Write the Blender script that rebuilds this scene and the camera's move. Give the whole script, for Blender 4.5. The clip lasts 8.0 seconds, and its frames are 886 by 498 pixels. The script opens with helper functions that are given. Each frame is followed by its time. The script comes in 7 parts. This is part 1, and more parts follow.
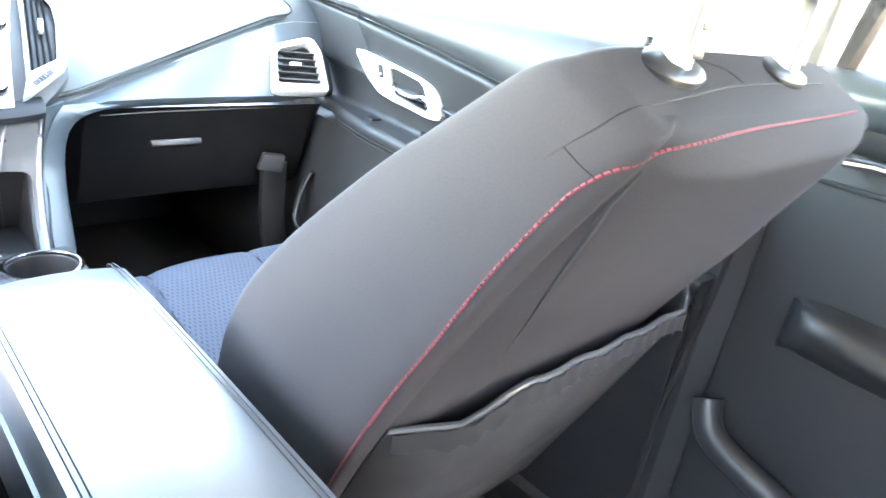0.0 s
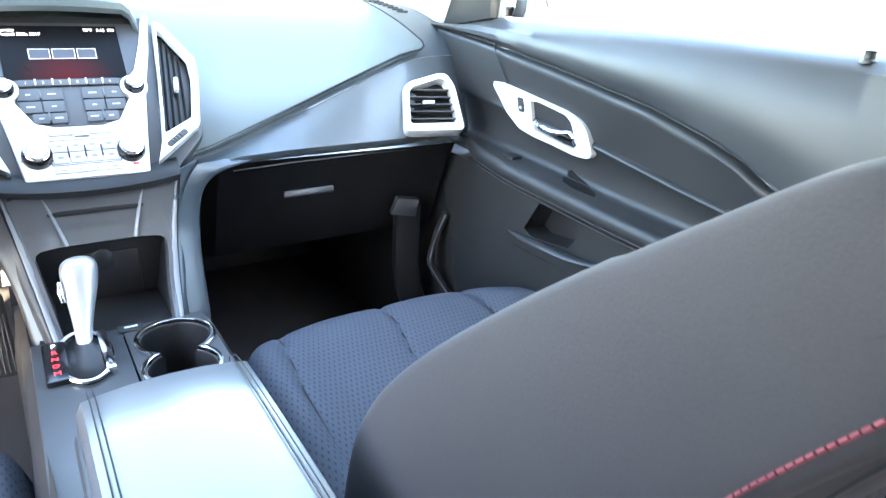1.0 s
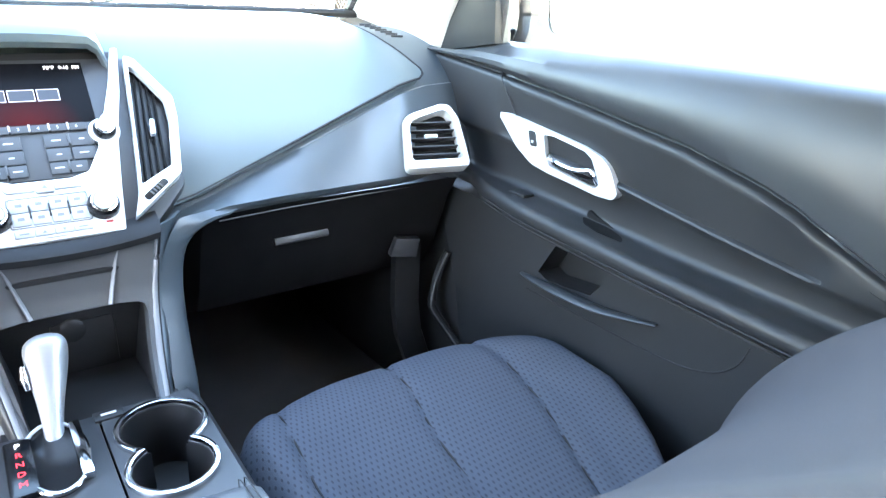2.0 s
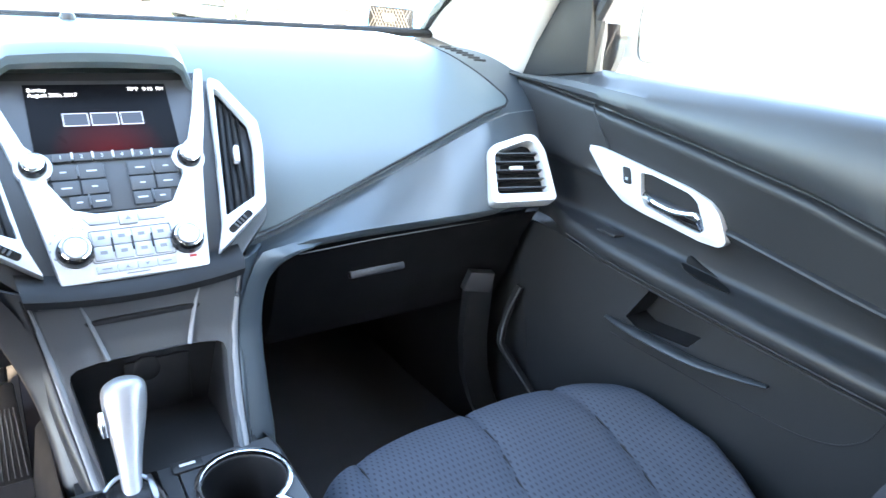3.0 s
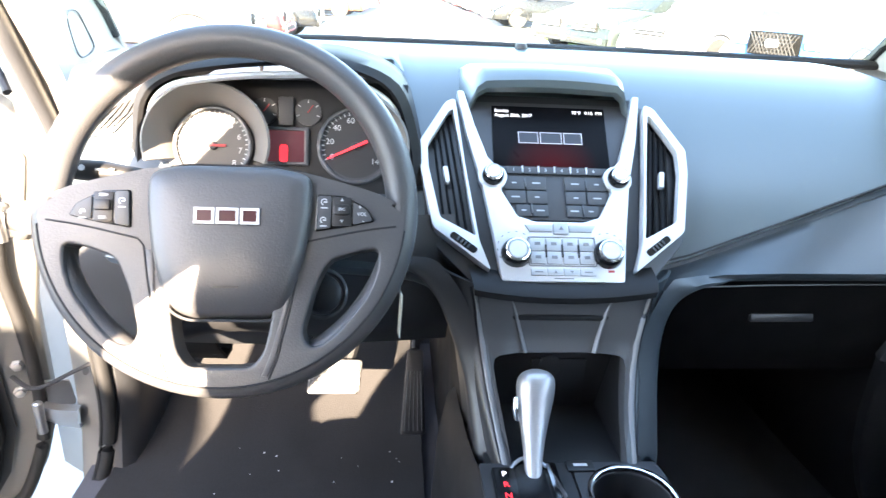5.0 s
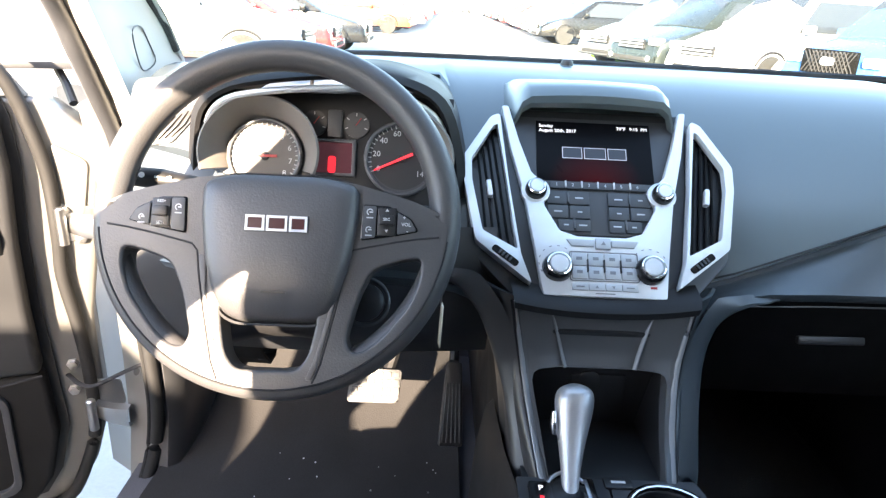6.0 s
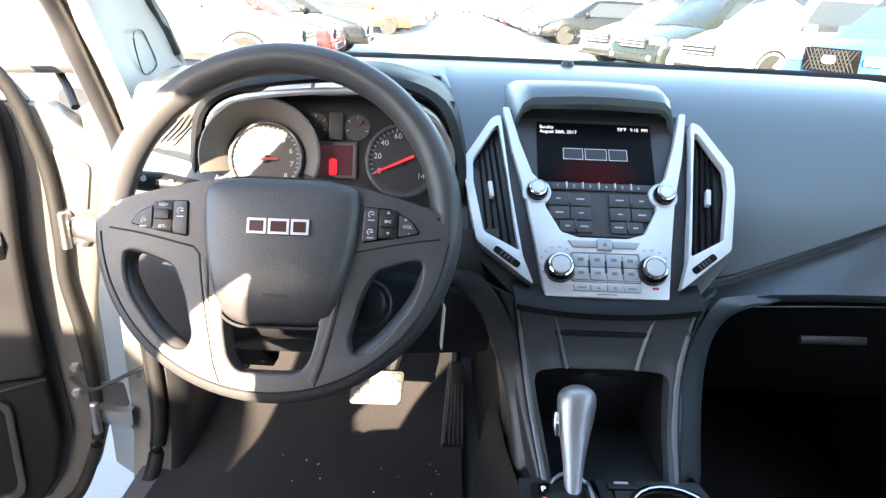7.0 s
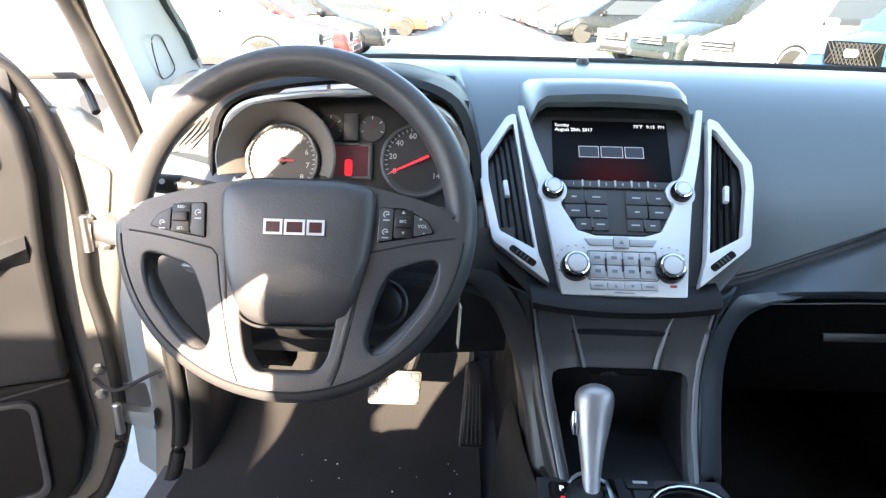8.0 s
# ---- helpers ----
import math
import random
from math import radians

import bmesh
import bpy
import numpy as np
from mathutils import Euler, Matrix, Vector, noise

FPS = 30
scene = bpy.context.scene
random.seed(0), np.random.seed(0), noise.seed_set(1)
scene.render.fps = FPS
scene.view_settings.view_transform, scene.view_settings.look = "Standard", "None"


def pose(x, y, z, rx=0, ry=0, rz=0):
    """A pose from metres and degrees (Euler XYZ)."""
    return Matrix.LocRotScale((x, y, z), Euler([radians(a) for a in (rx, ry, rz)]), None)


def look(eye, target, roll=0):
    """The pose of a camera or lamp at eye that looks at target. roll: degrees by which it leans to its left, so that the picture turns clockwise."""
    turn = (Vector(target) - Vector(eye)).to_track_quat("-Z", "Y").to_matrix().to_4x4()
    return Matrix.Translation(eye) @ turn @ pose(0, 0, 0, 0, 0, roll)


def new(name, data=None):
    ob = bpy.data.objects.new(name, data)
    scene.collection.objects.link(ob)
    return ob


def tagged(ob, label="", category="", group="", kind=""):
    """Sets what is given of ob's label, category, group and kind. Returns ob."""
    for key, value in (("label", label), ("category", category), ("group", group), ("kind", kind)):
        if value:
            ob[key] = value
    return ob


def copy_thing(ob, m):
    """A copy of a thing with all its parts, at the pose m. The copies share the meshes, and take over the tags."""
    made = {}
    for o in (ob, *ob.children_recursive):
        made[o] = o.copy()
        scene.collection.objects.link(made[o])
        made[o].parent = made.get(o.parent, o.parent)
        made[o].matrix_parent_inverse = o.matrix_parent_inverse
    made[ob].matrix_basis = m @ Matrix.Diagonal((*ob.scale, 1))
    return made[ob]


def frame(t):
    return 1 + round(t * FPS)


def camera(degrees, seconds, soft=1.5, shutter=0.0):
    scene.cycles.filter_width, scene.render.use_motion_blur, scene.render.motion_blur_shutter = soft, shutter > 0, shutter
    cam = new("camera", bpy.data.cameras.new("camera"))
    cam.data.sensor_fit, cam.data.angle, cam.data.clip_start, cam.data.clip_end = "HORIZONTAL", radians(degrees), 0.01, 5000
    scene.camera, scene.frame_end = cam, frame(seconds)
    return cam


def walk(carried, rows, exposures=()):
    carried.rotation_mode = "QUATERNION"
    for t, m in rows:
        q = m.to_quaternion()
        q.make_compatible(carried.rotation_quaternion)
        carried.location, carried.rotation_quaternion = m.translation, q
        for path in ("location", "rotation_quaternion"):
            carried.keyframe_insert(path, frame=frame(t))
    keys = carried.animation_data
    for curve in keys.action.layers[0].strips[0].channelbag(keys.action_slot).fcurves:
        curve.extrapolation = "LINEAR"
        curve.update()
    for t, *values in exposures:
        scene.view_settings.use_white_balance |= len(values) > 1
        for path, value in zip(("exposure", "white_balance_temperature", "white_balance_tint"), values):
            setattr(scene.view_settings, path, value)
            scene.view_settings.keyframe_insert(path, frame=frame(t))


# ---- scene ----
from mathutils.bvhtree import BVHTree
from mathutils.geometry import tessellate_polygon

cam = camera(67.9, 8.0, soft=1.35, shutter=0.25)
PATH = [
    (0, (-0.146, -1.27, 1.174), (1.194, 0.004, 0.41), 9.1),
    (0.5, (-0.098, -1.215, 1.177), (1.038, 0.239, 0.404), 6.2),
    (1, (-0.077, -1.147, 1.186), (0.958, 0.382, 0.418), 3.5),
    (1.2, (-0.07, -1.123, 1.191), (0.971, 0.408, 0.435), 3.1),
    (2.3, (-0.066, -0.97, 1.217), (1.062, 0.5, 0.464), 3.3),
    (2.5, (-0.074, -0.944, 1.221), (1.045, 0.533, 0.47), 3.6),
    (3, (-0.106, -0.898, 1.226), (0.965, 0.622, 0.489), 4.7),
    (3.5, (-0.151, -0.865, 1.226), (0.714, 0.778, 0.483), 4.6),
    (4, (-0.178, -0.861, 1.228), (0.432, 0.886, 0.471), 4.3),
    (4.5, (-0.199, -0.871, 1.228), (0.159, 0.949, 0.48), 3.5),
    (5, (-0.211, -0.885, 1.229), (-0.048, 0.967, 0.494), 2.9),
    (5.2, (-0.213, -0.89, 1.23), (-0.117, 0.971, 0.503), 2.6),
    (6.5, (-0.212, -0.896, 1.229), (-0.179, 0.979, 0.534), 2.9),
    (7, (-0.212, -0.896, 1.231), (-0.181, 0.978, 0.533), 2.5),
    (7.5, (-0.209, -0.897, 1.231), (-0.218, 0.977, 0.532), 1.7),
    (8, (-0.209, -0.897, 1.23), (-0.233, 0.977, 0.532), 1.4),
]
EXPOSURE = [(0, 6.8, 8000, 15), (0.5, 6.22, 7600, 15), (1, 5.7, 7300, 15), (2.5, 5.5, 7150, 15), (3.5, 5.06, 7050, 15), (4.5, 4.87, 7050, 15), (5.2, 4.4, 7050, 15), (6.4, 3.7, 7100, 15), (8, 3.63, 7100, 15)]
walk(cam, [(t, look(eye, target, roll)) for t, eye, target, roll in PATH], EXPOSURE)

# ---- world and sun ----
# the sun stands behind and to the left of the car and shines in at the open door
SUN_AZIMUTH, SUN_HEIGHT = radians(15.0), radians(21.0)
SUN_FROM = Vector((-math.sin(SUN_AZIMUTH) * math.cos(SUN_HEIGHT), -math.cos(SUN_AZIMUTH) * math.cos(SUN_HEIGHT), math.sin(SUN_HEIGHT)))
world = bpy.data.worlds.new("daylight")
scene.world = world
world.use_nodes = True
wn = world.node_tree.nodes
sky = wn.new("ShaderNodeTexSky")
sky.sky_type = "NISHITA"
sky.sun_disc = False
sky.sun_elevation = math.asin(SUN_FROM.z)
sky.sun_rotation = math.atan2(SUN_FROM.x, SUN_FROM.y)
wn["Background"].inputs["Strength"].default_value = 0.15
world.node_tree.links.new(sky.outputs[0], wn["Background"].inputs["Color"])
sun = new("sun", bpy.data.lights.new("sun", "SUN"))
sun.data.energy, sun.data.angle, sun.data.color = 5.0, radians(0.53), (1.0, 0.85, 0.66)
sun.matrix_world = look(SUN_FROM * 20, (0, 0, 0))


# ---- materials ----
def material(name, color, rough=0.5, metal=0.0, grain=0.0, grain_size=0.004, spread=0.12, stain=0.25, spec=0.5, emit=0.0):
    """A surface with variation at two scales (stains and grain) and a fine relief. Sizes in metres."""
    m = bpy.data.materials.new(name)
    m.use_nodes = True
    nt = m.node_tree
    b = nt.nodes["Principled BSDF"]
    b.inputs["Metallic"].default_value = metal
    b.inputs["Specular IOR Level"].default_value = spec
    geo = nt.nodes.new("ShaderNodeTexCoord")
    big = nt.nodes.new("ShaderNodeTexNoise")
    big.inputs["Scale"].default_value = 9.0
    big.inputs["Detail"].default_value = 2.0
    fine = nt.nodes.new("ShaderNodeTexNoise")
    fine.inputs["Scale"].default_value = 1.0 / grain_size
    fine.inputs["Detail"].default_value = 3.0
    for n in (big, fine):
        nt.links.new(geo.outputs["Object"], n.inputs["Vector"])
    mix = nt.nodes.new("ShaderNodeMix")
    mix.data_type = "RGBA"
    mix.inputs["A"].default_value = (*[c * (1 - spread) for c in color], 1)
    mix.inputs["B"].default_value = (*[min(1, c * (1 + spread)) for c in color], 1)
    add = nt.nodes.new("ShaderNodeMath")
    add.operation = "MULTIPLY_ADD"
    add.inputs[1].default_value = 0.5
    nt.links.new(fine.outputs["Fac"], add.inputs[0])
    half = nt.nodes.new("ShaderNodeMath")
    half.operation = "MULTIPLY"
    half.inputs[1].default_value = 0.5
    nt.links.new(big.outputs["Fac"], half.inputs[0])
    nt.links.new(half.outputs[0], add.inputs[2])
    nt.links.new(add.outputs[0], mix.inputs["Factor"])
    nt.links.new(mix.outputs["Result"], b.inputs["Base Color"])
    span = nt.nodes.new("ShaderNodeMapRange")
    span.inputs["To Min"].default_value = max(0.02, rough * (1 - stain))
    span.inputs["To Max"].default_value = min(1.0, rough * (1 + stain))
    span.inputs["From Min"].default_value = 0.15
    span.inputs["From Max"].default_value = 0.85
    nt.links.new(big.outputs["Fac"], span.inputs["Value"])
    nt.links.new(span.outputs["Result"], b.inputs["Roughness"])
    if grain:
        bump = nt.nodes.new("ShaderNodeBump")
        bump.inputs["Strength"].default_value = grain
        bump.inputs["Distance"].default_value = grain_size * 0.3
        nt.links.new(fine.outputs["Fac"], bump.inputs["Height"])
        nt.links.new(bump.outputs["Normal"], b.inputs["Normal"])
    if emit:
        b.inputs["Emission Color"].default_value = (*color, 1)
        b.inputs["Emission Strength"].default_value = emit
    return m


def cloth(name, color, cell=0.0052, dots=True):
    """Woven seat cloth with small sunk diamonds."""
    m = material(name, color, 0.95, 0.0, 0.35, 0.0016, 0.2, 0.05, spec=0.15)
    if not dots:
        return m
    nt = m.node_tree
    b = nt.nodes["Principled BSDF"]
    geo = nt.nodes["Texture Coordinate"]
    put = nt.nodes.new("ShaderNodeMapping")
    put.inputs["Scale"].default_value = (1 / cell, 0.40 / cell, 0.0)
    put.inputs["Rotation"].default_value = (0, 0, radians(45))
    nt.links.new(geo.outputs["Object"], put.inputs["Vector"])
    brick = nt.nodes.new("ShaderNodeTexVoronoi")
    brick.inputs["Scale"].default_value = 1.0
    brick.inputs["Randomness"].default_value = 0.0
    brick.voronoi_dimensions = "2D"
    nt.links.new(put.outputs["Vector"], brick.inputs["Vector"])
    dark = nt.nodes.new("ShaderNodeMapRange")
    dark.inputs["From Min"].default_value = 0.14
    dark.inputs["From Max"].default_value = 0.26
    dark.inputs["To Min"].default_value = 0.56
    dark.inputs["To Max"].default_value = 1.0
    nt.links.new(brick.outputs["Distance"], dark.inputs["Value"])
    mul = nt.nodes.new("ShaderNodeMix")
    mul.data_type, mul.blend_type = "RGBA", "MULTIPLY"
    mul.inputs["Factor"].default_value = 1.0
    base = b.inputs["Base Color"].links[0].from_socket
    nt.links.new(base, mul.inputs["A"])
    nt.links.new(dark.outputs["Result"], mul.inputs["B"])
    nt.links.new(mul.outputs["Result"], b.inputs["Base Color"])
    bump = nt.nodes["Bump"]
    deep = nt.nodes.new("ShaderNodeBump")
    deep.inputs["Strength"].default_value = 0.35
    deep.inputs["Distance"].default_value = 0.0015
    nt.links.new(dark.outputs["Result"], deep.inputs["Height"])
    nt.links.new(bump.outputs["Normal"], deep.inputs["Normal"])
    nt.links.new(deep.outputs["Normal"], b.inputs["Normal"])
    return m


def pane_material(name, tint=(0.93, 0.97, 0.95), gloss=0.05):
    m = bpy.data.materials.new(name)
    m.use_nodes = True
    nt = m.node_tree
    nt.nodes.remove(nt.nodes["Principled BSDF"])
    clear = nt.nodes.new("ShaderNodeBsdfTransparent")
    clear.inputs["Color"].default_value = (*tint, 1)
    shine = nt.nodes.new("ShaderNodeBsdfGlossy")
    shine.inputs["Roughness"].default_value = 0.02
    mix = nt.nodes.new("ShaderNodeMixShader")
    mix.inputs[0].default_value = gloss
    nt.links.new(clear.outputs[0], mix.inputs[1])
    nt.links.new(shine.outputs[0], mix.inputs[2])
    nt.links.new(mix.outputs[0], nt.nodes["Material Output"].inputs["Surface"])
    return m


DASH = material("dash_soft_plastic", (0.070, 0.094, 0.103), 0.33, 0, 0.0, 0.006, 0.04, 0.08, spec=0.95)
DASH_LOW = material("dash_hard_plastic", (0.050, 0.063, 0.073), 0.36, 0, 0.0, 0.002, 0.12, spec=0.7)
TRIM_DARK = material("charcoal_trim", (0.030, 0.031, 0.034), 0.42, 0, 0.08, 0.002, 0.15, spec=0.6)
TRIM_GREY = material("satin_grey_trim", (0.085, 0.087, 0.091), 0.38, 0.3, 0.08, 0.0015, 0.08)
BLACK_TRIM = material("near_black_trim", (0.019, 0.0195, 0.021), 0.42, 0, 0.08, 0.002, 0.15, spec=0.55)
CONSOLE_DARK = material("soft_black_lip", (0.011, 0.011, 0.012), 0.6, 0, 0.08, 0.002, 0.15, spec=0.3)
TUNNEL_GREY = material("matt_grey_surround", (0.17, 0.155, 0.14), 0.6, 0, 0.05, 0.002, 0.1, spec=0.3)
# Blacker than the trim: shade on the open door's lower half, as colour.
DARKENED_BLACK = material("darkened_black_plastic", (0.0055, 0.0055, 0.006), 0.7, 0, 0.08, 0.002, 0.2, spec=0.2)
DOOR_TRIM = material("door_trim_plastic", (0.0185, 0.019, 0.0205), 0.5, 0, 0.08, 0.002, 0.15, spec=0.38)
DOOR_PAD = material("door_soft_pad", (0.030, 0.033, 0.036), 0.46, 0, 0.06, 0.0012, 0.06, spec=0.52)
VENT_BLACK = material("matt_black_duct", (0.006, 0.006, 0.0065), 0.7, 0, 0.1, 0.002, 0.2, spec=0.15)
BLACK = material("black_plastic", (0.012, 0.012, 0.013), 0.45, 0, 0.15, 0.002, 0.2)
GLOSS_BLACK = material("gloss_black", (0.008, 0.008, 0.009), 0.16, 0, 0, 0.003, 0.2)
SILVER = material("satin_silver_paint", (0.66, 0.67, 0.68), 0.34, 0.35, 0.03, 0.0008, 0.06)
CHROME = material("chrome", (0.75, 0.76, 0.78), 0.1, 1.0, 0, 0.002, 0.03)
BUTTON = material("charcoal_button", (0.05, 0.052, 0.056), 0.5, 0, 0.1, 0.001, 0.1)
BUTTON_LIGHT = material("silver_button", (0.42, 0.43, 0.44), 0.4, 0.35, 0.03, 0.001, 0.06)
SHIFT_METAL = material("satin_shift_metal", (0.42, 0.42, 0.43), 0.40, 0.6, 0.02, 0.0008, 0.06)
WHITE_INK = material("white_ink", (0.5, 0.51, 0.52), 0.6, 0, 0, 0.001, 0.04)
GREY_INK = material("grey_ink", (0.16, 0.16, 0.17), 0.6, 0, 0, 0.001, 0.05)
RED_INK = material("red_ink", (0.45, 0.05, 0.05), 0.6, 0, 0, 0.001, 0.05)
WHEEL = material("wheel_urethane", (0.056, 0.055, 0.057), 0.42, 0, 0.42, 0.0020, 0.14)
HUB = material("airbag_cover", (0.050, 0.050, 0.054), 0.42, 0, 0.40, 0.0022, 0.15, spec=0.65)
SEAT = cloth("seat_cloth_dotted", (0.062, 0.071, 0.091))
SEAT_PLAIN = cloth("seat_cloth_plain", (0.047, 0.045, 0.049), dots=False)
SEAT_BACK = material("seat_back_vinyl", (0.030, 0.031, 0.034), 0.6, 0, 0.35, 0.002, 0.12)
STITCH = material("red_thread", (0.17, 0.032, 0.045), 0.8, 0, 0, 0.001, 0.1)
SEAM = material("seam_shadow_thread", (0.012, 0.012, 0.014), 0.9, 0, 0, 0.001, 0.1)
VINYL = material("armrest_vinyl", (0.085, 0.089, 0.096), 0.30, 0, 0.0, 0.006, 0.05, 0.1, spec=0.9)
CARPET = material("charcoal_carpet", (0.080, 0.079, 0.086), 0.95, 0, 0.8, 0.0025, 0.35, 0.03, spec=0.1)
MAT_RUBBER = material("carpet_mat", (0.026, 0.025, 0.025), 0.9, 0, 0.6, 0.003, 0.3, 0.03, spec=0.15)
PILLAR = material("light_grey_pillar_trim", (0.5, 0.49, 0.46), 0.6, 0, 0.2, 0.002, 0.05)
LINER = material("headliner_cloth", (0.52, 0.51, 0.48), 0.9, 0, 0.3, 0.002, 0.06, spec=0.1)
RUBBER = material("weatherstrip_rubber", (0.0035, 0.0035, 0.0038), 0.75, 0, 0.1, 0.003, 0.2)
BODY_PAINT = material("silver_body_paint", (0.17, 0.168, 0.160), 0.32, 0.45, 0.02, 0.0008, 0.05)
# Body paint again, lightened: the glare of daylight on the mirrors, as colour.
SUN_PALED_PAINT = material("sun_paled_body_paint", (0.58, 0.58, 0.57), 0.4, 0.15, 0.02, 0.0008, 0.04)
BARE_METAL = material("zinc_metal", (0.5, 0.5, 0.5), 0.35, 1.0, 0.05, 0.002, 0.12)
PEDAL = material("pedal_rubber", (0.06, 0.06, 0.062), 0.55, 0, 0.3, 0.003, 0.15)
GLASS = pane_material("window_glass")
PRIVACY = pane_material("tinted_glass", (0.74, 0.75, 0.75), 0.05)
STRIP = material("satin_strip", (0.19, 0.195, 0.205), 0.45, 0.3, 0.02, 0.001, 0.06)
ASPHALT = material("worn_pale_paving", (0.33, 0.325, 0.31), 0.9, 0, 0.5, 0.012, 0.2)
SCREEN_BLACK = material("screen_face", (0.004, 0.004, 0.005), 0.3, 0, 0, 0.01, 0.2, spec=0.06)
# the lit picture fades to a dim red at its foot
nt = SCREEN_BLACK.node_tree
put = nt.nodes.new("ShaderNodeMapping")
put.vector_type = "POINT"
put.inputs["Location"].default_value = (0.0, 1.06, -19.42)
put.inputs["Scale"].default_value = (16.0, 19.0, 19.0)
fade = nt.nodes.new("ShaderNodeTexGradient")
fade.gradient_type = "SPHERICAL"
nt.links.new(nt.nodes["Texture Coordinate"].outputs["Object"], put.inputs["Vector"])
nt.links.new(put.outputs["Vector"], fade.inputs["Vector"])
level = nt.nodes.new("ShaderNodeMath")
level.operation = "MULTIPLY"
level.inputs[1].default_value = 0.004
nt.links.new(fade.outputs["Fac"], level.inputs[0])
nt.nodes["Principled BSDF"].inputs["Emission Color"].default_value = (0.9, 0.02, 0.03, 1)
nt.links.new(level.outputs[0], nt.nodes["Principled BSDF"].inputs["Emission Strength"])
LIT_WHITE = material("lit_white", (0.85, 0.87, 0.9), 0.5, emit=0.12)
LIT_RED = material("lit_red", (0.75, 0.02, 0.03), 0.5, emit=0.16)
LIT_DIM_RED = material("lit_dim_red", (0.10, 0.032, 0.040), 0.25, emit=0.028)


# ---- building helpers ----
def frame_of(origin, across, up):
    """A local frame: x across, y up, z out towards the viewer."""
    a = Vector(across).normalized()
    n = a.cross(Vector(up)).normalized()
    u = n.cross(a)
    m = Matrix((a, u, n)).transposed().to_4x4()
    m.translation = Vector(origin)
    return m


def mesh_of(bm, name, mat, smooth=True):
    bmesh.ops.recalc_face_normals(bm, faces=bm.faces[:])
    me = bpy.data.meshes.new(name)
    bm.to_mesh(me)
    bm.free()
    me.materials.append(mat)
    if smooth:
        for p in me.polygons:
            p.use_smooth = True
        me.set_sharp_from_angle(angle=radians(38))
    return me


def thing(name, label, category, at=(0, 0, 0), kind="", group=""):
    ob = new(name)
    ob.empty_display_size = 0.05
    ob.matrix_world = Matrix.Translation(at)
    ob.location = at
    return tagged(ob, label, category, group, kind)


def part(name, bm, mat, parent, label="", smooth=True, kind=""):
    ob = new(name, mesh_of(bm, name, mat, smooth))
    if parent is not None:
        ob.parent = parent
        if parent.parent is None:
            ob.matrix_parent_inverse = Matrix.Translation(-parent.location)
    return tagged(ob, label, kind=kind)


def single(name, bm, mat, label, category, kind="", group="", smooth=True):
    return tagged(new(name, mesh_of(bm, name, mat, smooth)), label, category, group, kind)


def bevel(bm, size, segments=2, angle=30):
    edges = [e for e in bm.edges if len(e.link_faces) == 2 and e.calc_face_angle(0) > radians(angle)]
    if edges and size > 0:
        bmesh.ops.bevel(bm, geom=edges, offset=size, segments=segments, profile=0.6, affect="EDGES", clamp_overlap=True)
    return bm


def prism(points, depth, m=None, size=0.0, segments=2, base=0.0):
    """A plate from an outline in the local xy plane, from z = base to base + depth, with rounded edges."""
    bm = bmesh.new()
    low = [bm.verts.new((x, y, base)) for x, y in points]
    top = [bm.verts.new((x, y, base + depth)) for x, y in points]
    bm.faces.new(low[::-1])
    bm.faces.new(top)
    for i in range(len(points)):
        j = (i + 1) % len(points)
        bm.faces.new((low[i], low[j], top[j], top[i]))
    bmesh.ops.recalc_face_normals(bm, faces=bm.faces[:])
    bevel(bm, size, segments)
    if m is not None:
        bm.transform(m)
    return bm


def ring_plate(outer, inner, depth, m=None, size=0.0, base=0.0):
    """A plate with a hole: two outlines with the same number of points."""
    bm = bmesh.new()
    n = len(outer)
    rows = [[bm.verts.new((x, y, z)) for x, y in pts] for pts, z in ((outer, base), (outer, base + depth), (inner, base + depth), (inner, base))]
    for r in range(4):
        a, b = rows[r], rows[(r + 1) % 4]
        for i in range(n):
            j = (i + 1) % n
            bm.faces.new((a[i], a[j], b[j], b[i]))
    bmesh.ops.recalc_face_normals(bm, faces=bm.faces[:])
    bevel(bm, size, 2, 50)
    if m is not None:
        bm.transform(m)
    return bm


def plate(outer, holes, depth, m=None, size=0.0, base=0.0, segments=2, soft=0.0):
    """A plate with several holes, from z = base to base + depth, with rounded edges."""
    loops = [outer] + holes
    flat_pts = [p for loop in loops for p in loop]
    tris = tessellate_polygon([[Vector((x, y, 0)) for x, y in loop] for loop in loops])
    bm = bmesh.new()
    low = [bm.verts.new((x, y, base)) for x, y in flat_pts]
    top = [bm.verts.new((x, y, base + depth)) for x, y in flat_pts]
    for a, b, c in tris:
        bm.faces.new((low[a], low[c], low[b]))
        bm.faces.new((top[a], top[b], top[c]))
    k = 0
    for loop in loops:
        n = len(loop)
        for i in range(n):
            a, b = k + i, k + (i + 1) % n
            bm.faces.new((low[a], low[b], top[b], top[a]))
        k += n
    bmesh.ops.recalc_face_normals(bm, faces=bm.faces[:])
    if soft:
        # the holes' upper edges fall away in a wide round
        n0 = len(outer)
        rims = {v for v in top[n0:]}
        edges = [e for e in bm.edges if e.verts[0] in rims and e.verts[1] in rims and e.calc_face_angle(0) > 1]
        bmesh.ops.bevel(bm, geom=edges, offset=soft, segments=6, profile=0.5, affect="EDGES", clamp_overlap=True)
    else:
        bevel(bm, size, segments, 50)
    if m is not None:
        bm.transform(m)
    return bm


def box(x0, x1, y0, y1, z0, z1, size=0.0, m=None, segments=2):
    return prism([(x0, y0), (x1, y0), (x1, y1), (x0, y1)], z1 - z0, m, size, segments, z0)


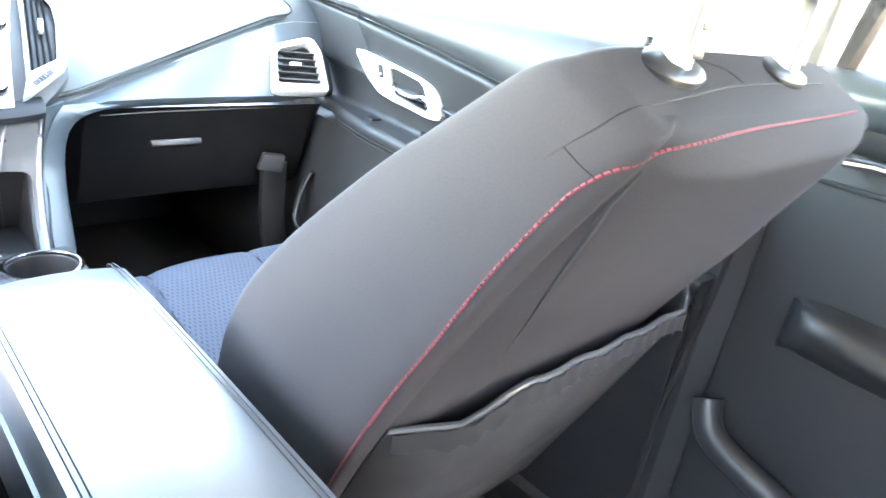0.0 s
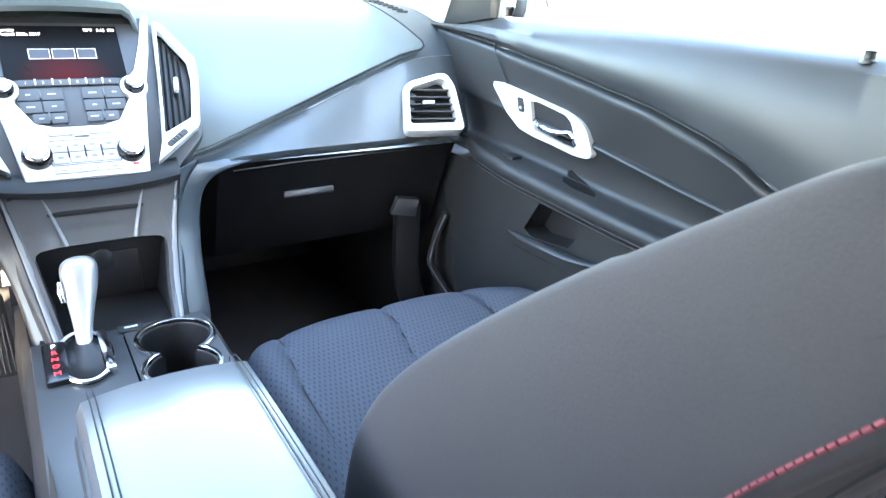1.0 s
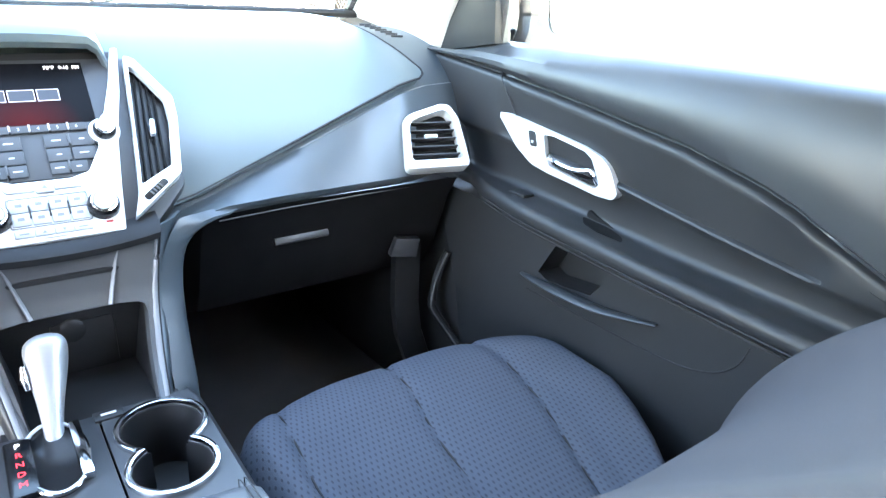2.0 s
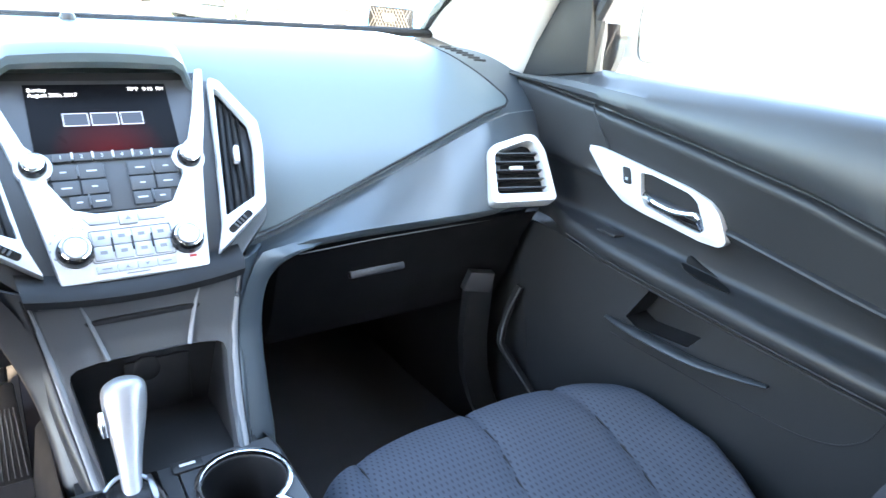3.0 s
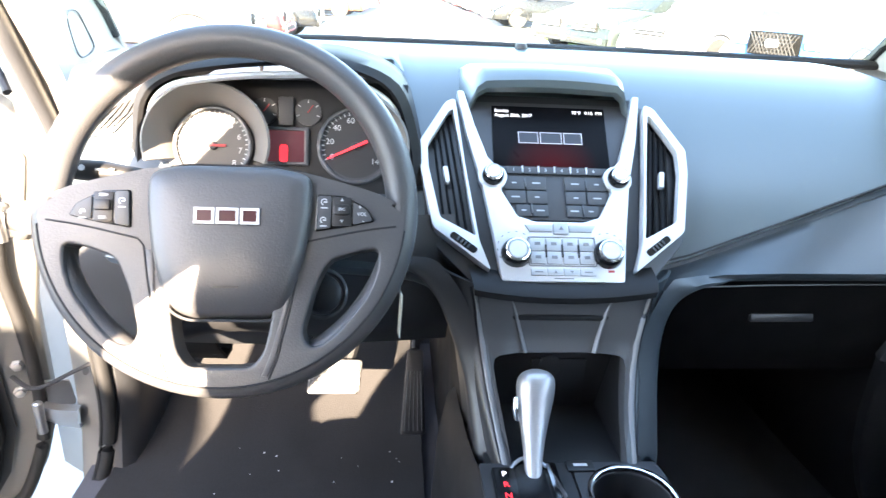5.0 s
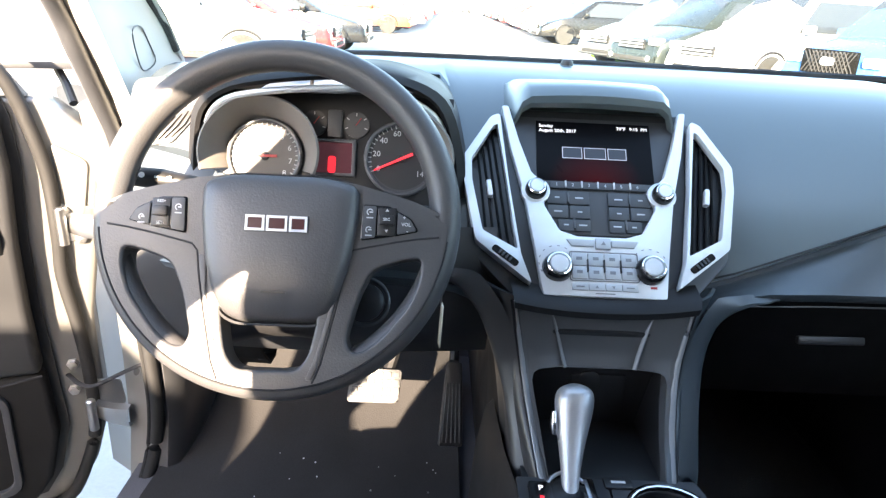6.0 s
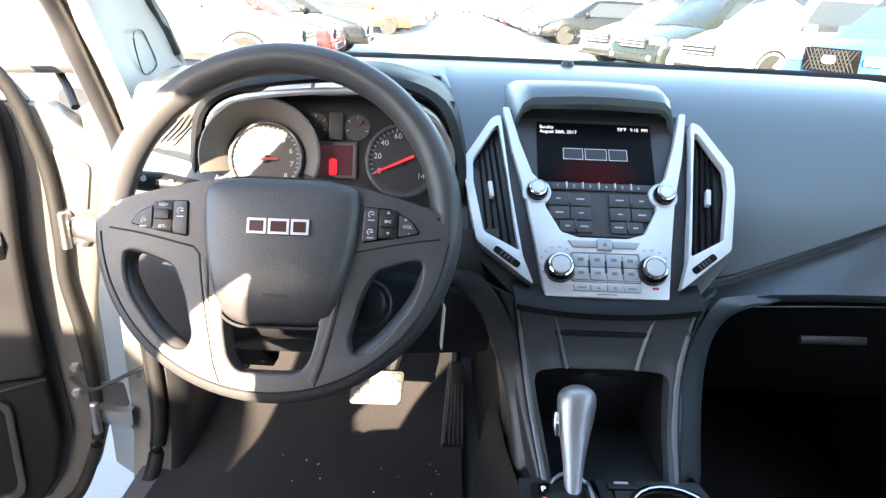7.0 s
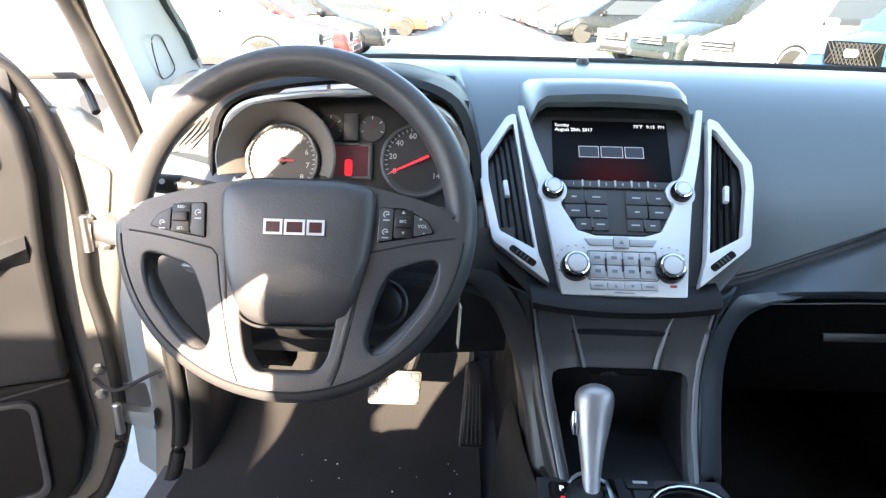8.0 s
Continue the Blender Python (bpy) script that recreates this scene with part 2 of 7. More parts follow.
def loft(rows, close=False, cap=False):
    """A skin over rows of points; close joins each row's ends, cap fills the first and last row."""
    bm = bmesh.new()
    vs = [[bm.verts.new(p) for p in row] for row in rows]
    n = len(rows[0])
    for a, b in zip(vs, vs[1:]):
        for i in range(n if close else n - 1):
            j = (i + 1) % n
            bm.faces.new((a[i], a[j], b[j], b[i]))
    if cap:
        bm.faces.new(vs[0][::-1])
        bm.faces.new(vs[-1])
    bmesh.ops.recalc_face_normals(bm, faces=bm.faces[:])
    return bm


def thick(bm, depth):
    """Gives a skin its thickness."""
    bmesh.ops.solidify(bm, geom=bm.faces[:], thickness=depth)
    return bm


def smooth_path(points, steps=6, closed=False):
    """A Catmull-Rom curve through the points."""
    pts = [Vector(p) for p in points]
    n = len(pts)
    out = []
    for i in range(n if closed else n - 1):
        p0 = pts[(i - 1) % n] if closed else pts[max(i - 1, 0)]
        p1, p2 = pts[i], pts[(i + 1) % n]
        p3 = pts[(i + 2) % n] if closed else pts[min(i + 2, n - 1)]
        for k in range(steps):
            t = k / steps
            out.append(0.5 * (2 * p1 + (p2 - p0) * t + (2 * p0 - 5 * p1 + 4 * p2 - p3) * t * t + (3 * p1 - p0 - 3 * p2 + p3) * t ** 3))
    if not closed:
        out.append(pts[-1])
    return out


def flat(points, steps=5, closed=True):
    return [(p.x, p.y) for p in smooth_path([(x, y, 0) for x, y in points], steps, closed)]


def rounded(points, radius, steps=4):
    """An outline with rounded corners."""
    out = []
    n = len(points)
    for i in range(n):
        p, a, b = Vector(points[i]), Vector(points[i - 1]), Vector(points[(i + 1) % n])
        r = min(radius, (a - p).length * 0.45, (b - p).length * 0.45)
        s, e = p + (a - p).normalized() * r, p + (b - p).normalized() * r
        for k in range(steps + 1):
            t = k / steps
            q = s * (1 - t) ** 2 + p * 2 * t * (1 - t) + e * t * t
            out.append((q.x, q.y))
    return out


def tube(points, radius, sides=8, closed=False, squash=1.0, up=(0, 0, 1)):
    """A rod along points; radius may be a number or one for each point."""
    pts = [Vector(p) for p in points]
    n = len(pts)
    rad = [radius] * n if isinstance(radius, (int, float)) else radius
    rows = []
    for i, p in enumerate(pts):
        a = pts[(i - 1) % n] if closed else pts[max(i - 1, 0)]
        b = pts[(i + 1) % n] if closed else pts[min(i + 1, n - 1)]
        t = (b - a).normalized()
        u = Vector(up)
        if abs(t.dot(u)) > 0.97:
            u = Vector((1, 0, 0))
        s = t.cross(u).normalized()
        w = s.cross(t)
        rows.append([p + (s * math.cos(k * math.tau / sides) + w * math.sin(k * math.tau / sides) * squash) * rad[i] for k in range(sides)])
    if closed:
        rows.append(rows[0])
        bm = loft(rows, close=True)
        bmesh.ops.remove_doubles(bm, verts=bm.verts[:], dist=1e-6)
        return bm
    return loft(rows, close=True, cap=True)


def lathe(profile, m=None, sides=32):
    """Turns a profile of (radius, height) round the local z axis."""
    rows = [[(r * math.cos(k * math.tau / sides), r * math.sin(k * math.tau / sides), z) for k in range(sides)] for r, z in profile]
    bm = loft(rows, close=True, cap=True)
    if m is not None:
        bm.transform(m)
    return bm


def join(*bms):
    out = bmesh.new()
    for b in bms:
        me = bpy.data.meshes.new("tmp")
        b.to_mesh(me)
        b.free()
        out.from_mesh(me)
        bpy.data.meshes.remove(me)
    return out


def lerp(a, b, t):
    return a + (b - a) * t


def curve_at(keys, x):
    """Piecewise smooth value from (x, value) keys."""
    if x <= keys[0][0]:
        return keys[0][1]
    for (x0, v0), (x1, v1) in zip(keys, keys[1:]):
        if x <= x1:
            t = (x - x0) / (x1 - x0)
            return lerp(v0, v1, t)
    return keys[-1][1]


def words(name, body, size, m, mat, parent, align="CENTER", label="", bold=0.0):
    """Lettering in the built-in font, as a thin mesh at the local frame m."""
    cu = bpy.data.curves.new(name, "FONT")
    cu.body, cu.size, cu.align_x, cu.align_y, cu.extrude, cu.resolution_u, cu.offset = body, size, align, "CENTER", 0.00015, 2, bold
    tmp = bpy.data.objects.new(name, cu)
    scene.collection.objects.link(tmp)
    me = bpy.data.meshes.new_from_object(tmp.evaluated_get(bpy.context.evaluated_depsgraph_get()))
    bpy.data.objects.remove(tmp)
    bm = bmesh.new()
    bm.from_mesh(me)
    bpy.data.meshes.remove(me)
    bm.transform(m)
    return part(name, bm, mat, parent, label, smooth=False)


def at_uv(m, u, v, n=0.0):
    return m @ Matrix.Translation((u, v, n))


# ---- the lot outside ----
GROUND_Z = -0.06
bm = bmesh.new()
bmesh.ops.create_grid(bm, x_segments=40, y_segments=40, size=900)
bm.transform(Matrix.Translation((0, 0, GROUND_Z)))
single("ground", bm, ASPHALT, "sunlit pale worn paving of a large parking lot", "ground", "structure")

# ---- floor and shell of the cabin ----
single("floor", box(-0.74, 0.72, -2.4, 0.62, 0.36, 0.40, 0.004), CARPET, "dark charcoal carpet on the cabin floor", "floor", "structure")
single("wall_front", box(-0.72, 0.72, 0.56, 0.60, 0.40, 1.10), CARPET, "dark firewall lining behind the footwells", "firewall", "structure")
single("wall_back", box(-0.74, 0.74, -2.44, -2.40, 0.36, 1.58), TRIM_DARK, "plain dark tailgate trim behind the rear seats", "wall", "structure")
for s, n in ((1, 2), (-1, 3)):
    single("window_%d" % n, prism([(-2.4, 1.11), (-1.06, 1.11), (-1.12, 1.56), (-2.4, 1.56)], 0.004, frame_of((s * (0.712 if s > 0 else 0.84), 0, 0), (0, 1, 0), (-s * 0.22, 0, 1))), PRIVACY, "dark tinted rear side window", "window", "structure")
single("ceiling", box(-0.62, 0.62, -2.42, -0.42, 1.56, 1.60, 0.01), LINER, "light grey cloth headliner under the roof", "headliner", "structure")


def roof_rail(s):
    rows = []
    for y, x, z in ((-0.36, 0.58, 1.53), (-0.8, 0.6, 1.57), (-1.5, 0.6, 1.57), (-2.42, 0.58, 1.53)):
        rows.append([(s * (x - 0.04), y, z + 0.03), (s * (x + 0.06), y, z + 0.0), (s * (x + 0.10), y, z - 0.045), (s * (x + 0.05), y, z - 0.06), (s * (x - 0.02), y, z - 0.01)])
    return loft(rows, True, True)


single("trim_roof_right", roof_rail(1), LINER, "light grey cloth roof rail over the doors", "roof rail", "structure")
single("trim_roof_left", roof_rail(-1), LINER, "light grey cloth roof rail over the doors", "roof rail", "structure")
single("trim_header", box(-0.6, 0.6, -0.44, -0.36, 1.53, 1.58, 0.01), LINER, "light grey cloth windscreen header", "header", "structure")

# windscreen, from the cowl up to the header
rows = []
for k in range(9):
    v = k / 8
    rows.append([(lerp(-0.66, 0.66, i / 16) * lerp(1, 0.86, v), lerp(0.278 - 0.045 * (i / 8 - 1) ** 2, -0.38 - 0.05 * (i / 8 - 1) ** 2, v), lerp(1.135, 1.55, v) + 0.03 * math.sin(math.pi * v)) for i in range(17)])
glass = single("window_1", thick(loft(rows), 0.005), GLASS, "large clear windscreen over the dashboard", "windscreen", "structure")
glass.visible_shadow = False


def a_pillar(s):
    """Light trim on the windscreen pillar: foot on the dashboard, leaning back and in."""
    keys = (
        ((0.600, 0.262, 1.110), (0.604, 0.236, 1.137), (0.636, 0.130, 1.120), (0.668, 0.000, 1.092), (0.700, 0.010, 1.08), (0.700, 0.25, 1.09)),
        ((0.596, 0.200, 1.170), (0.600, 0.180, 1.185), (0.630, 0.090, 1.172), (0.664, -0.030, 1.150), (0.705, -0.025, 1.15), (0.700, 0.19, 1.16)),
        ((0.586, 0.105, 1.230), (0.590, 0.090, 1.240), (0.618, 0.020, 1.232), (0.655, -0.080, 1.220), (0.700, -0.07, 1.22), (0.690, 0.10, 1.225)),
        ((0.560, -0.120, 1.390), (0.562, -0.130, 1.395), (0.590, -0.180, 1.390), (0.625, -0.240, 1.385), (0.670, -0.23, 1.385), (0.66, -0.11, 1.39)),
        ((0.520, -0.400, 1.545), (0.522, -0.410, 1.548), (0.550, -0.440, 1.545), (0.585, -0.470, 1.540), (0.640, -0.46, 1.54), (0.62, -0.39, 1.545)),
    )
    if s < 0:
        # the driver's side shows a second face, turned to the rear, down to the door seal
        keys = (
            ((0.662, 0.265, 0.980), (0.664, 0.235, 0.990), (0.662, 0.170, 0.985), (0.655, 0.115, 0.980), (0.690, 0.135, 0.980), (0.715, 0.150, 0.970), (0.710, 0.250, 0.970)),
            ((0.645, 0.262, 1.110), (0.649, 0.236, 1.137), (0.661, 0.140, 1.115), (0.652, 0.062, 1.085), (0.690, 0.082, 1.080), (0.715, 0.100, 1.080), (0.700, 0.250, 1.090)),
            ((0.641, 0.200, 1.170), (0.645, 0.180, 1.185), (0.656, 0.095, 1.172), (0.652, 0.015, 1.155), (0.690, 0.036, 1.148), (0.715, 0.055, 1.150), (0.700, 0.190, 1.160)),
            ((0.631, 0.105, 1.230), (0.635, 0.090, 1.240), (0.644, 0.025, 1.232), (0.648, -0.040, 1.225), (0.688, -0.016, 1.222), (0.712, 0.000, 1.220), (0.690, 0.100, 1.225)),
            ((0.580, -0.120, 1.390), (0.582, -0.130, 1.395), (0.600, -0.180, 1.390), (0.612, -0.245, 1.385), (0.650, -0.225, 1.385), (0.675, -0.210, 1.385), (0.660, -0.110, 1.390)),
            ((0.520, -0.400, 1.545), (0.522, -0.410, 1.548), (0.550, -0.440, 1.545), (0.575, -0.475, 1.540), (0.610, -0.460, 1.540), (0.640, -0.450, 1.540), (0.620, -0.390, 1.545)),
        )
    if s > 0:
        keys = [[(x, y + d, z) for (x, y, z), d in zip(row, (0, 0, 0.015, 0.038, 0.03, 0))] for row in keys]
    rows = [[(s * x, y, z) for x, y, z in smooth_path(row, 3, True)] for row in keys]
    fine = []
    for a, b in zip(rows, rows[1:]):
        for k in range(4):
            fine.append([Vector(p).lerp(Vector(q), k / 4) for p, q in zip(a, b)])
    fine.append(rows[-1])
    return loft(fine, True, True)


for s, side in ((1, "right"), (-1, "left")):
    pil = thing("windscreen_pillar_trim", "light grey plastic trim on the windscreen pillar", "pillar trim", (s * 0.63, 0.12, 1.12), "structure")
    part("cover", a_pillar(s), PILLAR, pil)
    # oval tweeter outline pressed into the trim
    if s < 0:
        loop = smooth_path([(-0.641, 0.071, 1.174), (-0.650, 0.120, 1.176), (-0.6545, 0.150, 1.155), (-0.656, 0.174, 1.123), (-0.660, 0.137, 1.112), (-0.651, 0.098, 1.140)], 4, True)
        part("plug_seam", tube(loop, 0.0011, 6, True), TRIM_GREY, pil, "oval seam of a small cover")
    out = 0.045 if s < 0 else 0.0
    seal = [(s * x, y, z) for x, y, z in smooth_path([(0.604 + out, 0.240, 1.139), (0.600 + out, 0.184, 1.188), (0.590 + out, 0.094, 1.243), (0.562 + out * 0.45, -0.126, 1.398), (0.522, -0.405, 1.551)], 6)]
    part("glass_edge", tube(seal, 0.009, 8), RUBBER, pil, "black band along the glass edge")

cowl = [(x, 0.270 - 0.06 * (x / 0.66) ** 2, 1.142 - 0.05 * max(0, -x - 0.36) / 0.3) for x in [-0.62 + 0.062 * i for i in range(21)]]
single("trim_cowl", tube(cowl, 0.008, 8), RUBBER, "black rubber edge along the foot of the windscreen", "seal", "structure")

# wipers and bonnet lie outside, past the glass
bon = []
for y, z, w in ((0.36, 1.075, 0.74), (0.5, 1.085, 0.76), (0.8, 1.055, 0.78), (1.15, 0.97, 0.76), (1.3, 0.88, 0.72)):
    bon.append([(lerp(-w, w, i / 12), y + 0.10 * (1 - abs(i / 6 - 1) ** 2) * 0.6, z - 0.05 * abs(i / 6 - 1) ** 3) for i in range(13)])
single("bonnet", thick(loft(bon), 0.01), BODY_PAINT, "silver bonnet seen through the windscreen", "bonnet")
wip = thing("windscreen_wiper", "black windscreen wiper resting on the glass", "wiper", (-0.2, 0.33, 1.15))
part("arm", tube(smooth_path([(-0.46, 0.42, 1.06), (-0.42, 0.36, 1.115), (-0.25, 0.345, 1.132), (-0.08, 0.35, 1.132)], 6), 0.004, 6), BLACK, wip)
part("blade", tube(smooth_path([(-0.38, 0.33, 1.130), (-0.2, 0.348, 1.136), (0.02, 0.352, 1.132)], 6), 0.003, 6), RUBBER, wip)

# ---- dashboard ----
CREASE = [(0.0, 0.885), (0.10, 0.893), (0.174, 0.912), (0.304, 0.961), (0.44, 1.014), (0.528, 1.043), (0.60, 1.05), (0.70, 1.05)]
CREASE_Y = [(0.0, -0.12), (0.17, -0.112), (0.304, -0.104), (0.44, -0.096), (0.53, -0.08), (0.59, -0.056), (0.70, -0.03)]


def cowl_y(x):
    return 0.262 - 0.11 * (x / 0.66) ** 2


def dash_top(x, t, drop=0.0):
    """A point of the dashboard's top: t = 0 at the crease, 1 at the windscreen."""
    a = abs(x)
    yc, zc, y0 = curve_at(CREASE_Y, a), curve_at(CREASE, a), cowl_y(x)
    g = 1 - (1 - t) ** 2.5
    return (x, lerp(yc, y0, t), lerp(zc, 1.131, g) - drop)


dashboard = thing("dashboard", "dark charcoal soft-plastic dashboard with sweeping wings", "dashboard", (0, 0.1, 0.9))


def behind_cluster(x):
    """Where the top starts on the driver's side: it passes behind the instrument cluster."""
    return curve_at([(-0.60, 0.30), (-0.56, 0.50), (-0.53, 0.66), (-0.20, 0.66), (-0.178, 0.0), (0.0, 0.0)], x)


PAD_END = [(0, 0.572), (0.02, 0.588), (0.06, 0.588), (0.12, 0.578), (0.34, 0.548), (0.7, 0.51), (1.0, 0.48)]


def pad(x0, end):
    """A soft top pad from x0 outwards; its outer edge bends round in front of the pillar."""
    rows = []
    n = 30
    for j in range(25):
        t = j / 24
        x1 = curve_at(PAD_END, t) * end
        rows.append([dash_top(x, lerp(behind_cluster(x) if x < 0 else 0.0, 1, t)) for x in [lerp(x0, x1, i / n) for i in range(n + 1)]])
    return thick(loft(rows), -0.012)


part("top_pad", pad(0.10, 1), DASH, dashboard, "soft grained top pad")
part("top_pad", pad(-0.10, -1), DASH, dashboard, "soft grained top pad")
part("top_pad", thick(loft([[dash_top(-0.1 + 0.02 * i, 0.4 + 0.05 * j) for i in range(11)] for j in range(13)]), -0.012), DASH, dashboard, "soft grained top pad")
# dark parting line along the crease and round the pad's outer end
line_ = [dash_top(lerp(0.15, 0.575, k / 16), 0.0) for k in range(17)] + [dash_top(curve_at(PAD_END, t), t) for t in [0.02 * k for k in range(1, 40)]]
part("pad_seam", tube([(x + 0.001, y - 0.007, z + 0.0095) for x, y, z in line_], 0.0019, 6), SEAM, dashboard, "dark parting line round the pad")
# shell below the pads, out to both sides
part("upper_shell", loft([[dash_top(x, lerp(behind_cluster(x), 1, j / 16), 0.007) for x in [-0.62 + 0.0432 * i for i in range(31)]] for j in range(17)]), DASH_LOW, dashboard)

LOWER = [(0.10, 0.872), (0.152, 0.888), (0.172, 0.902), (0.21, 0.910), (0.286, 0.914), (0.43, 0.917), (0.70, 0.914)]


def fascia(s):
    rows = []
    for i in range(37 if s > 0 else 33):
        x = 0.135 + 0.015 * i
        yc, zc, zl = curve_at(CREASE_Y, x), curve_at(CREASE, x), curve_at(LOWER, x)
        k = curve_at([(0.135, 0.02), (0.2, 0.03), (0.5, 0.055), (0.7, 0.05)], x)
        yl = yc - k - 0.012
        row = [(s * x, yc + 0.02, zc - 0.006), (s * x, yc - 0.004, zc - 0.008)]
        for t in (0.12, 0.3, 0.5, 0.7, 0.88, 1.0):
            row.append((s * x, lerp(yc - 0.007, yl, t ** 0.9), lerp(zc - 0.012, zl, t)))
        row += [(s * x, yl + 0.003, zl - 0.008), (s * x, yl + 0.014, zl - 0.016)]
        rows.append(row)
    return loft(rows)


part("fascia", fascia(1), DASH_LOW, dashboard, "curved lower wing with a side vent")
part("fascia", fascia(-1), DASH_LOW, dashboard, "curved lower wing beside the steering column")
RIM_X = [(0.262, 0.9040), (0.240, 0.9020), (0.215, 0.8985), (0.190, 0.8930), (0.168, 0.8835), (0.152, 0.8680), (0.142, 0.8450), (0.136, 0.815), (0.1315, 0.780), (0.128, 0.745), (0.1255, 0.71), (0.122, 0.67)]
RIM_Y = [(0.67, -0.268), (0.71, -0.250), (0.745, -0.226), (0.78, -0.202), (0.815, -0.182), (0.845, -0.172), (0.868, -0.166), (0.8835, -0.163), (0.90, -0.156), (0.92, -0.150)]
DRIVER_RIM_X = [(0.300, 0.928), (0.240, 0.922), (0.205, 0.914), (0.182, 0.903), (0.165, 0.889), (0.150, 0.869), (0.137, 0.840), (0.124, 0.806), (0.116, 0.78), (0.109, 0.745), (0.103, 0.70), (0.099, 0.66)]


def footwell_rim(keys, s):
    """The soft corner along which the wing turns down into the console's flank."""
    path = smooth_path([(x, 0, z) for x, z in keys], 4)
    rows = []
    for i, p in enumerate(path):
        d = (path[min(i + 1, len(path) - 1)] - path[max(i - 1, 0)]).normalized()
        inward = Vector((d.z, 0, -d.x))
        y0 = curve_at(RIM_Y, p.z) + curve_at([(0, 0.020), (9, 0.0), (99, 0.0)], i)
        w = curve_at([(0, 0.1), (12, 1.0), (99, 1.0)], i)
        steep = min(1, abs(d.z) * 1.15) ** 2
        w *= lerp(0.3, 1.0, min(1, steep * 2))
        row = [Vector((p.x, -0.06, p.z)), Vector((p.x, y0 + 0.020, p.z))] + [Vector((p.x, y0 + lerp(lie, stand, steep), p.z)) + inward * k * w for k, lie, stand in ((0.001, 0.008, 0.009), (0.003, 0.003, 0.004), (0.007, 0.0, 0.0), (0.017, 0.0, -0.004), (0.026, 0.006, -0.0075), (0.034, 0.012, -0.0095))]
        rows.append([(s * v.x, v.y, v.z) for v in row])
    return loft(rows)


part("footwell_rim", footwell_rim(RIM_X, 1), DASH_LOW, dashboard, "rounded corner where the wing turns down")
# Same corner in a darker plastic: shade on the driver's side, as colour.
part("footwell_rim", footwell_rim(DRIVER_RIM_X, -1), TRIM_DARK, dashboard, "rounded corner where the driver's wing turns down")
# small demister grille at the pad's outer end
grille = []
for k in range(7):
    x0, x1 = 0.566 + 0.004 * k, 0.574 + 0.004 * k
    y = 0.10 - 0.012 * k
    grille.append(tube([(x0 - 0.012, y, dash_top(x0 - 0.012, 0.58 - 0.03 * k)[2] + 0.009), (x1, y - 0.006, dash_top(x1, 0.56 - 0.03 * k)[2] + 0.010)], 0.0022, 6))
for g in grille:
    part("demister_slat", g, BLACK, dashboard)
part("light_sensor", lathe([(0.019, 0), (0.018, 0.004), (0.011, 0.006), (0.0105, 0.012), (0.008, 0.017), (0.001, 0.019)], Matrix.Translation((0.0, 0.236, 1.134)), 20), BLACK, dashboard, "small black dome sensor")

# glove box under the passenger's wing
glove = thing("glove_box", "closed black glove box under the dashboard", "glove box", (0.4, -0.1, 0.8))
rows = []
for i in range(25):
    x = 0.165 + 0.02 * i
    e = 0.0 if 0.18 < x < 0.64 else 0.02
    rows.append([(x, -0.128 + e, 0.893), (x, -0.120 + e, 0.884), (x, -0.112 + e, 0.870), (x, -0.094 + e, 0.84), (x, -0.080 + e, 0.80), (x, -0.062 + e, 0.75), (x, -0.035 + e, 0.70), (x, 0.0, 0.685), (x, 0.08, 0.70)])
# Lid takes the darkened plastic to stay as black as the footwell.
part("lid", loft(rows), DARKENED_BLACK, glove)
part("lid_seam", tube([(0.205, -0.1245, 0.880), (0.30, -0.123, 0.8835), (0.45, -0.122, 0.886), (0.62, -0.12, 0.888)], 0.0013, 6), TRIM_GREY, glove, "bright thin edge of the lid")
part("latch", box(0.297, 0.392, -0.006, 0.006, 0.0, 0.01, 0.003, frame_of((0, -0.094, 0.816), (1, 0.03, 0.0), (0, 0.35, 0.94))), TRIM_DARK, glove, "narrow dark pull latch")
part("housing", join(box(0.115, 0.69, 0.06, 0.57, 0.72, 0.86), box(0.115, 0.69, -0.06, 0.57, 0.80, 0.87)), BLACK, glove)

# passenger's side vent
VENT = frame_of((0.5625, -0.143, 0.973), (0.968, -0.25, 0), (0.14, 0.60, 0.78))
vent = thing("side_air_vent", "square black air vent in a thick silver frame", "air vent", (0.565, -0.121, 0.962))
VO = rounded([(-0.060, -0.056), (0.052, -0.054), (0.047, 0.034), (0.034, 0.058), (0.018, 0.060), (-0.040, 0.042), (-0.053, 0.030)], 0.011, 5)
VI = rounded([(-0.047, -0.040), (0.041, -0.039), (0.037, 0.026), (0.027, 0.045), (0.016, 0.047), (-0.034, 0.031), (-0.042, 0.022)], 0.006, 5)
part("frame", ring_plate(VO, VI, 0.030, VENT, 0.005, -0.026), SILVER, vent, "satin silver frame")
part("backing", prism(VI, 0.004, VENT, 0, 2, -0.022), VENT_BLACK, vent)
for k in range(5):
    y = -0.0285 + 0.0142 * k
    left, right = -0.046 + 0.045 * max(0, y - 0.026), 0.040 - 0.06 * (y + 0.04) - 0.5 * max(0, y - 0.026)
    part("slat", box(left, right, y - 0.0010, y + 0.0010, -0.016, -0.003, 0.0006, VENT), TRIM_DARK, vent, "thin slat inside the frame")
part("thumb_tab", box(-0.016, 0.006, -0.003, 0.003, -0.002, 0.006, 0.002, at_uv(VENT, -0.003, 0.002, -0.004)), SILVER, vent, "small silver thumb tab")

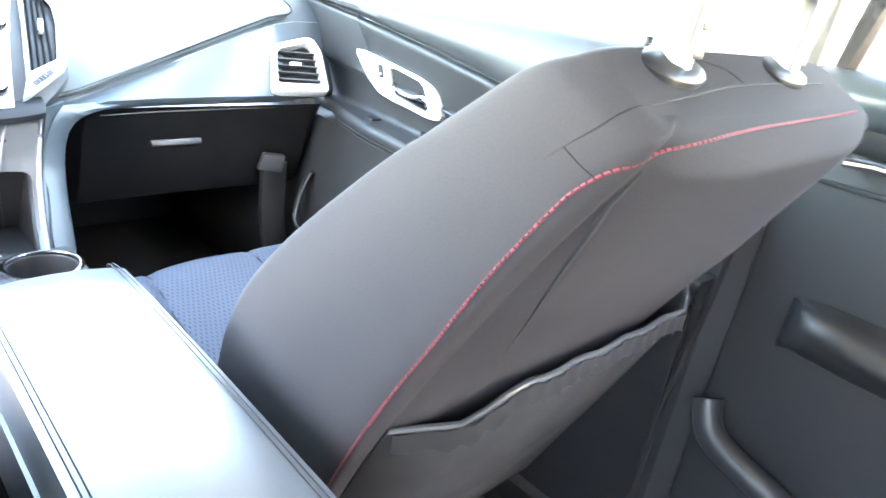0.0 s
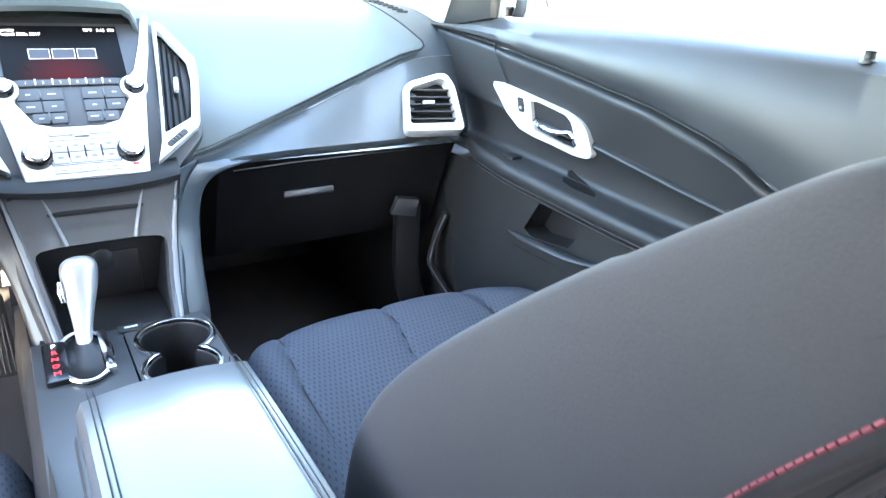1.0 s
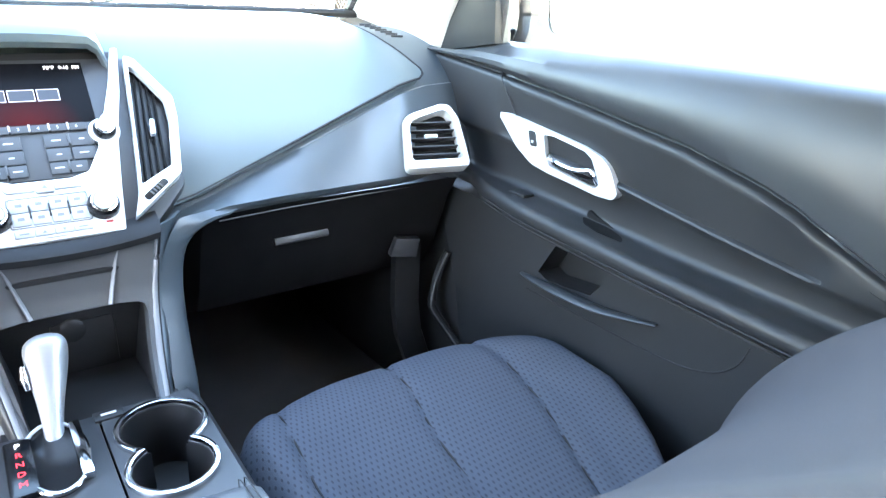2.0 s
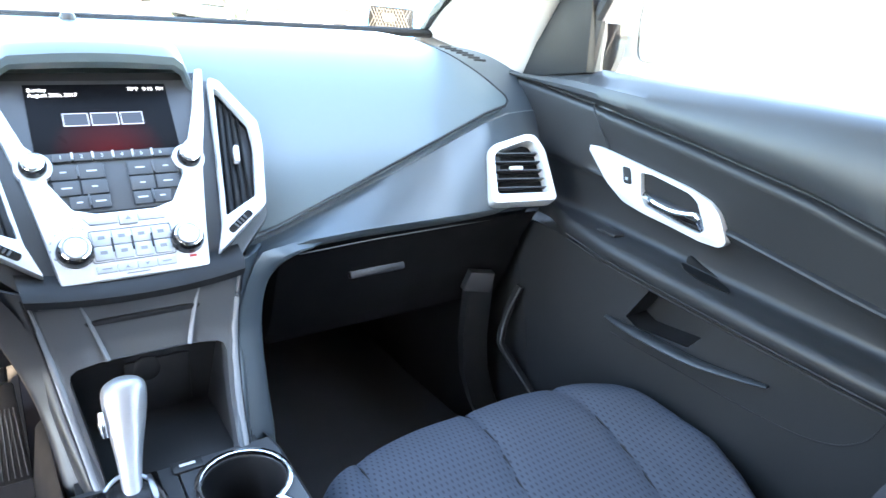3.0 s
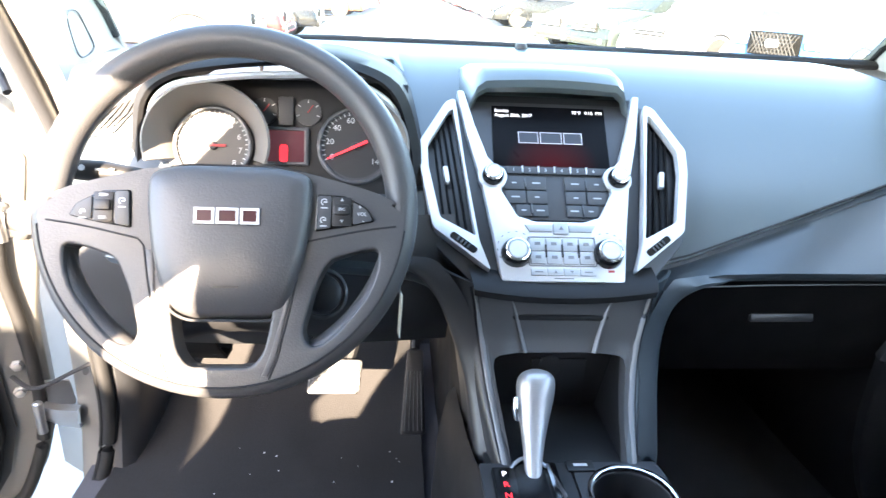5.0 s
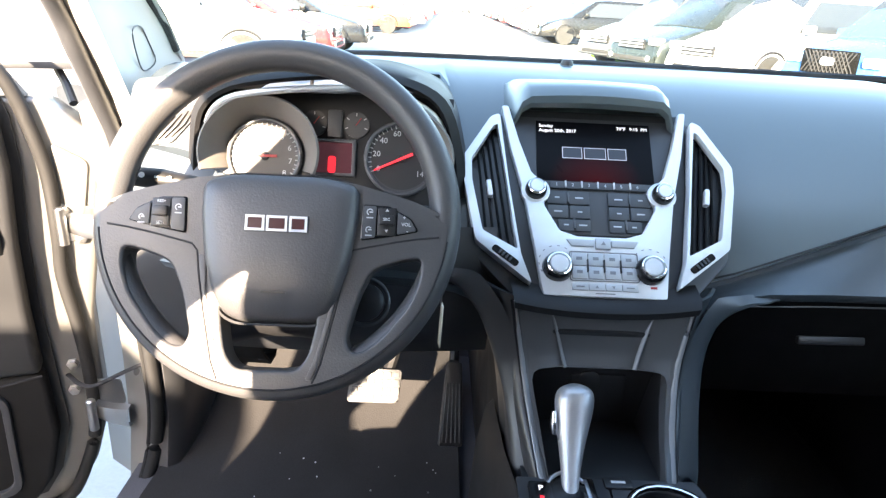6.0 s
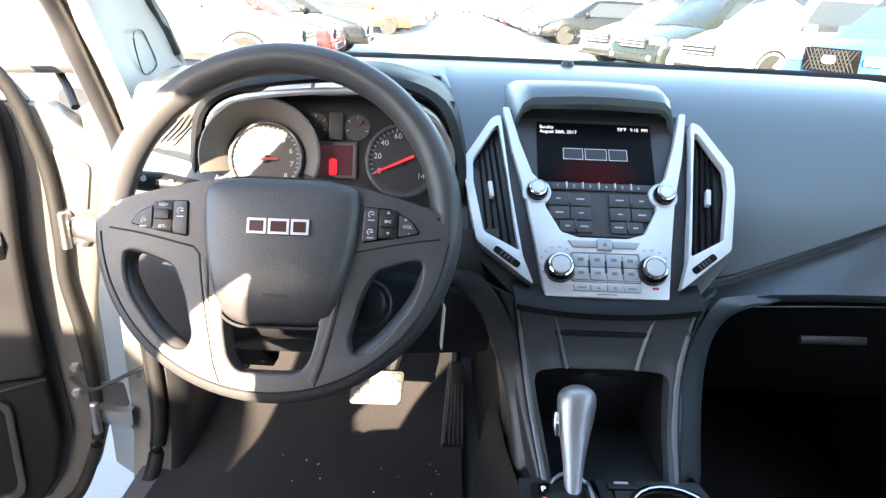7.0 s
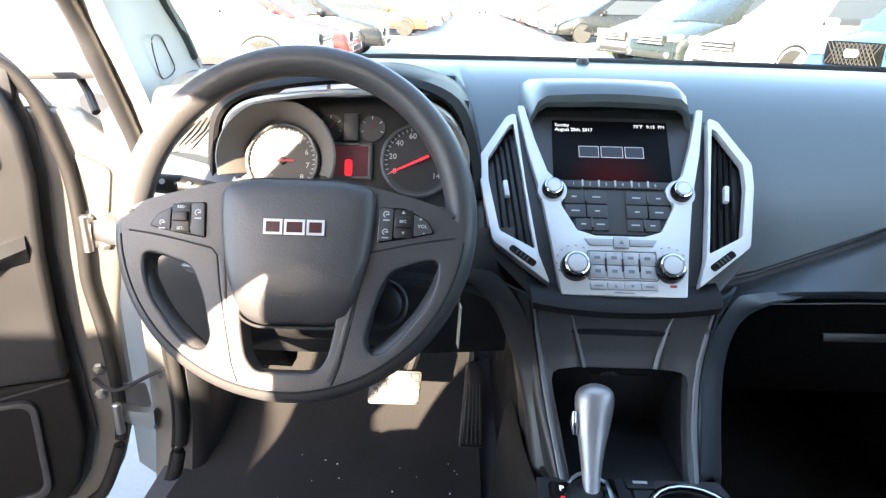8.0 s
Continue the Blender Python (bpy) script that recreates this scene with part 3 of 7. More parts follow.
# ---- centre stack ----
STACK = frame_of((0, -0.172, 0.904), (1, 0, 0), (0, 0.18, 0.194))
stack = thing("center_stack", "silver-faced audio and climate panel with a small screen", "control panel", (0, -0.12, 0.9))
part("housing", prism(rounded([(-0.098, -0.012), (0.098, -0.012), (0.165, 0.060), (0.170, 0.185), (0.134, 0.262), (-0.134, 0.262), (-0.170, 0.185), (-0.165, 0.060)], 0.012), 0.10, STACK, 0.006, 2, -0.108), TRIM_DARK, stack, "dark body behind the silver face")
FACE = [(-0.125, 0.268), (-0.113, 0.200), (-0.096, 0.132), (-0.084, 0.06), (-0.0755, 0.0), (0.0755, 0.0), (0.084, 0.06), (0.096, 0.132), (0.113, 0.200), (0.125, 0.268),
        (0.1155, 0.268), (0.102, 0.215), (0.0865, 0.168), (0.072, 0.152), (0.0705, 0.120), (0.052, 0.086), (0.030, 0.079), (-0.030, 0.079), (-0.052, 0.086), (-0.0705, 0.120), (-0.072, 0.152), (-0.0865, 0.168), (-0.102, 0.215), (-0.1155, 0.268)]
part("face_plate", prism(FACE, 0.014, STACK, 0.003, 2, -0.008), SILVER, stack, "satin silver face plate")
part("button_field", prism([(-0.074, 0.160), (-0.072, 0.118), (-0.053, 0.084), (0.053, 0.084), (0.072, 0.118), (0.074, 0.160)], 0.004, STACK, 0.0015, 2, -0.006), BUTTON, stack, "charcoal field of buttons")
part("screen_surround", prism([(-0.118, 0.272), (-0.088, 0.164), (0.088, 0.164), (0.118, 0.272)], 0.004, STACK, 0, 2, -0.014), BLACK, stack)
screen = part("screen", box(-0.0775, 0.0775, 0.160, 0.2535, -0.010, -0.006, 0.001, STACK), SCREEN_BLACK, stack, "dark lit display showing date and time")
words("date_line", "Sunday", 0.0068, at_uv(STACK, -0.0735, 0.2455, -0.0055), LIT_WHITE, screen, "LEFT")
words("date_line", "August 20th, 2017", 0.0068, at_uv(STACK, -0.0735, 0.2385, -0.0055), LIT_WHITE, screen, "LEFT")
words("status_line", "70°F", 0.0068, at_uv(STACK, 0.0385, 0.2455, -0.0055), LIT_WHITE, screen)
words("status_line", "9:15  PM", 0.0068, at_uv(STACK, 0.062, 0.2455, -0.0055), LIT_WHITE, screen)
LIT_OUTLINE = material("lit_outline", (0.40, 0.41, 0.47), 0.4, emit=0.06)
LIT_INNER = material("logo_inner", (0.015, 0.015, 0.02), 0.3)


def block_logo(parent, m, w, h, rim, fill, outline, inner):
    """Three plain blocks in a row, each a bright outline round a dark middle."""
    for k, (a, b) in enumerate(((-0.5, -0.19), (-0.16, 0.18), (0.21, 0.5))):
        o = [(a * w, -h / 2), (b * w, -h / 2), (b * w, h / 2), (a * w, h / 2)]
        i = [(a * w + rim, -h / 2 + rim), (b * w - rim, -h / 2 + rim), (b * w - rim, h / 2 - rim), (a * w + rim, h / 2 - rim)]
        part("emblem_block", ring_plate(o, i, fill, m, 0, 0), outline, parent, smooth=False)
        part("emblem_middle", prism(i, fill * 0.6, m), inner, parent, smooth=False)


block_logo(screen, at_uv(STACK, 0, 0.205, -0.0057), 0.086, 0.017, 0.0008, 0.0004, LIT_OUTLINE, LIT_INNER)

# hood over the screen
hood_rows = []
for y, z, w, crown in ((-0.010, 1.102, 0.108, 0.005), (-0.018, 1.108, 0.110, 0.007), (-0.019, 1.117, 0.110, 0.008), (-0.006, 1.127, 0.110, 0.008), (0.03, 1.1315, 0.114, 0.007), (0.06, 1.131, 0.119, 0.005), (0.10, 1.127, 0.126, 0.002), (0.125, 1.115, 0.128, 0.0)):
    hood_rows.append([(lerp(-w, w, i / 20), y + 0.016 * abs(i / 10 - 1) ** 3, z + crown * (1 - (i / 10 - 1) ** 2) - 0.034 * (max(0, abs(i / 10 - 1) - 0.84) / 0.16) ** 1.6) for i in range(21)])
part("screen_hood", thick(loft(hood_rows), 0.004), DASH, stack, "curved hood above the screen")



def knob(m, r, h, parent, label):
    """A round knob: chrome skirt, dark body, silver cap."""
    k = part("knob", lathe([(r * 1.12, 0), (r * 1.12, h * 0.3), (r * 1.08, h * 0.55), (r * 0.98, h * 0.78), (r * 0.84, h * 0.9)], m, 36), GLOSS_BLACK, parent, label)
    part("ring", lathe([(r * 1.17, 0.0005), (r * 1.18, h * 0.10), (r * 1.14, h * 0.16), (r * 1.05, h * 0.16)], m, 36), CHROME, k, "chrome skirt")
    part("rim", lathe([(r * 0.90, h * 0.75), (r * 0.90, h * 0.95), (r * 0.80, h * 1.0), (r * 0.72, h * 0.9)], m, 36), CHROME, k, "chrome rim")
    part("cap", lathe([(r * 0.70, h * 0.7), (r * 0.69, h * 0.96), (r * 0.63, h * 1.02), (0.0005, h * 1.04)], m, 32), SILVER, k, "satin silver cap")


for u in (-0.0572, 0.0572):
    knob(at_uv(STACK, u, 0.036, 0.004), 0.0165, 0.017, stack, "large climate knob")
for u in (-0.0815, 0.0815):
    knob(at_uv(STACK, u, 0.141, 0.004), 0.0125, 0.015, stack, "small audio knob")
    part("knob_seat", lathe([(0.0185, -0.004), (0.0185, 0.005), (0.0165, 0.0065), (0.014, 0.0065)], at_uv(STACK, u, 0.141, 0), 32), SILVER, stack)
# preset keys 1 to 6
for k in range(6):
    u = -0.0525 + 0.021 * k
    key = part("preset_key", box(-0.0098, 0.0098, -0.0052, 0.0052, -0.003, 0.002, 0.001, at_uv(STACK, u, 0.1525)), BUTTON, stack)
    words("figure", str(k + 1), 0.0065, at_uv(STACK, u - 0.001, 0.1525, 0.0021), WHITE_INK, key)
    if k < 5:
        part("key_bar", box(-0.0011, 0.0011, -0.0045, 0.0045, 0, 0.0035, 0.0005, at_uv(STACK, u + 0.0105, 0.1535)), WHITE_INK, stack, "bright divider between keys")
# audio keys: two blocks of four, with unreadable captions as small bars
for s in (-1, 1):
    for r, (v0, v1, u0, u1) in enumerate(((0.1245, 0.143, 0.012, 0.067), (0.105, 0.123, 0.012, 0.066), (0.0875, 0.1035, 0.012, 0.053))):
        mid = (u0 + u1) / 2
        for a, b in ((u0, mid - 0.0008), (mid + 0.0008, u1)):
            o = sorted((s * a, s * b))
            key = part("audio_key", box(o[0], o[1], v0, v1, -0.003, 0.0022, 0.0012, STACK), BUTTON, stack)
            c = (o[0] + o[1]) / 2
            w = 0.003 if (r + (a > mid)) % 2 else 0.0052
            part("caption_bar", box(c - w, c + w, (v0 + v1) / 2 - 0.0009, (v0 + v1) / 2 + 0.0009, 0.0018, 0.0024, 0, STACK), WHITE_INK, key, smooth=False)
    part("key_divider", box(-0.0012, 0.0012, -0.007, 0.007, 0, 0.0036, 0.0005, at_uv(STACK, s * 0.0395, 0.134)), TRIM_GREY, stack)
    part("key_divider", box(-0.0012, 0.0012, -0.007, 0.007, 0, 0.0036, 0.0005, at_uv(STACK, s * 0.033, 0.0975)), TRIM_GREY, stack)
# hazard strip and climate keys
for a, b in ((-0.045, -0.0105), (0.0105, 0.045)):
    o = [(a + (0.006 if a < 0 else 0), 0.0645), (b - (0.006 if b > 0 else 0) if b > 0.02 else b, 0.0645), (b, 0.0735), (a, 0.0735)]
    part("strip_key", prism(o, 0.004, STACK, 0.001, 2, 0.0045), BUTTON_LIGHT, stack)
haz = part("hazard_key", box(-0.0095, 0.0095, 0.061, 0.0755, 0.0045, 0.0105, 0.0015, STACK), BUTTON_LIGHT, stack, "raised hazard key")
part("triangle_mark", prism([(-0.003, 0.066), (0.003, 0.066), (0, 0.071)], 0.0004, STACK, 0, 2, 0.0105), GREY_INK, haz, smooth=False)
part("key_recess", ring_plate(rounded([(-0.0425, 0.0195), (0.0425, 0.0195), (0.0425, 0.058), (-0.0425, 0.058)], 0.003), rounded([(-0.0415, 0.0205), (0.0415, 0.0205), (0.0415, 0.057), (-0.0415, 0.057)], 0.003), 0.001, STACK, 0, 0.006), GREY_INK, stack)
for k in range(4):
    u = -0.0305 + 0.0203 * k
    for v0, v1 in ((0.039, 0.0555), (0.022, 0.0375)):
        key = part("climate_key", box(u - 0.0094, u + 0.0094, v0, v1, 0.004, 0.0082, 0.001, STACK), BUTTON_LIGHT, stack)
        part("mark", box(u - 0.0035, u + 0.0035, (v0 + v1) / 2 - 0.001, (v0 + v1) / 2 + 0.003, 0.0082, 0.0085, 0, STACK), GREY_INK, key, smooth=False)
    if k < 3:
        part("key_bar", box(u + 0.0092, u + 0.0111, 0.031, 0.047, 0.004, 0.0105, 0.0008, STACK), BLACK, stack)
for k in range(4):
    u = -0.0305 + 0.0203 * k
    key = part("clock_key", box(u - 0.0098, u + 0.0098, 0.0075, 0.0165, 0.004, 0.0078, 0.0008, STACK), BUTTON_LIGHT, stack)
    if k in (1, 2):
        d = 1 if k == 1 else -1
        part("arrow_mark", prism([(u - 0.0022, 0.012 - 0.0016 * d), (u + 0.0022, 0.012 - 0.0016 * d), (u, 0.012 + 0.002 * d)], 0.0004, STACK, 0, 2, 0.0078), GREY_INK, key, smooth=False)
    else:
        part("caption_bar", box(u - 0.005, u + 0.005, 0.0112, 0.0128, 0.0078, 0.0081, 0, STACK), GREY_INK, key, smooth=False)
part("caption_bar", box(-0.012, 0.012, 0.0035, 0.0048, 0.006, 0.0063, 0, STACK), GREY_INK, stack, smooth=False)
# fan and heat arcs beside the big knobs
for s, ink in ((-1, GREY_INK), (1, GREY_INK)):
    for k in range(9):
        a = radians(35 + 25 * k)
        part("scale_mark", box(-0.0005, 0.0005, -0.0016, 0.0016, 0.006, 0.0063, 0, at_uv(STACK, s * 0.0572 + 0.0225 * math.cos(a), 0.042 + 0.0225 * math.sin(a)) @ Matrix.Rotation(a, 4, "Z")), ink, stack, smooth=False)
part("red_mark", box(0.0555, 0.0635, 0.0125, 0.0155, 0.006, 0.0063, 0, STACK), RED_INK, stack, smooth=False)

# tall vents on both sides of the stack
for s in (-1, 1):
    cv = thing("center_air_vent", "tall black air vent in an angular silver frame", "air vent", (s * 0.14, -0.09, 1.0), group="vents beside the control panel")
    VO2 = [(s * u, v) for u, v in rounded([(0.128, 0.252), (0.140, 0.247), (0.176, 0.184), (0.174, 0.150), (0.158, 0.067), (0.089, 0.012), (0.102, 0.050), (0.1165, 0.150)], 0.005, 4)]
    VI2 = [(s * u, v) for u, v in rounded([(0.131, 0.236), (0.137, 0.232), (0.1645, 0.182), (0.1635, 0.15), (0.1495, 0.080), (0.106, 0.056), (0.110, 0.080), (0.119, 0.150)], 0.004, 4)]
    vm = STACK
    part("frame", ring_plate(VO2, VI2, 0.016, vm, 0.003, -0.006), SILVER, cv, "satin silver frame")
    part("backing", prism(VI2 if s > 0 else VI2[::-1], 0.004, vm, 0, 2, -0.03), VENT_BLACK, cv)
    part("duct", ring_plate(VI2, [(x * 0.995, y) for x, y in VI2], 0.026, vm, 0, -0.028), VENT_BLACK, cv)
    for k in range(4):
        f = (k + 0.7) / 4.4
        top, bot = (lerp(0.133, 0.160, f), lerp(0.236, 0.192, f)), (lerp(0.108, 0.150, f), lerp(0.058, 0.082, f))
        top, bot = (s * top[0], top[1]), (s * bot[0], bot[1])
        dx = 0.0013
        part("slat", prism([(bot[0] - dx, bot[1]), (bot[0] + dx, bot[1]), (top[0] + dx, top[1]), (top[0] - dx, top[1])], 0.014, vm, 0.0006, 1, -0.016), VENT_BLACK, cv)
    part("thumb_tab", box(-0.0032, 0.0032, -0.0115, 0.0115, -0.004, 0.006, 0.002, at_uv(vm, s * 0.1405, 0.142) @ Matrix.Rotation(s * radians(-8), 4, "Z")), SILVER, cv, "silver thumb tab")
    sm = at_uv(vm, s * 0.1215, 0.047, 0.0095) @ Matrix.Rotation(s * radians(37), 4, "Z")
    slot = part("wheel_slot", prism(rounded([(-0.019, -0.0045), (0.019, -0.0045), (0.019, 0.0045), (-0.019, 0.0045)], 0.0045), 0.0012, sm), GLOSS_BLACK, cv, "dark slot with a thumb wheel")
    for k in range(4):
        part("rib", box(-0.0012, 0.0012, -0.0032, 0.0032, 0.001, 0.0028, 0.0005, sm @ Matrix.Translation((-0.008 + 0.0052 * k, 0, 0))), BUTTON, slot)


# ---- lower stack and console ----
console = thing("center_console", "dark floor console with open bin and cup holders", "console", (0, -0.4, 0.42))
# rounded dark lip under the audio panel
rows = []
for y, z, w in ((-0.150, 0.908, 0.116), (-0.184, 0.903, 0.113), (-0.193, 0.894, 0.111), (-0.190, 0.885, 0.110), (-0.172, 0.880, 0.108)):
    rows.append([(lerp(-w, w, i / 24), y, z + 0.010 * abs(i / 12 - 1) ** 2.2) for i in range(25)])
part("panel_lip", loft(rows), CONSOLE_DARK, console, "rounded dark lip under the audio panel")
# one grey face round the open bin, curving towards the driver at its foot
FACE_Y = [(0.70, -0.310), (0.728, -0.2885), (0.748, -0.260), (0.768, -0.2355), (0.79, -0.214), (0.812, -0.198), (0.835, -0.188), (0.862, -0.182), (0.90, -0.177)]
FACE_W = [(0.715, 0.068), (0.73, 0.0735), (0.79, 0.0865), (0.85, 0.0975), (0.90, 0.107)]


def face_point(x, z):
    dip = 0.006 * min(1, max(0, (0.064 - abs(x)) / 0.014)) * min(1, max(0, (z - 0.800) / 0.010))
    return (x, curve_at(FACE_Y, z) + dip, z)


HOLE_UP = [(0.0655, 0.716), (0.0675, 0.730), (0.0715, 0.752), (0.0765, 0.775), (0.0805, 0.795), (0.0825, 0.806), (0.0805, 0.8135), (0.0745, 0.8175), (0.068, 0.8185), (0.060, 0.8187), (0.045, 0.8188), (0.022, 0.8188)]
hole = HOLE_UP + [(0.0, 0.8188)] + [(-x, z) for x, z in HOLE_UP[::-1]]
edge_z = [0.716, 0.745, 0.775, 0.805, 0.835, 0.862, 0.885]
side_ = [(curve_at(FACE_W, z), z) for z in edge_z] + [(x, 0.888) for x in (0.092, 0.076, 0.060, 0.040, 0.020)]
outer_ = side_ + [(0.0, 0.888)] + [(-x, z) for x, z in side_[::-1]]
rows = [[(x * 0.995, curve_at(FACE_Y, z) + 0.022, z + 0.002) for x, z in hole], [(x, curve_at(FACE_Y, z) + 0.004, z) for x, z in hole]]
for k in range(13):
    t = (k / 12) ** 1.3
    rows.append([face_point(lerp(hx, ox, t), lerp(hz, oz, t)) for (hx, hz), (ox, oz) in zip(hole, outer_)])
part("bin_face", loft(rows), TRIM_GREY, console, "satin grey face round the open bin")
# Paler tubes put the highlights of the recess edges into the colour.
for s in (-1, 1):
    part("recess_glint", tube([(s * lerp(0.0425, 0.0610, t), curve_at(FACE_Y, lerp(0.8205, 0.884, t)) - 0.0002 + 0.004 * t, lerp(0.8205, 0.884, t)) for t in (0, 0.25, 0.5, 0.75, 1.0)], 0.0028, 8, squash=0.5), STRIP, console, "paler line painting the glint on the recess edge")
# Raised black bar standing in for the shade inside the shelf slot.
part("shelf_slot_shade", box(-0.064, 0.064, -0.008, 0.006, -0.0032, 0.0032, 0.002, Matrix.Translation((0.0, -0.1725, 0.8605))), BLACK, console, "black bar painting the shade of a narrow shelf slot")
# bin: back, floor, sides and roof
part("bin_back", box(-0.095, 0.095, -0.152, -0.142, 0.70, 0.83, 0.003), BLACK, console)
part("tunnel_cover", box(-0.108, 0.112, -0.135, 0.56, 0.40, 0.82, 0.02), CONSOLE_DARK, console)
part("bin_roof", box(-0.095, 0.095, -0.168, -0.07, 0.820, 0.828, 0.002), BLACK, console)
part("bin_floor", box(-0.095, 0.095, -0.285, -0.07, 0.708, 0.716, 0.002), BLACK, console)
for s in (-1, 1):
    cheek = [(s * (0.078 + 0.18 * (z - 0.722)), y, z) for y, z in ((-0.07, 0.826), (-0.172, 0.826), (-0.188, 0.80), (-0.230, 0.757), (-0.275, 0.722), (-0.275, 0.70), (-0.07, 0.70))]
    part("bin_side", loft([cheek, [(x - s * 0.008, y, z) for x, y, z in cheek]], True, True), BLACK, console)
part("socket", lathe([(0.0165, 0), (0.0165, 0.003), (0.0135, 0.005), (0.001, 0.0055)], frame_of((0.0, -0.152, 0.776), (1, 0, 0), (0, 0, 1)), 28), BLACK, console, "round power-socket cap")
part("bin_hump", box(-0.005, 0.07, -0.006, 0.006, 0.0, 0.075, 0.006, Matrix.Translation((-0.02, -0.150, 0.714))), BLACK, console)


def leg(s):
    """The flank that sweeps from the wing down to the console."""
    keys = (
        ((0.152, -0.130, 0.905), (0.134, -0.160, 0.908), (0.110, -0.1765, 0.905), (0.102, -0.176, 0.905)),
        ((0.137, -0.120, 0.860), (0.120, -0.170, 0.860), (0.102, -0.1825, 0.862), (0.095, -0.180, 0.862)),
        ((0.124, -0.120, 0.800), (0.109, -0.186, 0.810), (0.0925, -0.1980, 0.812), (0.087, -0.195, 0.812)),
        ((0.114, -0.130, 0.740), (0.099, -0.223, 0.765), (0.0840, -0.2360, 0.768), (0.078, -0.233, 0.768)),
        ((0.106, -0.130, 0.680), (0.086, -0.272, 0.715), (0.0740, -0.2900, 0.728), (0.068, -0.287, 0.730)),
    )
    return loft([[Vector((s * x, y, z)) for x, y, z in smooth_path(r, 4)] for r in zip(*[smooth_path([k[i] for k in keys], 5) for i in range(4)])])


for s in (-1, 1):
    # the left flank is darkened likewise in place of shade
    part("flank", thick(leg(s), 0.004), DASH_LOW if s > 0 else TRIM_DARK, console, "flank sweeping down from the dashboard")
    strip = [(s * (curve_at(FACE_W, z) + 0.002), curve_at(FACE_Y, z) - 0.001, z) for z in [0.900 - 0.0072 * k for k in range(25)]]
    part("edge_strip", tube(strip, 0.0036, 8, squash=0.45), STRIP, console, "slim silver strip along the bin")
    part("strip_groove", tube([(x + s * 0.0046, y + 0.001, z) for x, y, z in strip], 0.0012, 6), SEAM, console)

# console top with side walls down to the floor
TOPZ = 0.728
side = []
for y, w, z in ((-0.07, 0.122, 0.69), (-0.2, 0.118, 0.70), (-0.29, 0.115, TOPZ - 0.004), (-0.45, 0.115, TOPZ - 0.004), (-0.60, 0.108, TOPZ + 0.01), (-1.05, 0.10, TOPZ + 0.01)):
    side.append([(-w - 0.02, y, 0.40), (-w - 0.012, y, 0.60), (-w, y, z - 0.012), (-w + 0.01, y, z), (w - 0.01, y, z), (w, y, z - 0.012), (w + 0.012, y, 0.60), (w + 0.02, y, 0.40)])
CUPS = [(0.055, -0.345, 0.043), (0.048, -0.418, 0.040)]
# The left wall is darker than the right one, standing in for shade.
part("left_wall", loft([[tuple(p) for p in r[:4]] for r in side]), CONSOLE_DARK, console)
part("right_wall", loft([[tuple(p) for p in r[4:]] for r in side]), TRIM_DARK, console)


def cup_outline(grow=0.0, n=40):
    """The joined outline of the two cup holders."""
    out = []
    (x0, y0, r0), (x1, y1, r1) = CUPS
    cx, cy = (x0 + x1) / 2, (y0 + y1) / 2
    for k in range(n):
        a = k * math.tau / n
        d = Vector((math.cos(a), math.sin(a)))
        best = 0
        for x, y, r in CUPS:
            o = Vector((cx - x, cy - y))
            b = o.dot(d)
            disc = b * b - (o.length_squared - (r + grow) ** 2)
            if disc > 0:
                best = max(best, -b + math.sqrt(disc))
        out.append((cx + d.x * best, cy + d.y * best))
    return out


plate_out = []
for x, y in cup_outline():
    cx, cy = 0.0515, -0.3815
    dx, dy = x - cx, y - cy
    k = min((0.105 - cx) / dx if dx > 1e-6 else 9, (-0.0 - cx) / dx if dx < -1e-6 else 9, (-0.285 - cy) / dy if dy > 1e-6 else 9, (-0.62 - cy) / dy if dy < -1e-6 else 9)
    plate_out.append((cx + dx * k, cy + dy * k))
part("cup_plate", ring_plate(plate_out, cup_outline(), 0.008, Matrix.Translation((0, 0, TOPZ - 0.006)), 0), TRIM_DARK, console, "dark plate round the cup holders")
part("cup_ring", ring_plate(cup_outline(0.007), cup_outline(0.0005), 0.008, Matrix.Translation((0, 0, TOPZ)), 0.002), CHROME, console, "chrome rim of the double cup holder")
well = cup_outline(-0.001)
part("cup_well", loft([[(x, y, TOPZ) for x, y in well], [(lerp(0.0515, x, 0.93), lerp(-0.3815, y, 0.93), TOPZ - 0.06) for x, y in well], [(lerp(0.0515, x, 0.9), lerp(-0.3815, y, 0.9), TOPZ - 0.075) for x, y in well]], True, False), BLACK, console)
part("cup_floor", prism([(lerp(0.0515, x, 0.95), lerp(-0.3815, y, 0.95)) for x, y in well], 0.004, Matrix.Translation((0, 0, TOPZ - 0.079))), BLACK, console)
part("shift_plate", box(-0.105, -0.002, -0.62, -0.285, TOPZ - 0.004, TOPZ + 0.002, 0.002), TRIM_DARK, console)
part("small_switch", box(-0.006, 0.026, -0.302, -0.284, TOPZ, TOPZ + 0.005, 0.002), BLACK, console, "small black switch")
part("switch_mark", box(0.002, 0.018, -0.295, -0.291, TOPZ + 0.005, TOPZ + 0.0054), WHITE_INK, console, smooth=False)

# selector lever in its chrome gate
SHX, SHY = -0.05, -0.345
shifter = thing("gear_selector", "satin silver gear selector in a chrome ring", "gear selector", (SHX, SHY, TOPZ))
gate = [(SHX + 0.030 * math.cos(a), SHY + 0.062 * math.sin(a), TOPZ + 0.007) for a in [k * math.tau / 40 for k in range(40)]]
part("gate_ring", tube(gate, 0.0028, 8, True), CHROME, shifter, "oval chrome ring")
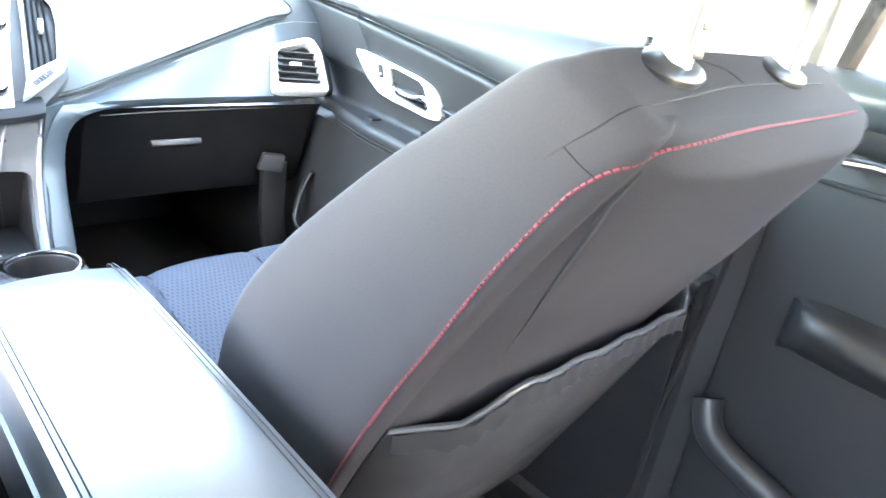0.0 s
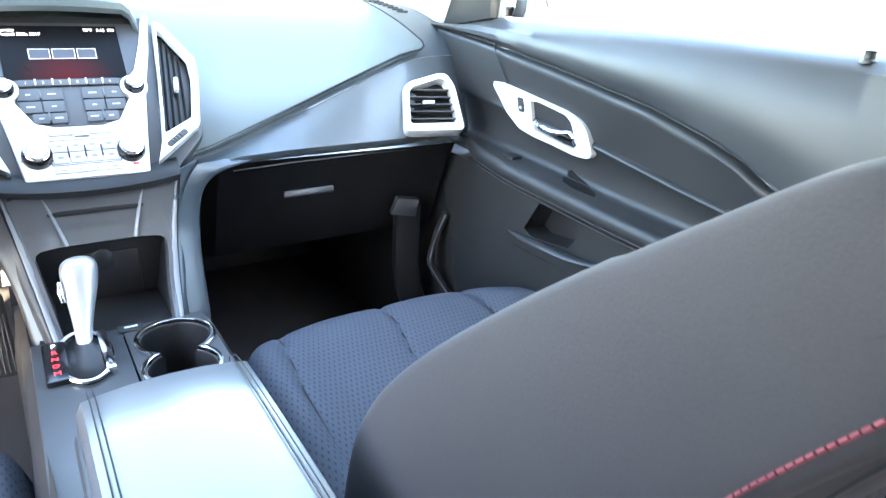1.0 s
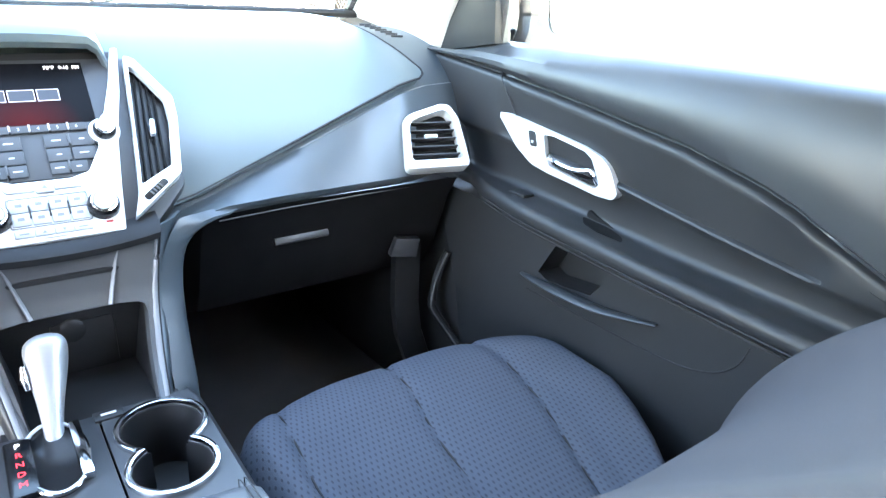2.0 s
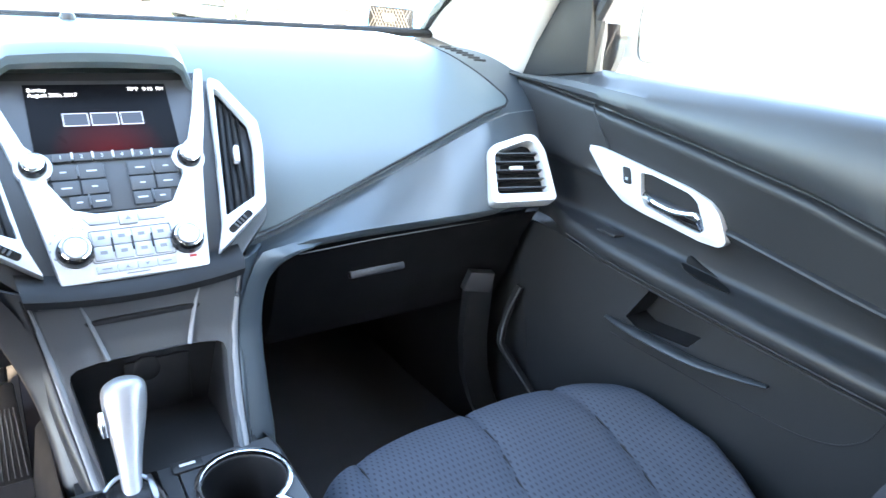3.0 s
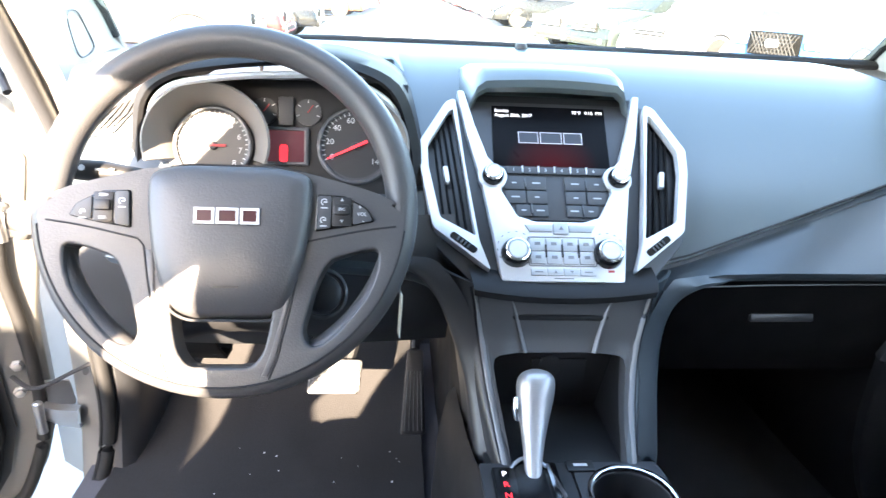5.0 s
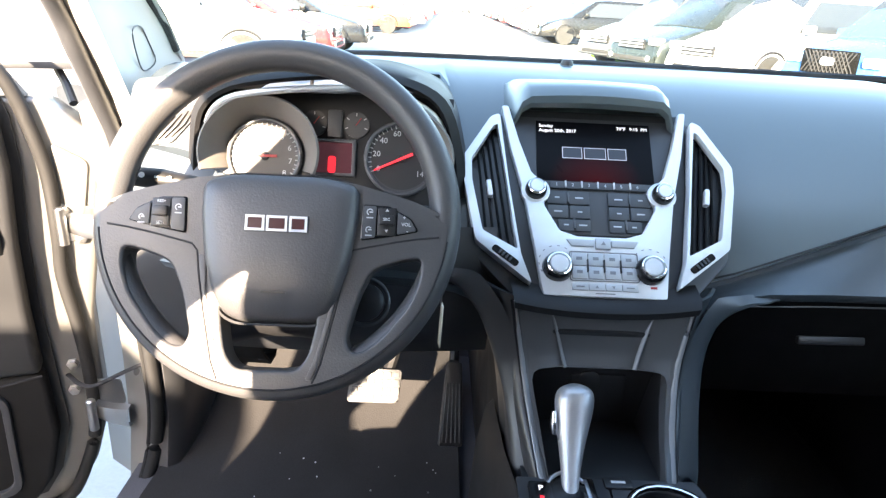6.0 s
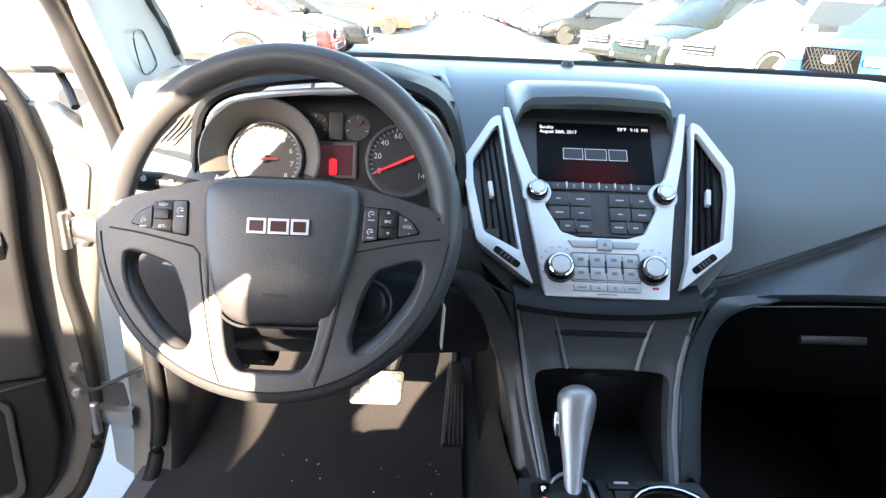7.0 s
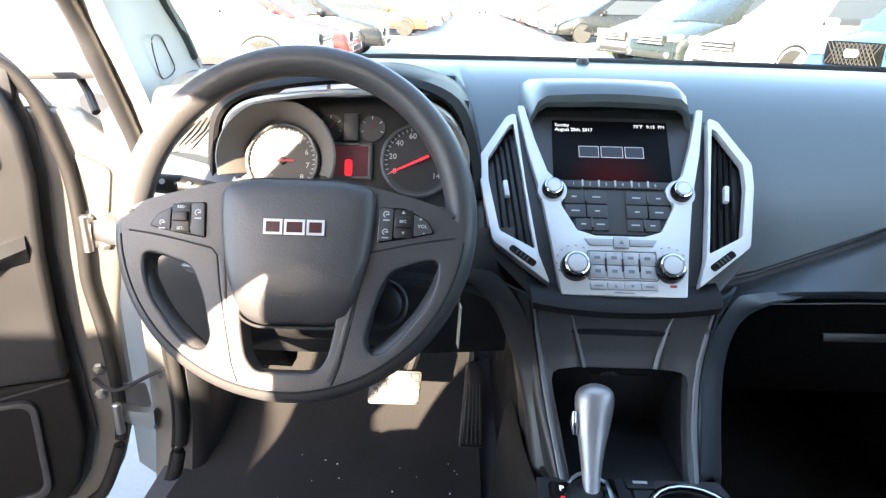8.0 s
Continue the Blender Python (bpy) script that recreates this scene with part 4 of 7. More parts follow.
part("gate_plate", prism([(x, y) for x, y, z in gate], 0.004, Matrix.Translation((0, 0, TOPZ + 0.001))), GLOSS_BLACK, shifter)
part("gate_cheek", box(0.018, 0.030, -0.05, 0.05, 0, 0.012, 0.004, Matrix.Translation((SHX, SHY, TOPZ))), CHROME, shifter, "curved chrome cheek")

display = part("gear_display", box(-0.044, -0.018, -0.05, 0.045, 0, 0.010, 0.004, Matrix.Translation((SHX, SHY, TOPZ))), GLOSS_BLACK, shifter, "black lit gear scale")
for k, ch in enumerate("PRNDM"):
    part_m = Matrix.Translation((SHX - 0.031, SHY + 0.032 - 0.0165 * k, TOPZ + 0.0102))
    words("gear_letter", ch, 0.011, part_m, LIT_WHITE if k == 0 else LIT_RED, display)
def oval_loft(rows, up, sides=20, power=2.6):
    out = []
    for i, (p, w, d) in enumerate(rows):
        a, b = rows[max(i - 1, 0)][0], rows[min(i + 1, len(rows) - 1)][0]
        t = (b - a).normalized()
        s = Vector((1, 0, 0))
        f = s.cross(t).normalized()
        ring = []
        for k in range(sides):
            c, n = math.cos(k * math.tau / sides), math.sin(k * math.tau / sides)
            ring.append(p + s * w * math.copysign(abs(c) ** (2 / power), c) + f * d * math.copysign(abs(n) ** (2 / power), n))
        out.append(ring)
    return loft(out, True, True)


LEVER = (((-0.048, -0.318, 0.718), 0.0085, 0.009), ((-0.045, -0.296, 0.736), 0.0100, 0.0105), ((-0.042, -0.274, 0.754), 0.0135, 0.0125), ((-0.039, -0.255, 0.771), 0.018, 0.015), ((-0.037, -0.242, 0.787), 0.0215, 0.0175), ((-0.036, -0.233, 0.800), 0.0228, 0.0185), ((-0.0355, -0.2275, 0.808), 0.0205, 0.016), ((-0.035, -0.2245, 0.813), 0.014, 0.011), ((-0.035, -0.2232, 0.8155), 0.005, 0.004))
lever_rows = [(p, max(0.003, q.x), max(0.003, q.y)) for p, q in zip(smooth_path([a for a, w, d in LEVER], 2), smooth_path([(w, d, 0) for a, w, d in LEVER], 2))]
part("grip", oval_loft(lever_rows, None, 24, 2.3), SHIFT_METAL, shifter, "one-piece satin silver lever with a rounded grip")
# the thumb button stands proud of the side
part("release_button", oval_loft([(Vector((-0.060, -0.257, 0.768)), 0.003, 0.006), (Vector((-0.0615, -0.251, 0.780)), 0.0045, 0.008), (Vector((-0.061, -0.245, 0.792)), 0.003, 0.005)], None), CHROME, shifter, "chrome thumb button")

# armrest lid
arm = thing("armrest", "padded dark vinyl armrest lid on the console", "armrest", (0, -0.8, 0.75))
rows = []
for y, z, w in ((-0.606, 0.795, 0.060), (-0.597, 0.812, 0.069), (-0.602, 0.838, 0.073), (-0.622, 0.851, 0.073), (-0.70, 0.853, 0.073), (-0.85, 0.853, 0.073), (-1.02, 0.850, 0.073), (-1.06, 0.84, 0.072), (-1.07, 0.80, 0.07)):
    ring = []
    for x, dz in ((-1, -0.04), (-1, -0.014), (-0.93, -0.003), (-0.75, 0.0), (-0.4, 0.003), (0, 0.004), (0.4, 0.003), (0.75, 0.0), (0.93, -0.003), (1, -0.014), (1, -0.04)):
        ring.append((x * w, y, z + dz))
    rows.append(ring)
part("lid", loft(rows, False, False), VINYL, arm, "smooth padded lid")
part("body", box(-0.078, 0.078, -1.08, -0.60, 0.735, 0.812, 0.01), TRIM_DARK, arm)
for s in (-1, 1):
    for off in (0.062, 0.0575):
        part("seam", tube(smooth_path([(s * off, -0.604, 0.836), (s * off, -0.622, 0.8515), (s * off, -0.8, 0.8545), (s * off, -1.04, 0.849)], 5), 0.0006, 6), SEAM, arm)

# ---- instrument cluster ----
cluster = thing("instrument_cluster", "hooded instrument cluster with two round dials", "instrument cluster", (-0.36, 0.0, 1.0))
DIAL = frame_of((-0.353, -0.090, 1.054), (1, 0, 0), (0, 0.34, 0.94)) @ Matrix.Scale(0.953, 4)
part("face", box(-0.17, 0.17, -0.085, 0.075, -0.02, -0.012, 0.002, DIAL), BLACK, cluster)


def dial(u, v, r, lit, scale, needle_deg, start, label):
    d = part("dial", lathe([(r, -0.012), (r, -0.008), (0.001, -0.008)], at_uv(DIAL, u, v), 40), BLACK_TRIM, cluster, label)
    part("bezel", tube([tuple(at_uv(DIAL, u + r * 1.03 * math.cos(a), v + r * 1.03 * math.sin(a), -0.004).translation) for a in [k * math.tau / 48 for k in range(48)]], 0.0028, 8, True), TRIM_GREY, d)
    part("scale_ring", ring_plate([(r * 0.97 * math.cos(a), r * 0.97 * math.sin(a)) for a in [k * math.tau / 48 for k in range(48)]], [(r * 0.90 * math.cos(a), r * 0.90 * math.sin(a)) for a in [k * math.tau / 48 for k in range(48)]], 0.0008, at_uv(DIAL, u, v, -0.008)), BUTTON, d)
    for k in range(29):
        a = radians(start - k * 240 / 28)
        part("tick", box(-0.0006, 0.0006, -0.0022, 0.0022, 0, 0.0005, 0, at_uv(DIAL, u + 0.93 * r * math.cos(a), v + 0.93 * r * math.sin(a), -0.0072) @ Matrix.Rotation(a - math.pi / 2, 4, "Z")), WHITE_INK, d, smooth=False)
    for k, txt in enumerate(scale):
        a = radians(start - k * 240 / (len(scale) - 1))
        words("figure", txt, 0.0105, at_uv(DIAL, u + 0.74 * r * math.cos(a), v + 0.74 * r * math.sin(a), -0.0076), WHITE_INK, d)
    a = radians(needle_deg)
    part("needle", prism([(-0.016, -0.0017), (r * 0.86, -0.0009), (r * 0.86, 0.0009), (-0.016, 0.0017)], 0.0016, at_uv(DIAL, u, v, -0.005) @ Matrix.Rotation(a, 4, "Z")), LIT_RED if lit else RED_INK, d, "red needle")
    part("needle_hub", lathe([(0.0055, -0.007), (0.005, -0.004), (0.004, -0.0036), (0.0005, -0.0036)], at_uv(DIAL, u, v), 24), BLACK, d)


dial(-0.074, -0.012, 0.045, False, ["0", "1", "2", "3", "4", "5", "6", "7", "8"], 180, 200, "engine speed dial")
dial(0.104, -0.008, 0.045, True, ["0", "20", "40", "60", "80", "100", "120", "140"], 205, 205, "road speed dial")
info = part("info_screen", box(-0.009, 0.039, -0.03, 0.010, -0.014, -0.008, 0.001, DIAL), LIT_DIM_RED, cluster, "small red lit display")
part("car_mark", prism(rounded([(0.008, -0.03), (0.018, -0.03), (0.018, -0.008), (0.008, -0.008)], 0.004), 0.0006, DIAL, 0, 2, -0.008), LIT_RED, info, smooth=False)
part("info_surround", ring_plate([(-0.014, -0.034), (0.044, -0.034), (0.044, 0.014), (-0.014, 0.014)], [(-0.009, -0.03), (0.039, -0.03), (0.039, 0.010), (-0.009, 0.010)], 0.006, DIAL, 0.001, -0.012), TRIM_GREY, cluster)
for u in (-0.012, 0.043):
    g = part("small_gauge", lathe([(0.017, -0.012), (0.017, -0.009), (0.001, -0.009)], at_uv(DIAL, u, 0.034), 28), TRIM_DARK, cluster)
    for k in range(5):
        a = radians(200 - 55 * k)
        part("tick", box(-0.0005, 0.0005, -0.002, 0.002, 0, 0.0005, 0, at_uv(DIAL, u + 0.0135 * math.cos(a), 0.034 + 0.0135 * math.sin(a), -0.0088) @ Matrix.Rotation(a - math.pi / 2, 4, "Z")), WHITE_INK, g, smooth=False)
    part("needle", box(-0.0005, 0.0005, -0.001, 0.011, 0, 0.001, 0, at_uv(DIAL, u, 0.034, -0.0085) @ Matrix.Rotation(radians(-35), 4, "Z")), RED_INK, g, smooth=False)
part("gauge_post", box(0.006, 0.025, 0.016, 0.052, -0.012, -0.004, 0.002, DIAL), BUTTON, cluster)
# deep surround walls of each dial, opening towards the driver
for u, r, a0, a1, grow in ((-0.074, 0.052, -20, 200, 1.0), (0.104, 0.048, -30, 75, 0.86)):
    rows = []
    for k, (d, g) in enumerate(((-0.012, 0.94), (0.006, 1.08), (0.026, 1.30), (0.029, 1.34))):
        rows.append([tuple(at_uv(DIAL, u + r * (1 + (g - 1) * grow) * math.cos(a) * 1.1, -0.012 + r * (1 + (g - 1) * grow) * math.sin(a) * 1.05, d).translation) for a in [radians(lerp(a0, a1, i / 28)) for i in range(29)]])
    part("dial_tunnel", thick(loft(rows), 0.003), TUNNEL_GREY, cluster, "deep curved dial surround")
hood = []
for y, grow in ((-0.115, 1.0), (-0.105, 1.06), (-0.06, 1.08), (0.02, 1.08), (0.10, 1.0)):
    ring = []
    for x, z in flat([(-0.152, 0.985), (-0.148, 1.04), (-0.136, 1.095), (-0.10, 1.124), (-0.04, 1.138), (0.03, 1.145), (0.09, 1.142), (0.15, 1.115), (0.175, 1.05), (0.18, 0.995)], 5, False):
        ring.append((-0.362 + x * grow, y + 0.03 * (abs(x) / 0.18) ** 2, 1.0 + (z - 1.0) * (1 + (grow - 1) * 0.8) - (0.012 if y > 0.05 else 0)))
    hood.append(ring)
part("hood", thick(loft(hood), 0.006), CONSOLE_DARK, cluster, "arched hood over the dials")
part("hood_trim", tube([(-0.362 + x * 0.97, -0.106 + 0.03 * (abs(x) / 0.18) ** 2, 1.0 + (z - 1.0) * 0.955) for x, z in flat([(-0.146, 0.985), (-0.142, 1.04), (-0.130, 1.092), (-0.10, 1.118), (-0.04, 1.130), (0.03, 1.136), (0.09, 1.134), (0.15, 1.105), (0.175, 1.05), (0.18, 0.995)], 5, False)], 0.0042, 8), SILVER, cluster, "bright trim arch")
part("lower_edge", box(-0.2, 0.165, -0.13, -0.08, -0.02, 0.05, 0.006, DIAL), DASH_LOW, cluster)
# driver's outer vent
dv = thing("side_air_vent", "small dark demister grille at the dashboard's outer end", "air vent", (-0.56, -0.06, 1.06))
DV = frame_of((-0.556, -0.045, 1.065), (1, 0, 0), (0, 0.5, 0.86))
part("panel", prism(rounded([(-0.075, -0.11), (0.050, -0.11), (0.050, 0.055), (0.010, 0.075), (-0.055, 0.066)], 0.012), 0.02, DV, 0.006, 3, -0.026), DASH_LOW, dv, "smooth panel round the grille")
GRILLE = rounded([(-0.034, -0.026), (0.004, -0.020), (0.030, 0.016), (0.024, 0.030), (-0.004, 0.022), (-0.026, -0.004)], 0.006)
part("frame", ring_plate([(x * 1.1, y * 1.1) for x, y in GRILLE], GRILLE, 0.004, DV, 0.001, -0.006), TRIM_DARK, dv)
part("backing", prism(GRILLE, 0.002, DV, 0, 2, -0.0065), BLACK, dv)
for k in range(5):
    part("slat", tube([tuple(DV @ Vector(p)) for p in ((-0.030 + 0.008 * k, -0.021 + 0.002 * k, -0.003), (-0.018 + 0.009 * k, -0.004 + 0.002 * k, -0.001), (-0.004 + 0.008 * k, 0.010 + 0.004 * k, -0.003))], 0.0014, 6), TRIM_DARK, dv)

# knee panel and steering column
part("knee_panel", thick(loft([[(x, y + 0.03 * (abs(x + 0.38) / 0.3) ** 2, z) for x in [-0.62 + 0.049 * i for i in range(11)]] for y, z in ((-0.135, 0.97), (-0.15, 0.93), (-0.145, 0.88), (-0.125, 0.82), (-0.098, 0.775), (-0.06, 0.760), (0.12, 0.755))]), 0.006), TRIM_DARK, dashboard, "smooth knee panel below the column")
under = part("under_cover", thick(loft([[(x, y, z + 0.01 * math.sin(9 * x)) for x in [-0.60 + 0.02 * i for i in range(8)]] for y, z in ((-0.055, 0.762), (0.0, 0.700), (0.03, 0.672), (0.06, 0.668), (0.10, 0.70))]), 0.005), VENT_BLACK, dashboard, "dark cover under the knee panel")
for k in range(3):
    part("plug", box(-0.004, 0.004, -0.008, 0.008, 0, 0.006, 0.0015, Matrix.Translation((-0.496 + 0.013 * k, 0.012, 0.702 - 0.003 * k))), BUTTON, under, "small grey plug")
column = thing("steering_column", "black steering column shroud with stalks", "steering column", (-0.372, -0.12, 0.95))
WC = Vector((-0.372, -0.239, 1.013))
COL = frame_of(WC, (1, 0, 0), (0, math.sin(radians(26)), math.cos(radians(26))))
part("shroud", loft([[tuple(COL @ Vector((x * w, y * h - 0.015, z))) for x, y in flat([(-1, -0.6), (-0.9, 0.5), (-0.5, 0.9), (0.5, 0.9), (0.9, 0.5), (1, -0.6), (0.5, -1), (-0.5, -1)], 3)] for z, w, h in ((-0.03, 0.055, 0.05), (-0.05, 0.062, 0.058), (-0.12, 0.066, 0.062), (-0.2, 0.07, 0.066))], True, True), BLACK, column)
part("column_apron", loft([[tuple(COL @ Vector((x, v - 0.012 * (x / 0.07) ** 2, z))) for x in [-0.07 + 0.014 * i for i in range(11)]] for v, z in ((-0.080, -0.035), (-0.108, -0.040), (-0.122, -0.055), (-0.128, -0.090), (-0.126, -0.16))]), BLACK, column, "rounded lower half of the shroud")
part("ignition_barrel", lathe([(0.021, 0), (0.021, 0.014), (0.017, 0.017), (0.001, 0.017)], COL @ Matrix.Translation((0.088, -0.085, -0.075)), 28), TRIM_DARK, column)
part("barrel_ring", tube([tuple(COL @ Vector((0.088 + 0.026 * math.cos(a), -0.085 + 0.026 * math.sin(a), -0.062))) for a in [k * math.tau / 32 for k in range(32)]], 0.0028, 8, True), TRIM_GREY, column)
stalk = part("light_stalk", tube([tuple(COL @ Vector(p)) for p in ((-0.05, 0.030, -0.06), (-0.115, 0.040, -0.05), (-0.145, 0.042, -0.046), (-0.172, 0.043, -0.042))], [0.007, 0.009, 0.0120, 0.0112], 12), BLACK, column, "black light stalk with white marks")
part("lamp_mark", lathe([(0.0032, 0), (0.0032, 0.0006), (0.002, 0.0006), (0.002, 0)], COL @ Matrix.Translation((-0.160, 0.043, -0.0310)), 16), WHITE_INK, stalk, smooth=False)
for k in range(2):
    part("lamp_mark", box(-0.0022, 0.0022, -0.0012, 0.0012, 0, 0.0006, 0, COL @ Matrix.Translation((-0.145 + 0.014 * k, 0.042, -0.0338))), WHITE_INK, stalk, smooth=False)
part("wiper_stalk", tube([tuple(COL @ Vector(p)) for p in ((0.05, 0.03, -0.06), (0.11, 0.018, -0.05), (0.165, 0.012, -0.04), (0.188, 0.008, -0.036))], [0.008, 0.009, 0.012, 0.011], 12), BLACK, column, "black wiper stalk")
tag = thing("key_tag", "thin white key tag hanging from the ignition", "key tag", (-0.196, -0.2, 0.9))
part("strip", box(-0.0008, 0.0008, -0.007, 0.007, -0.027, 0.027, 0.0004, pose(-0.197, -0.20, 0.874, 0, 2, 8)), material("pale_card", (0.75, 0.74, 0.6), 0.7, 0, 0.05, 0.002, 0.05), tag)
part("ring", tube([(-0.198, -0.2 + 0.008 * math.cos(a), 0.911 + 0.008 * math.sin(a)) for a in [k * math.tau / 20 for k in range(20)]], 0.0012, 6, True), BARE_METAL, tag)

# ---- steering wheel ----
wheel = thing("steering_wheel", "black four-spoke steering wheel with thumb switches", "steering wheel", WC)
R, TUBE = 0.1735, 0.0165
rim = []
for k in range(96):
    a = k * math.tau / 96
    c, s_ = math.cos(a), math.sin(a)
    ring = []
    for j in range(14):
        b = j * math.tau / 14
        ring.append(COL @ Vector(((R + TUBE * math.cos(b)) * c, (R + TUBE * math.cos(b)) * s_, 0.019 * math.sin(b))))
    rim.append(ring)
rim.append(rim[0])
bm = loft(rim, True)
bmesh.ops.remove_doubles(bm, verts=bm.verts[:], dist=1e-6)
part("rim", bm, WHEEL, wheel, "grained black rim")
RIM_IN = 0.176
FACE = COL @ Matrix.Translation((0, 0, 0.0095))
arc = [(RIM_IN * math.cos(a), RIM_IN * math.sin(a)) for a in [radians(-2 - 176 * k / 44) for k in range(45)]]
BODY_OUT = arc + rounded([(-0.172, 0.004), (-0.150, 0.015), (-0.130, 0.021), (-0.105, 0.0275), (-0.080, 0.034), (-0.045, 0.038), (0.045, 0.038), (0.080, 0.034), (0.105, 0.0275), (0.130, 0.021), (0.150, 0.015), (0.172, 0.004)], 0.010, 3)
SIDE_HOLE = [(0.151, -0.039), (0.132, -0.0425), (0.101, -0.053), (0.088, -0.082), (0.0775, -0.124), (0.0835, -0.1375), (0.096, -0.136), (0.114, -0.121), (0.141, -0.086), (0.150, -0.060)]
FOOT_HOLE = [(-0.050, -0.085), (-0.0465, -0.120), (-0.041, -0.144), (-0.030, -0.1575), (0.030, -0.1575), (0.041, -0.144), (0.0465, -0.120), (0.050, -0.085)]
part("spoke_frame", plate(BODY_OUT, [rounded(SIDE_HOLE, 0.010, 3), rounded([(-u, v) for u, v in SIDE_HOLE][::-1], 0.010, 3), rounded(FOOT_HOLE, 0.014, 4)], 0.034, COL, 0.0085, -0.0145, 3, 0.015), WHEEL, wheel, "four broad spokes with large rounded openings")
for s in (-1, 1):
    # parting line between the switch panel and the lower spoke
    line_ = [(0.1675, -0.0175), (0.145, -0.0205), (0.123, -0.0245), (0.0815, -0.034), (0.0755, -0.041), (0.0715, -0.069), (0.0655, -0.100), (0.0545, -0.150), (0.047, -0.169)]
    part("spoke_groove", tube([tuple(FACE @ Vector((s * u, v, 0.0098))) for u, v in line_], 0.0011, 6), SEAM, wheel)
    # pale lower plate beside the hub, running down into the foot of the wheel
    part("spoke_trim", prism([(s * u, v) for u, v in ((0.0735, -0.045), (0.0695, -0.072), (0.0635, -0.101), (0.0530, -0.150), (0.0455, -0.1665), (0.040, -0.1655), (0.0475, -0.147), (0.0565, -0.112), (0.063, -0.085), (0.066, -0.045))], 0.003, FACE, 0.0012, 2, 0.0085), WHEEL, wheel, "smooth strip along the lower spoke")
    pod = [(s * u, v) for u, v in rounded([(0.0875, -0.0245), (0.0890, 0.0130), (0.116, 0.0120), (0.139, -0.0005), (0.1465, -0.0130), (0.120, -0.0190)], 0.003, 4)]
    base = part("switch_pod", prism(pod, 0.003, FACE, 0.001, 2, 0.0085), GLOSS_BLACK, wheel, "black thumb switch pod")
    keys = (((0.0890, -0.0225), (0.0904, 0.0115), (0.1035, 0.0112), (0.1025, -0.0205)), ((0.1245, -0.0168), (0.1245, 0.0060), (0.138, -0.0015), (0.1443, -0.0125)))
    for k, q in enumerate(keys):
        part("switch_key", prism(rounded([(s * u, v) for u, v in q], 0.002, 3), 0.003, FACE, 0.0008, 2, 0.0105), BUTTON, base)
    part("roller", box(-0.0095, 0.0095, -0.0165, 0.0125, 0.0095, 0.0130, 0.0015, FACE @ Matrix.Translation((s * 0.1138, -0.002, 0))), BLACK, base)
    part("roller_cap", box(-0.0078, 0.0078, -0.0055, 0.0050, 0.0125, 0.0180, 0.0022, FACE @ Matrix.Translation((s * 0.1138, -0.0025, 0))), BLACK, base)
    if s > 0:
        words("switch_word", "VOL", 0.0050, FACE @ Matrix.Translation((0.1335, -0.0065, 0.0137)), WHITE_INK, base, bold=0.0001)
        words("switch_word", "+", 0.0065, FACE @ Matrix.Translation((0.1315, 0.0005, 0.0137)), WHITE_INK, base, bold=0.0001)
        words("switch_word", "-", 0.0065, FACE @ Matrix.Translation((0.1350, -0.0130, 0.0137)), WHITE_INK, base, bold=0.0001)
        words("switch_word", "SRC", 0.0040, FACE @ Matrix.Translation((0.1138, -0.0025, 0.0182)), WHITE_INK, base, bold=0.0001)
        for d in (-1, 1):
            part("arrow_mark", prism([(-0.0018, -0.0012 * d), (0.0018, -0.0012 * d), (0, 0.0018 * d)], 0.0004, FACE @ Matrix.Translation((0.1138, -0.003 + 0.0105 * d, 0.0130))), WHITE_INK, base, smooth=False)
        icons = ((0.0965, 0.0050, 0.0030), (0.0958, -0.0130, 0.0028))
    else:
        words("switch_word", "RES+", 0.0042, FACE @ Matrix.Translation((-0.1138, 0.0072, 0.0132)), WHITE_INK, base, bold=0.0001)
        words("switch_word", "SET-", 0.0042, FACE @ Matrix.Translation((-0.1138, -0.0150, 0.0132)), WHITE_INK, base, bold=0.0001)
        icons = ((-0.0962, 0.0015, 0.0030), (-0.1325, -0.0095, 0.0024))
    for u, v, h in icons:
        part("switch_mark", tube([tuple(FACE @ Vector((u + h * math.cos(a), v + h * math.sin(a), 0.0137))) for a in [radians(30 + 24 * k) for k in range(10)]], 0.0006, 5), WHITE_INK, base, smooth=False)
        part("switch_mark", box(u - 0.0006, u + 0.0030, v - 0.0006, v + 0.0006, 0.0133, 0.0139, 0, FACE), WHITE_INK, base, smooth=False)
        part("switch_mark", box(u - 0.0034, u + 0.0034, v - 0.0064, v - 0.0052, 0.0133, 0.0138, 0, FACE), WHITE_INK, base, smooth=False)
part("rim_seam", tube([tuple(COL @ Vector((0.1775 * math.cos(a), 0.1775 * math.sin(a), 0.0190))) for a in [radians(-7 - 166 * i / 60) for i in range(61)]], 0.0010, 6), SEAM, wheel, "fine parting line round the lower rim")
HUBO = rounded([(-0.0785, 0.031), (-0.045, 0.0385), (0.045, 0.0385), (0.0785, 0.031), (0.079, -0.004), (0.0735, -0.045), (0.0625, -0.086), (0.0535, -0.104), (0.038, -0.1115), (-0.038, -0.1115), (-0.0535, -0.104), (-0.0625, -0.086), (-0.0735, -0.045), (-0.079, -0.004)], 0.012, 4)
HUBO = [(x + 0.006, y) for x, y in HUBO]
rows = []
for z, g in ((-0.01, 1.0), (0.016, 1.0), (0.024, 0.988), (0.029, 0.955), (0.0320, 0.89), (0.0338, 0.74), (0.0348, 0.5), (0.0352, 0.2)):
    rows.append([tuple(COL @ Vector((x * g, -0.033 + (y + 0.033) * g, z - (0.014 * min(1, max(0, -0.055 + 0.033 * (1 - g) - y * g) / 0.055) ** 2 if z > 0.012 else 0)))) for x, y in HUBO])
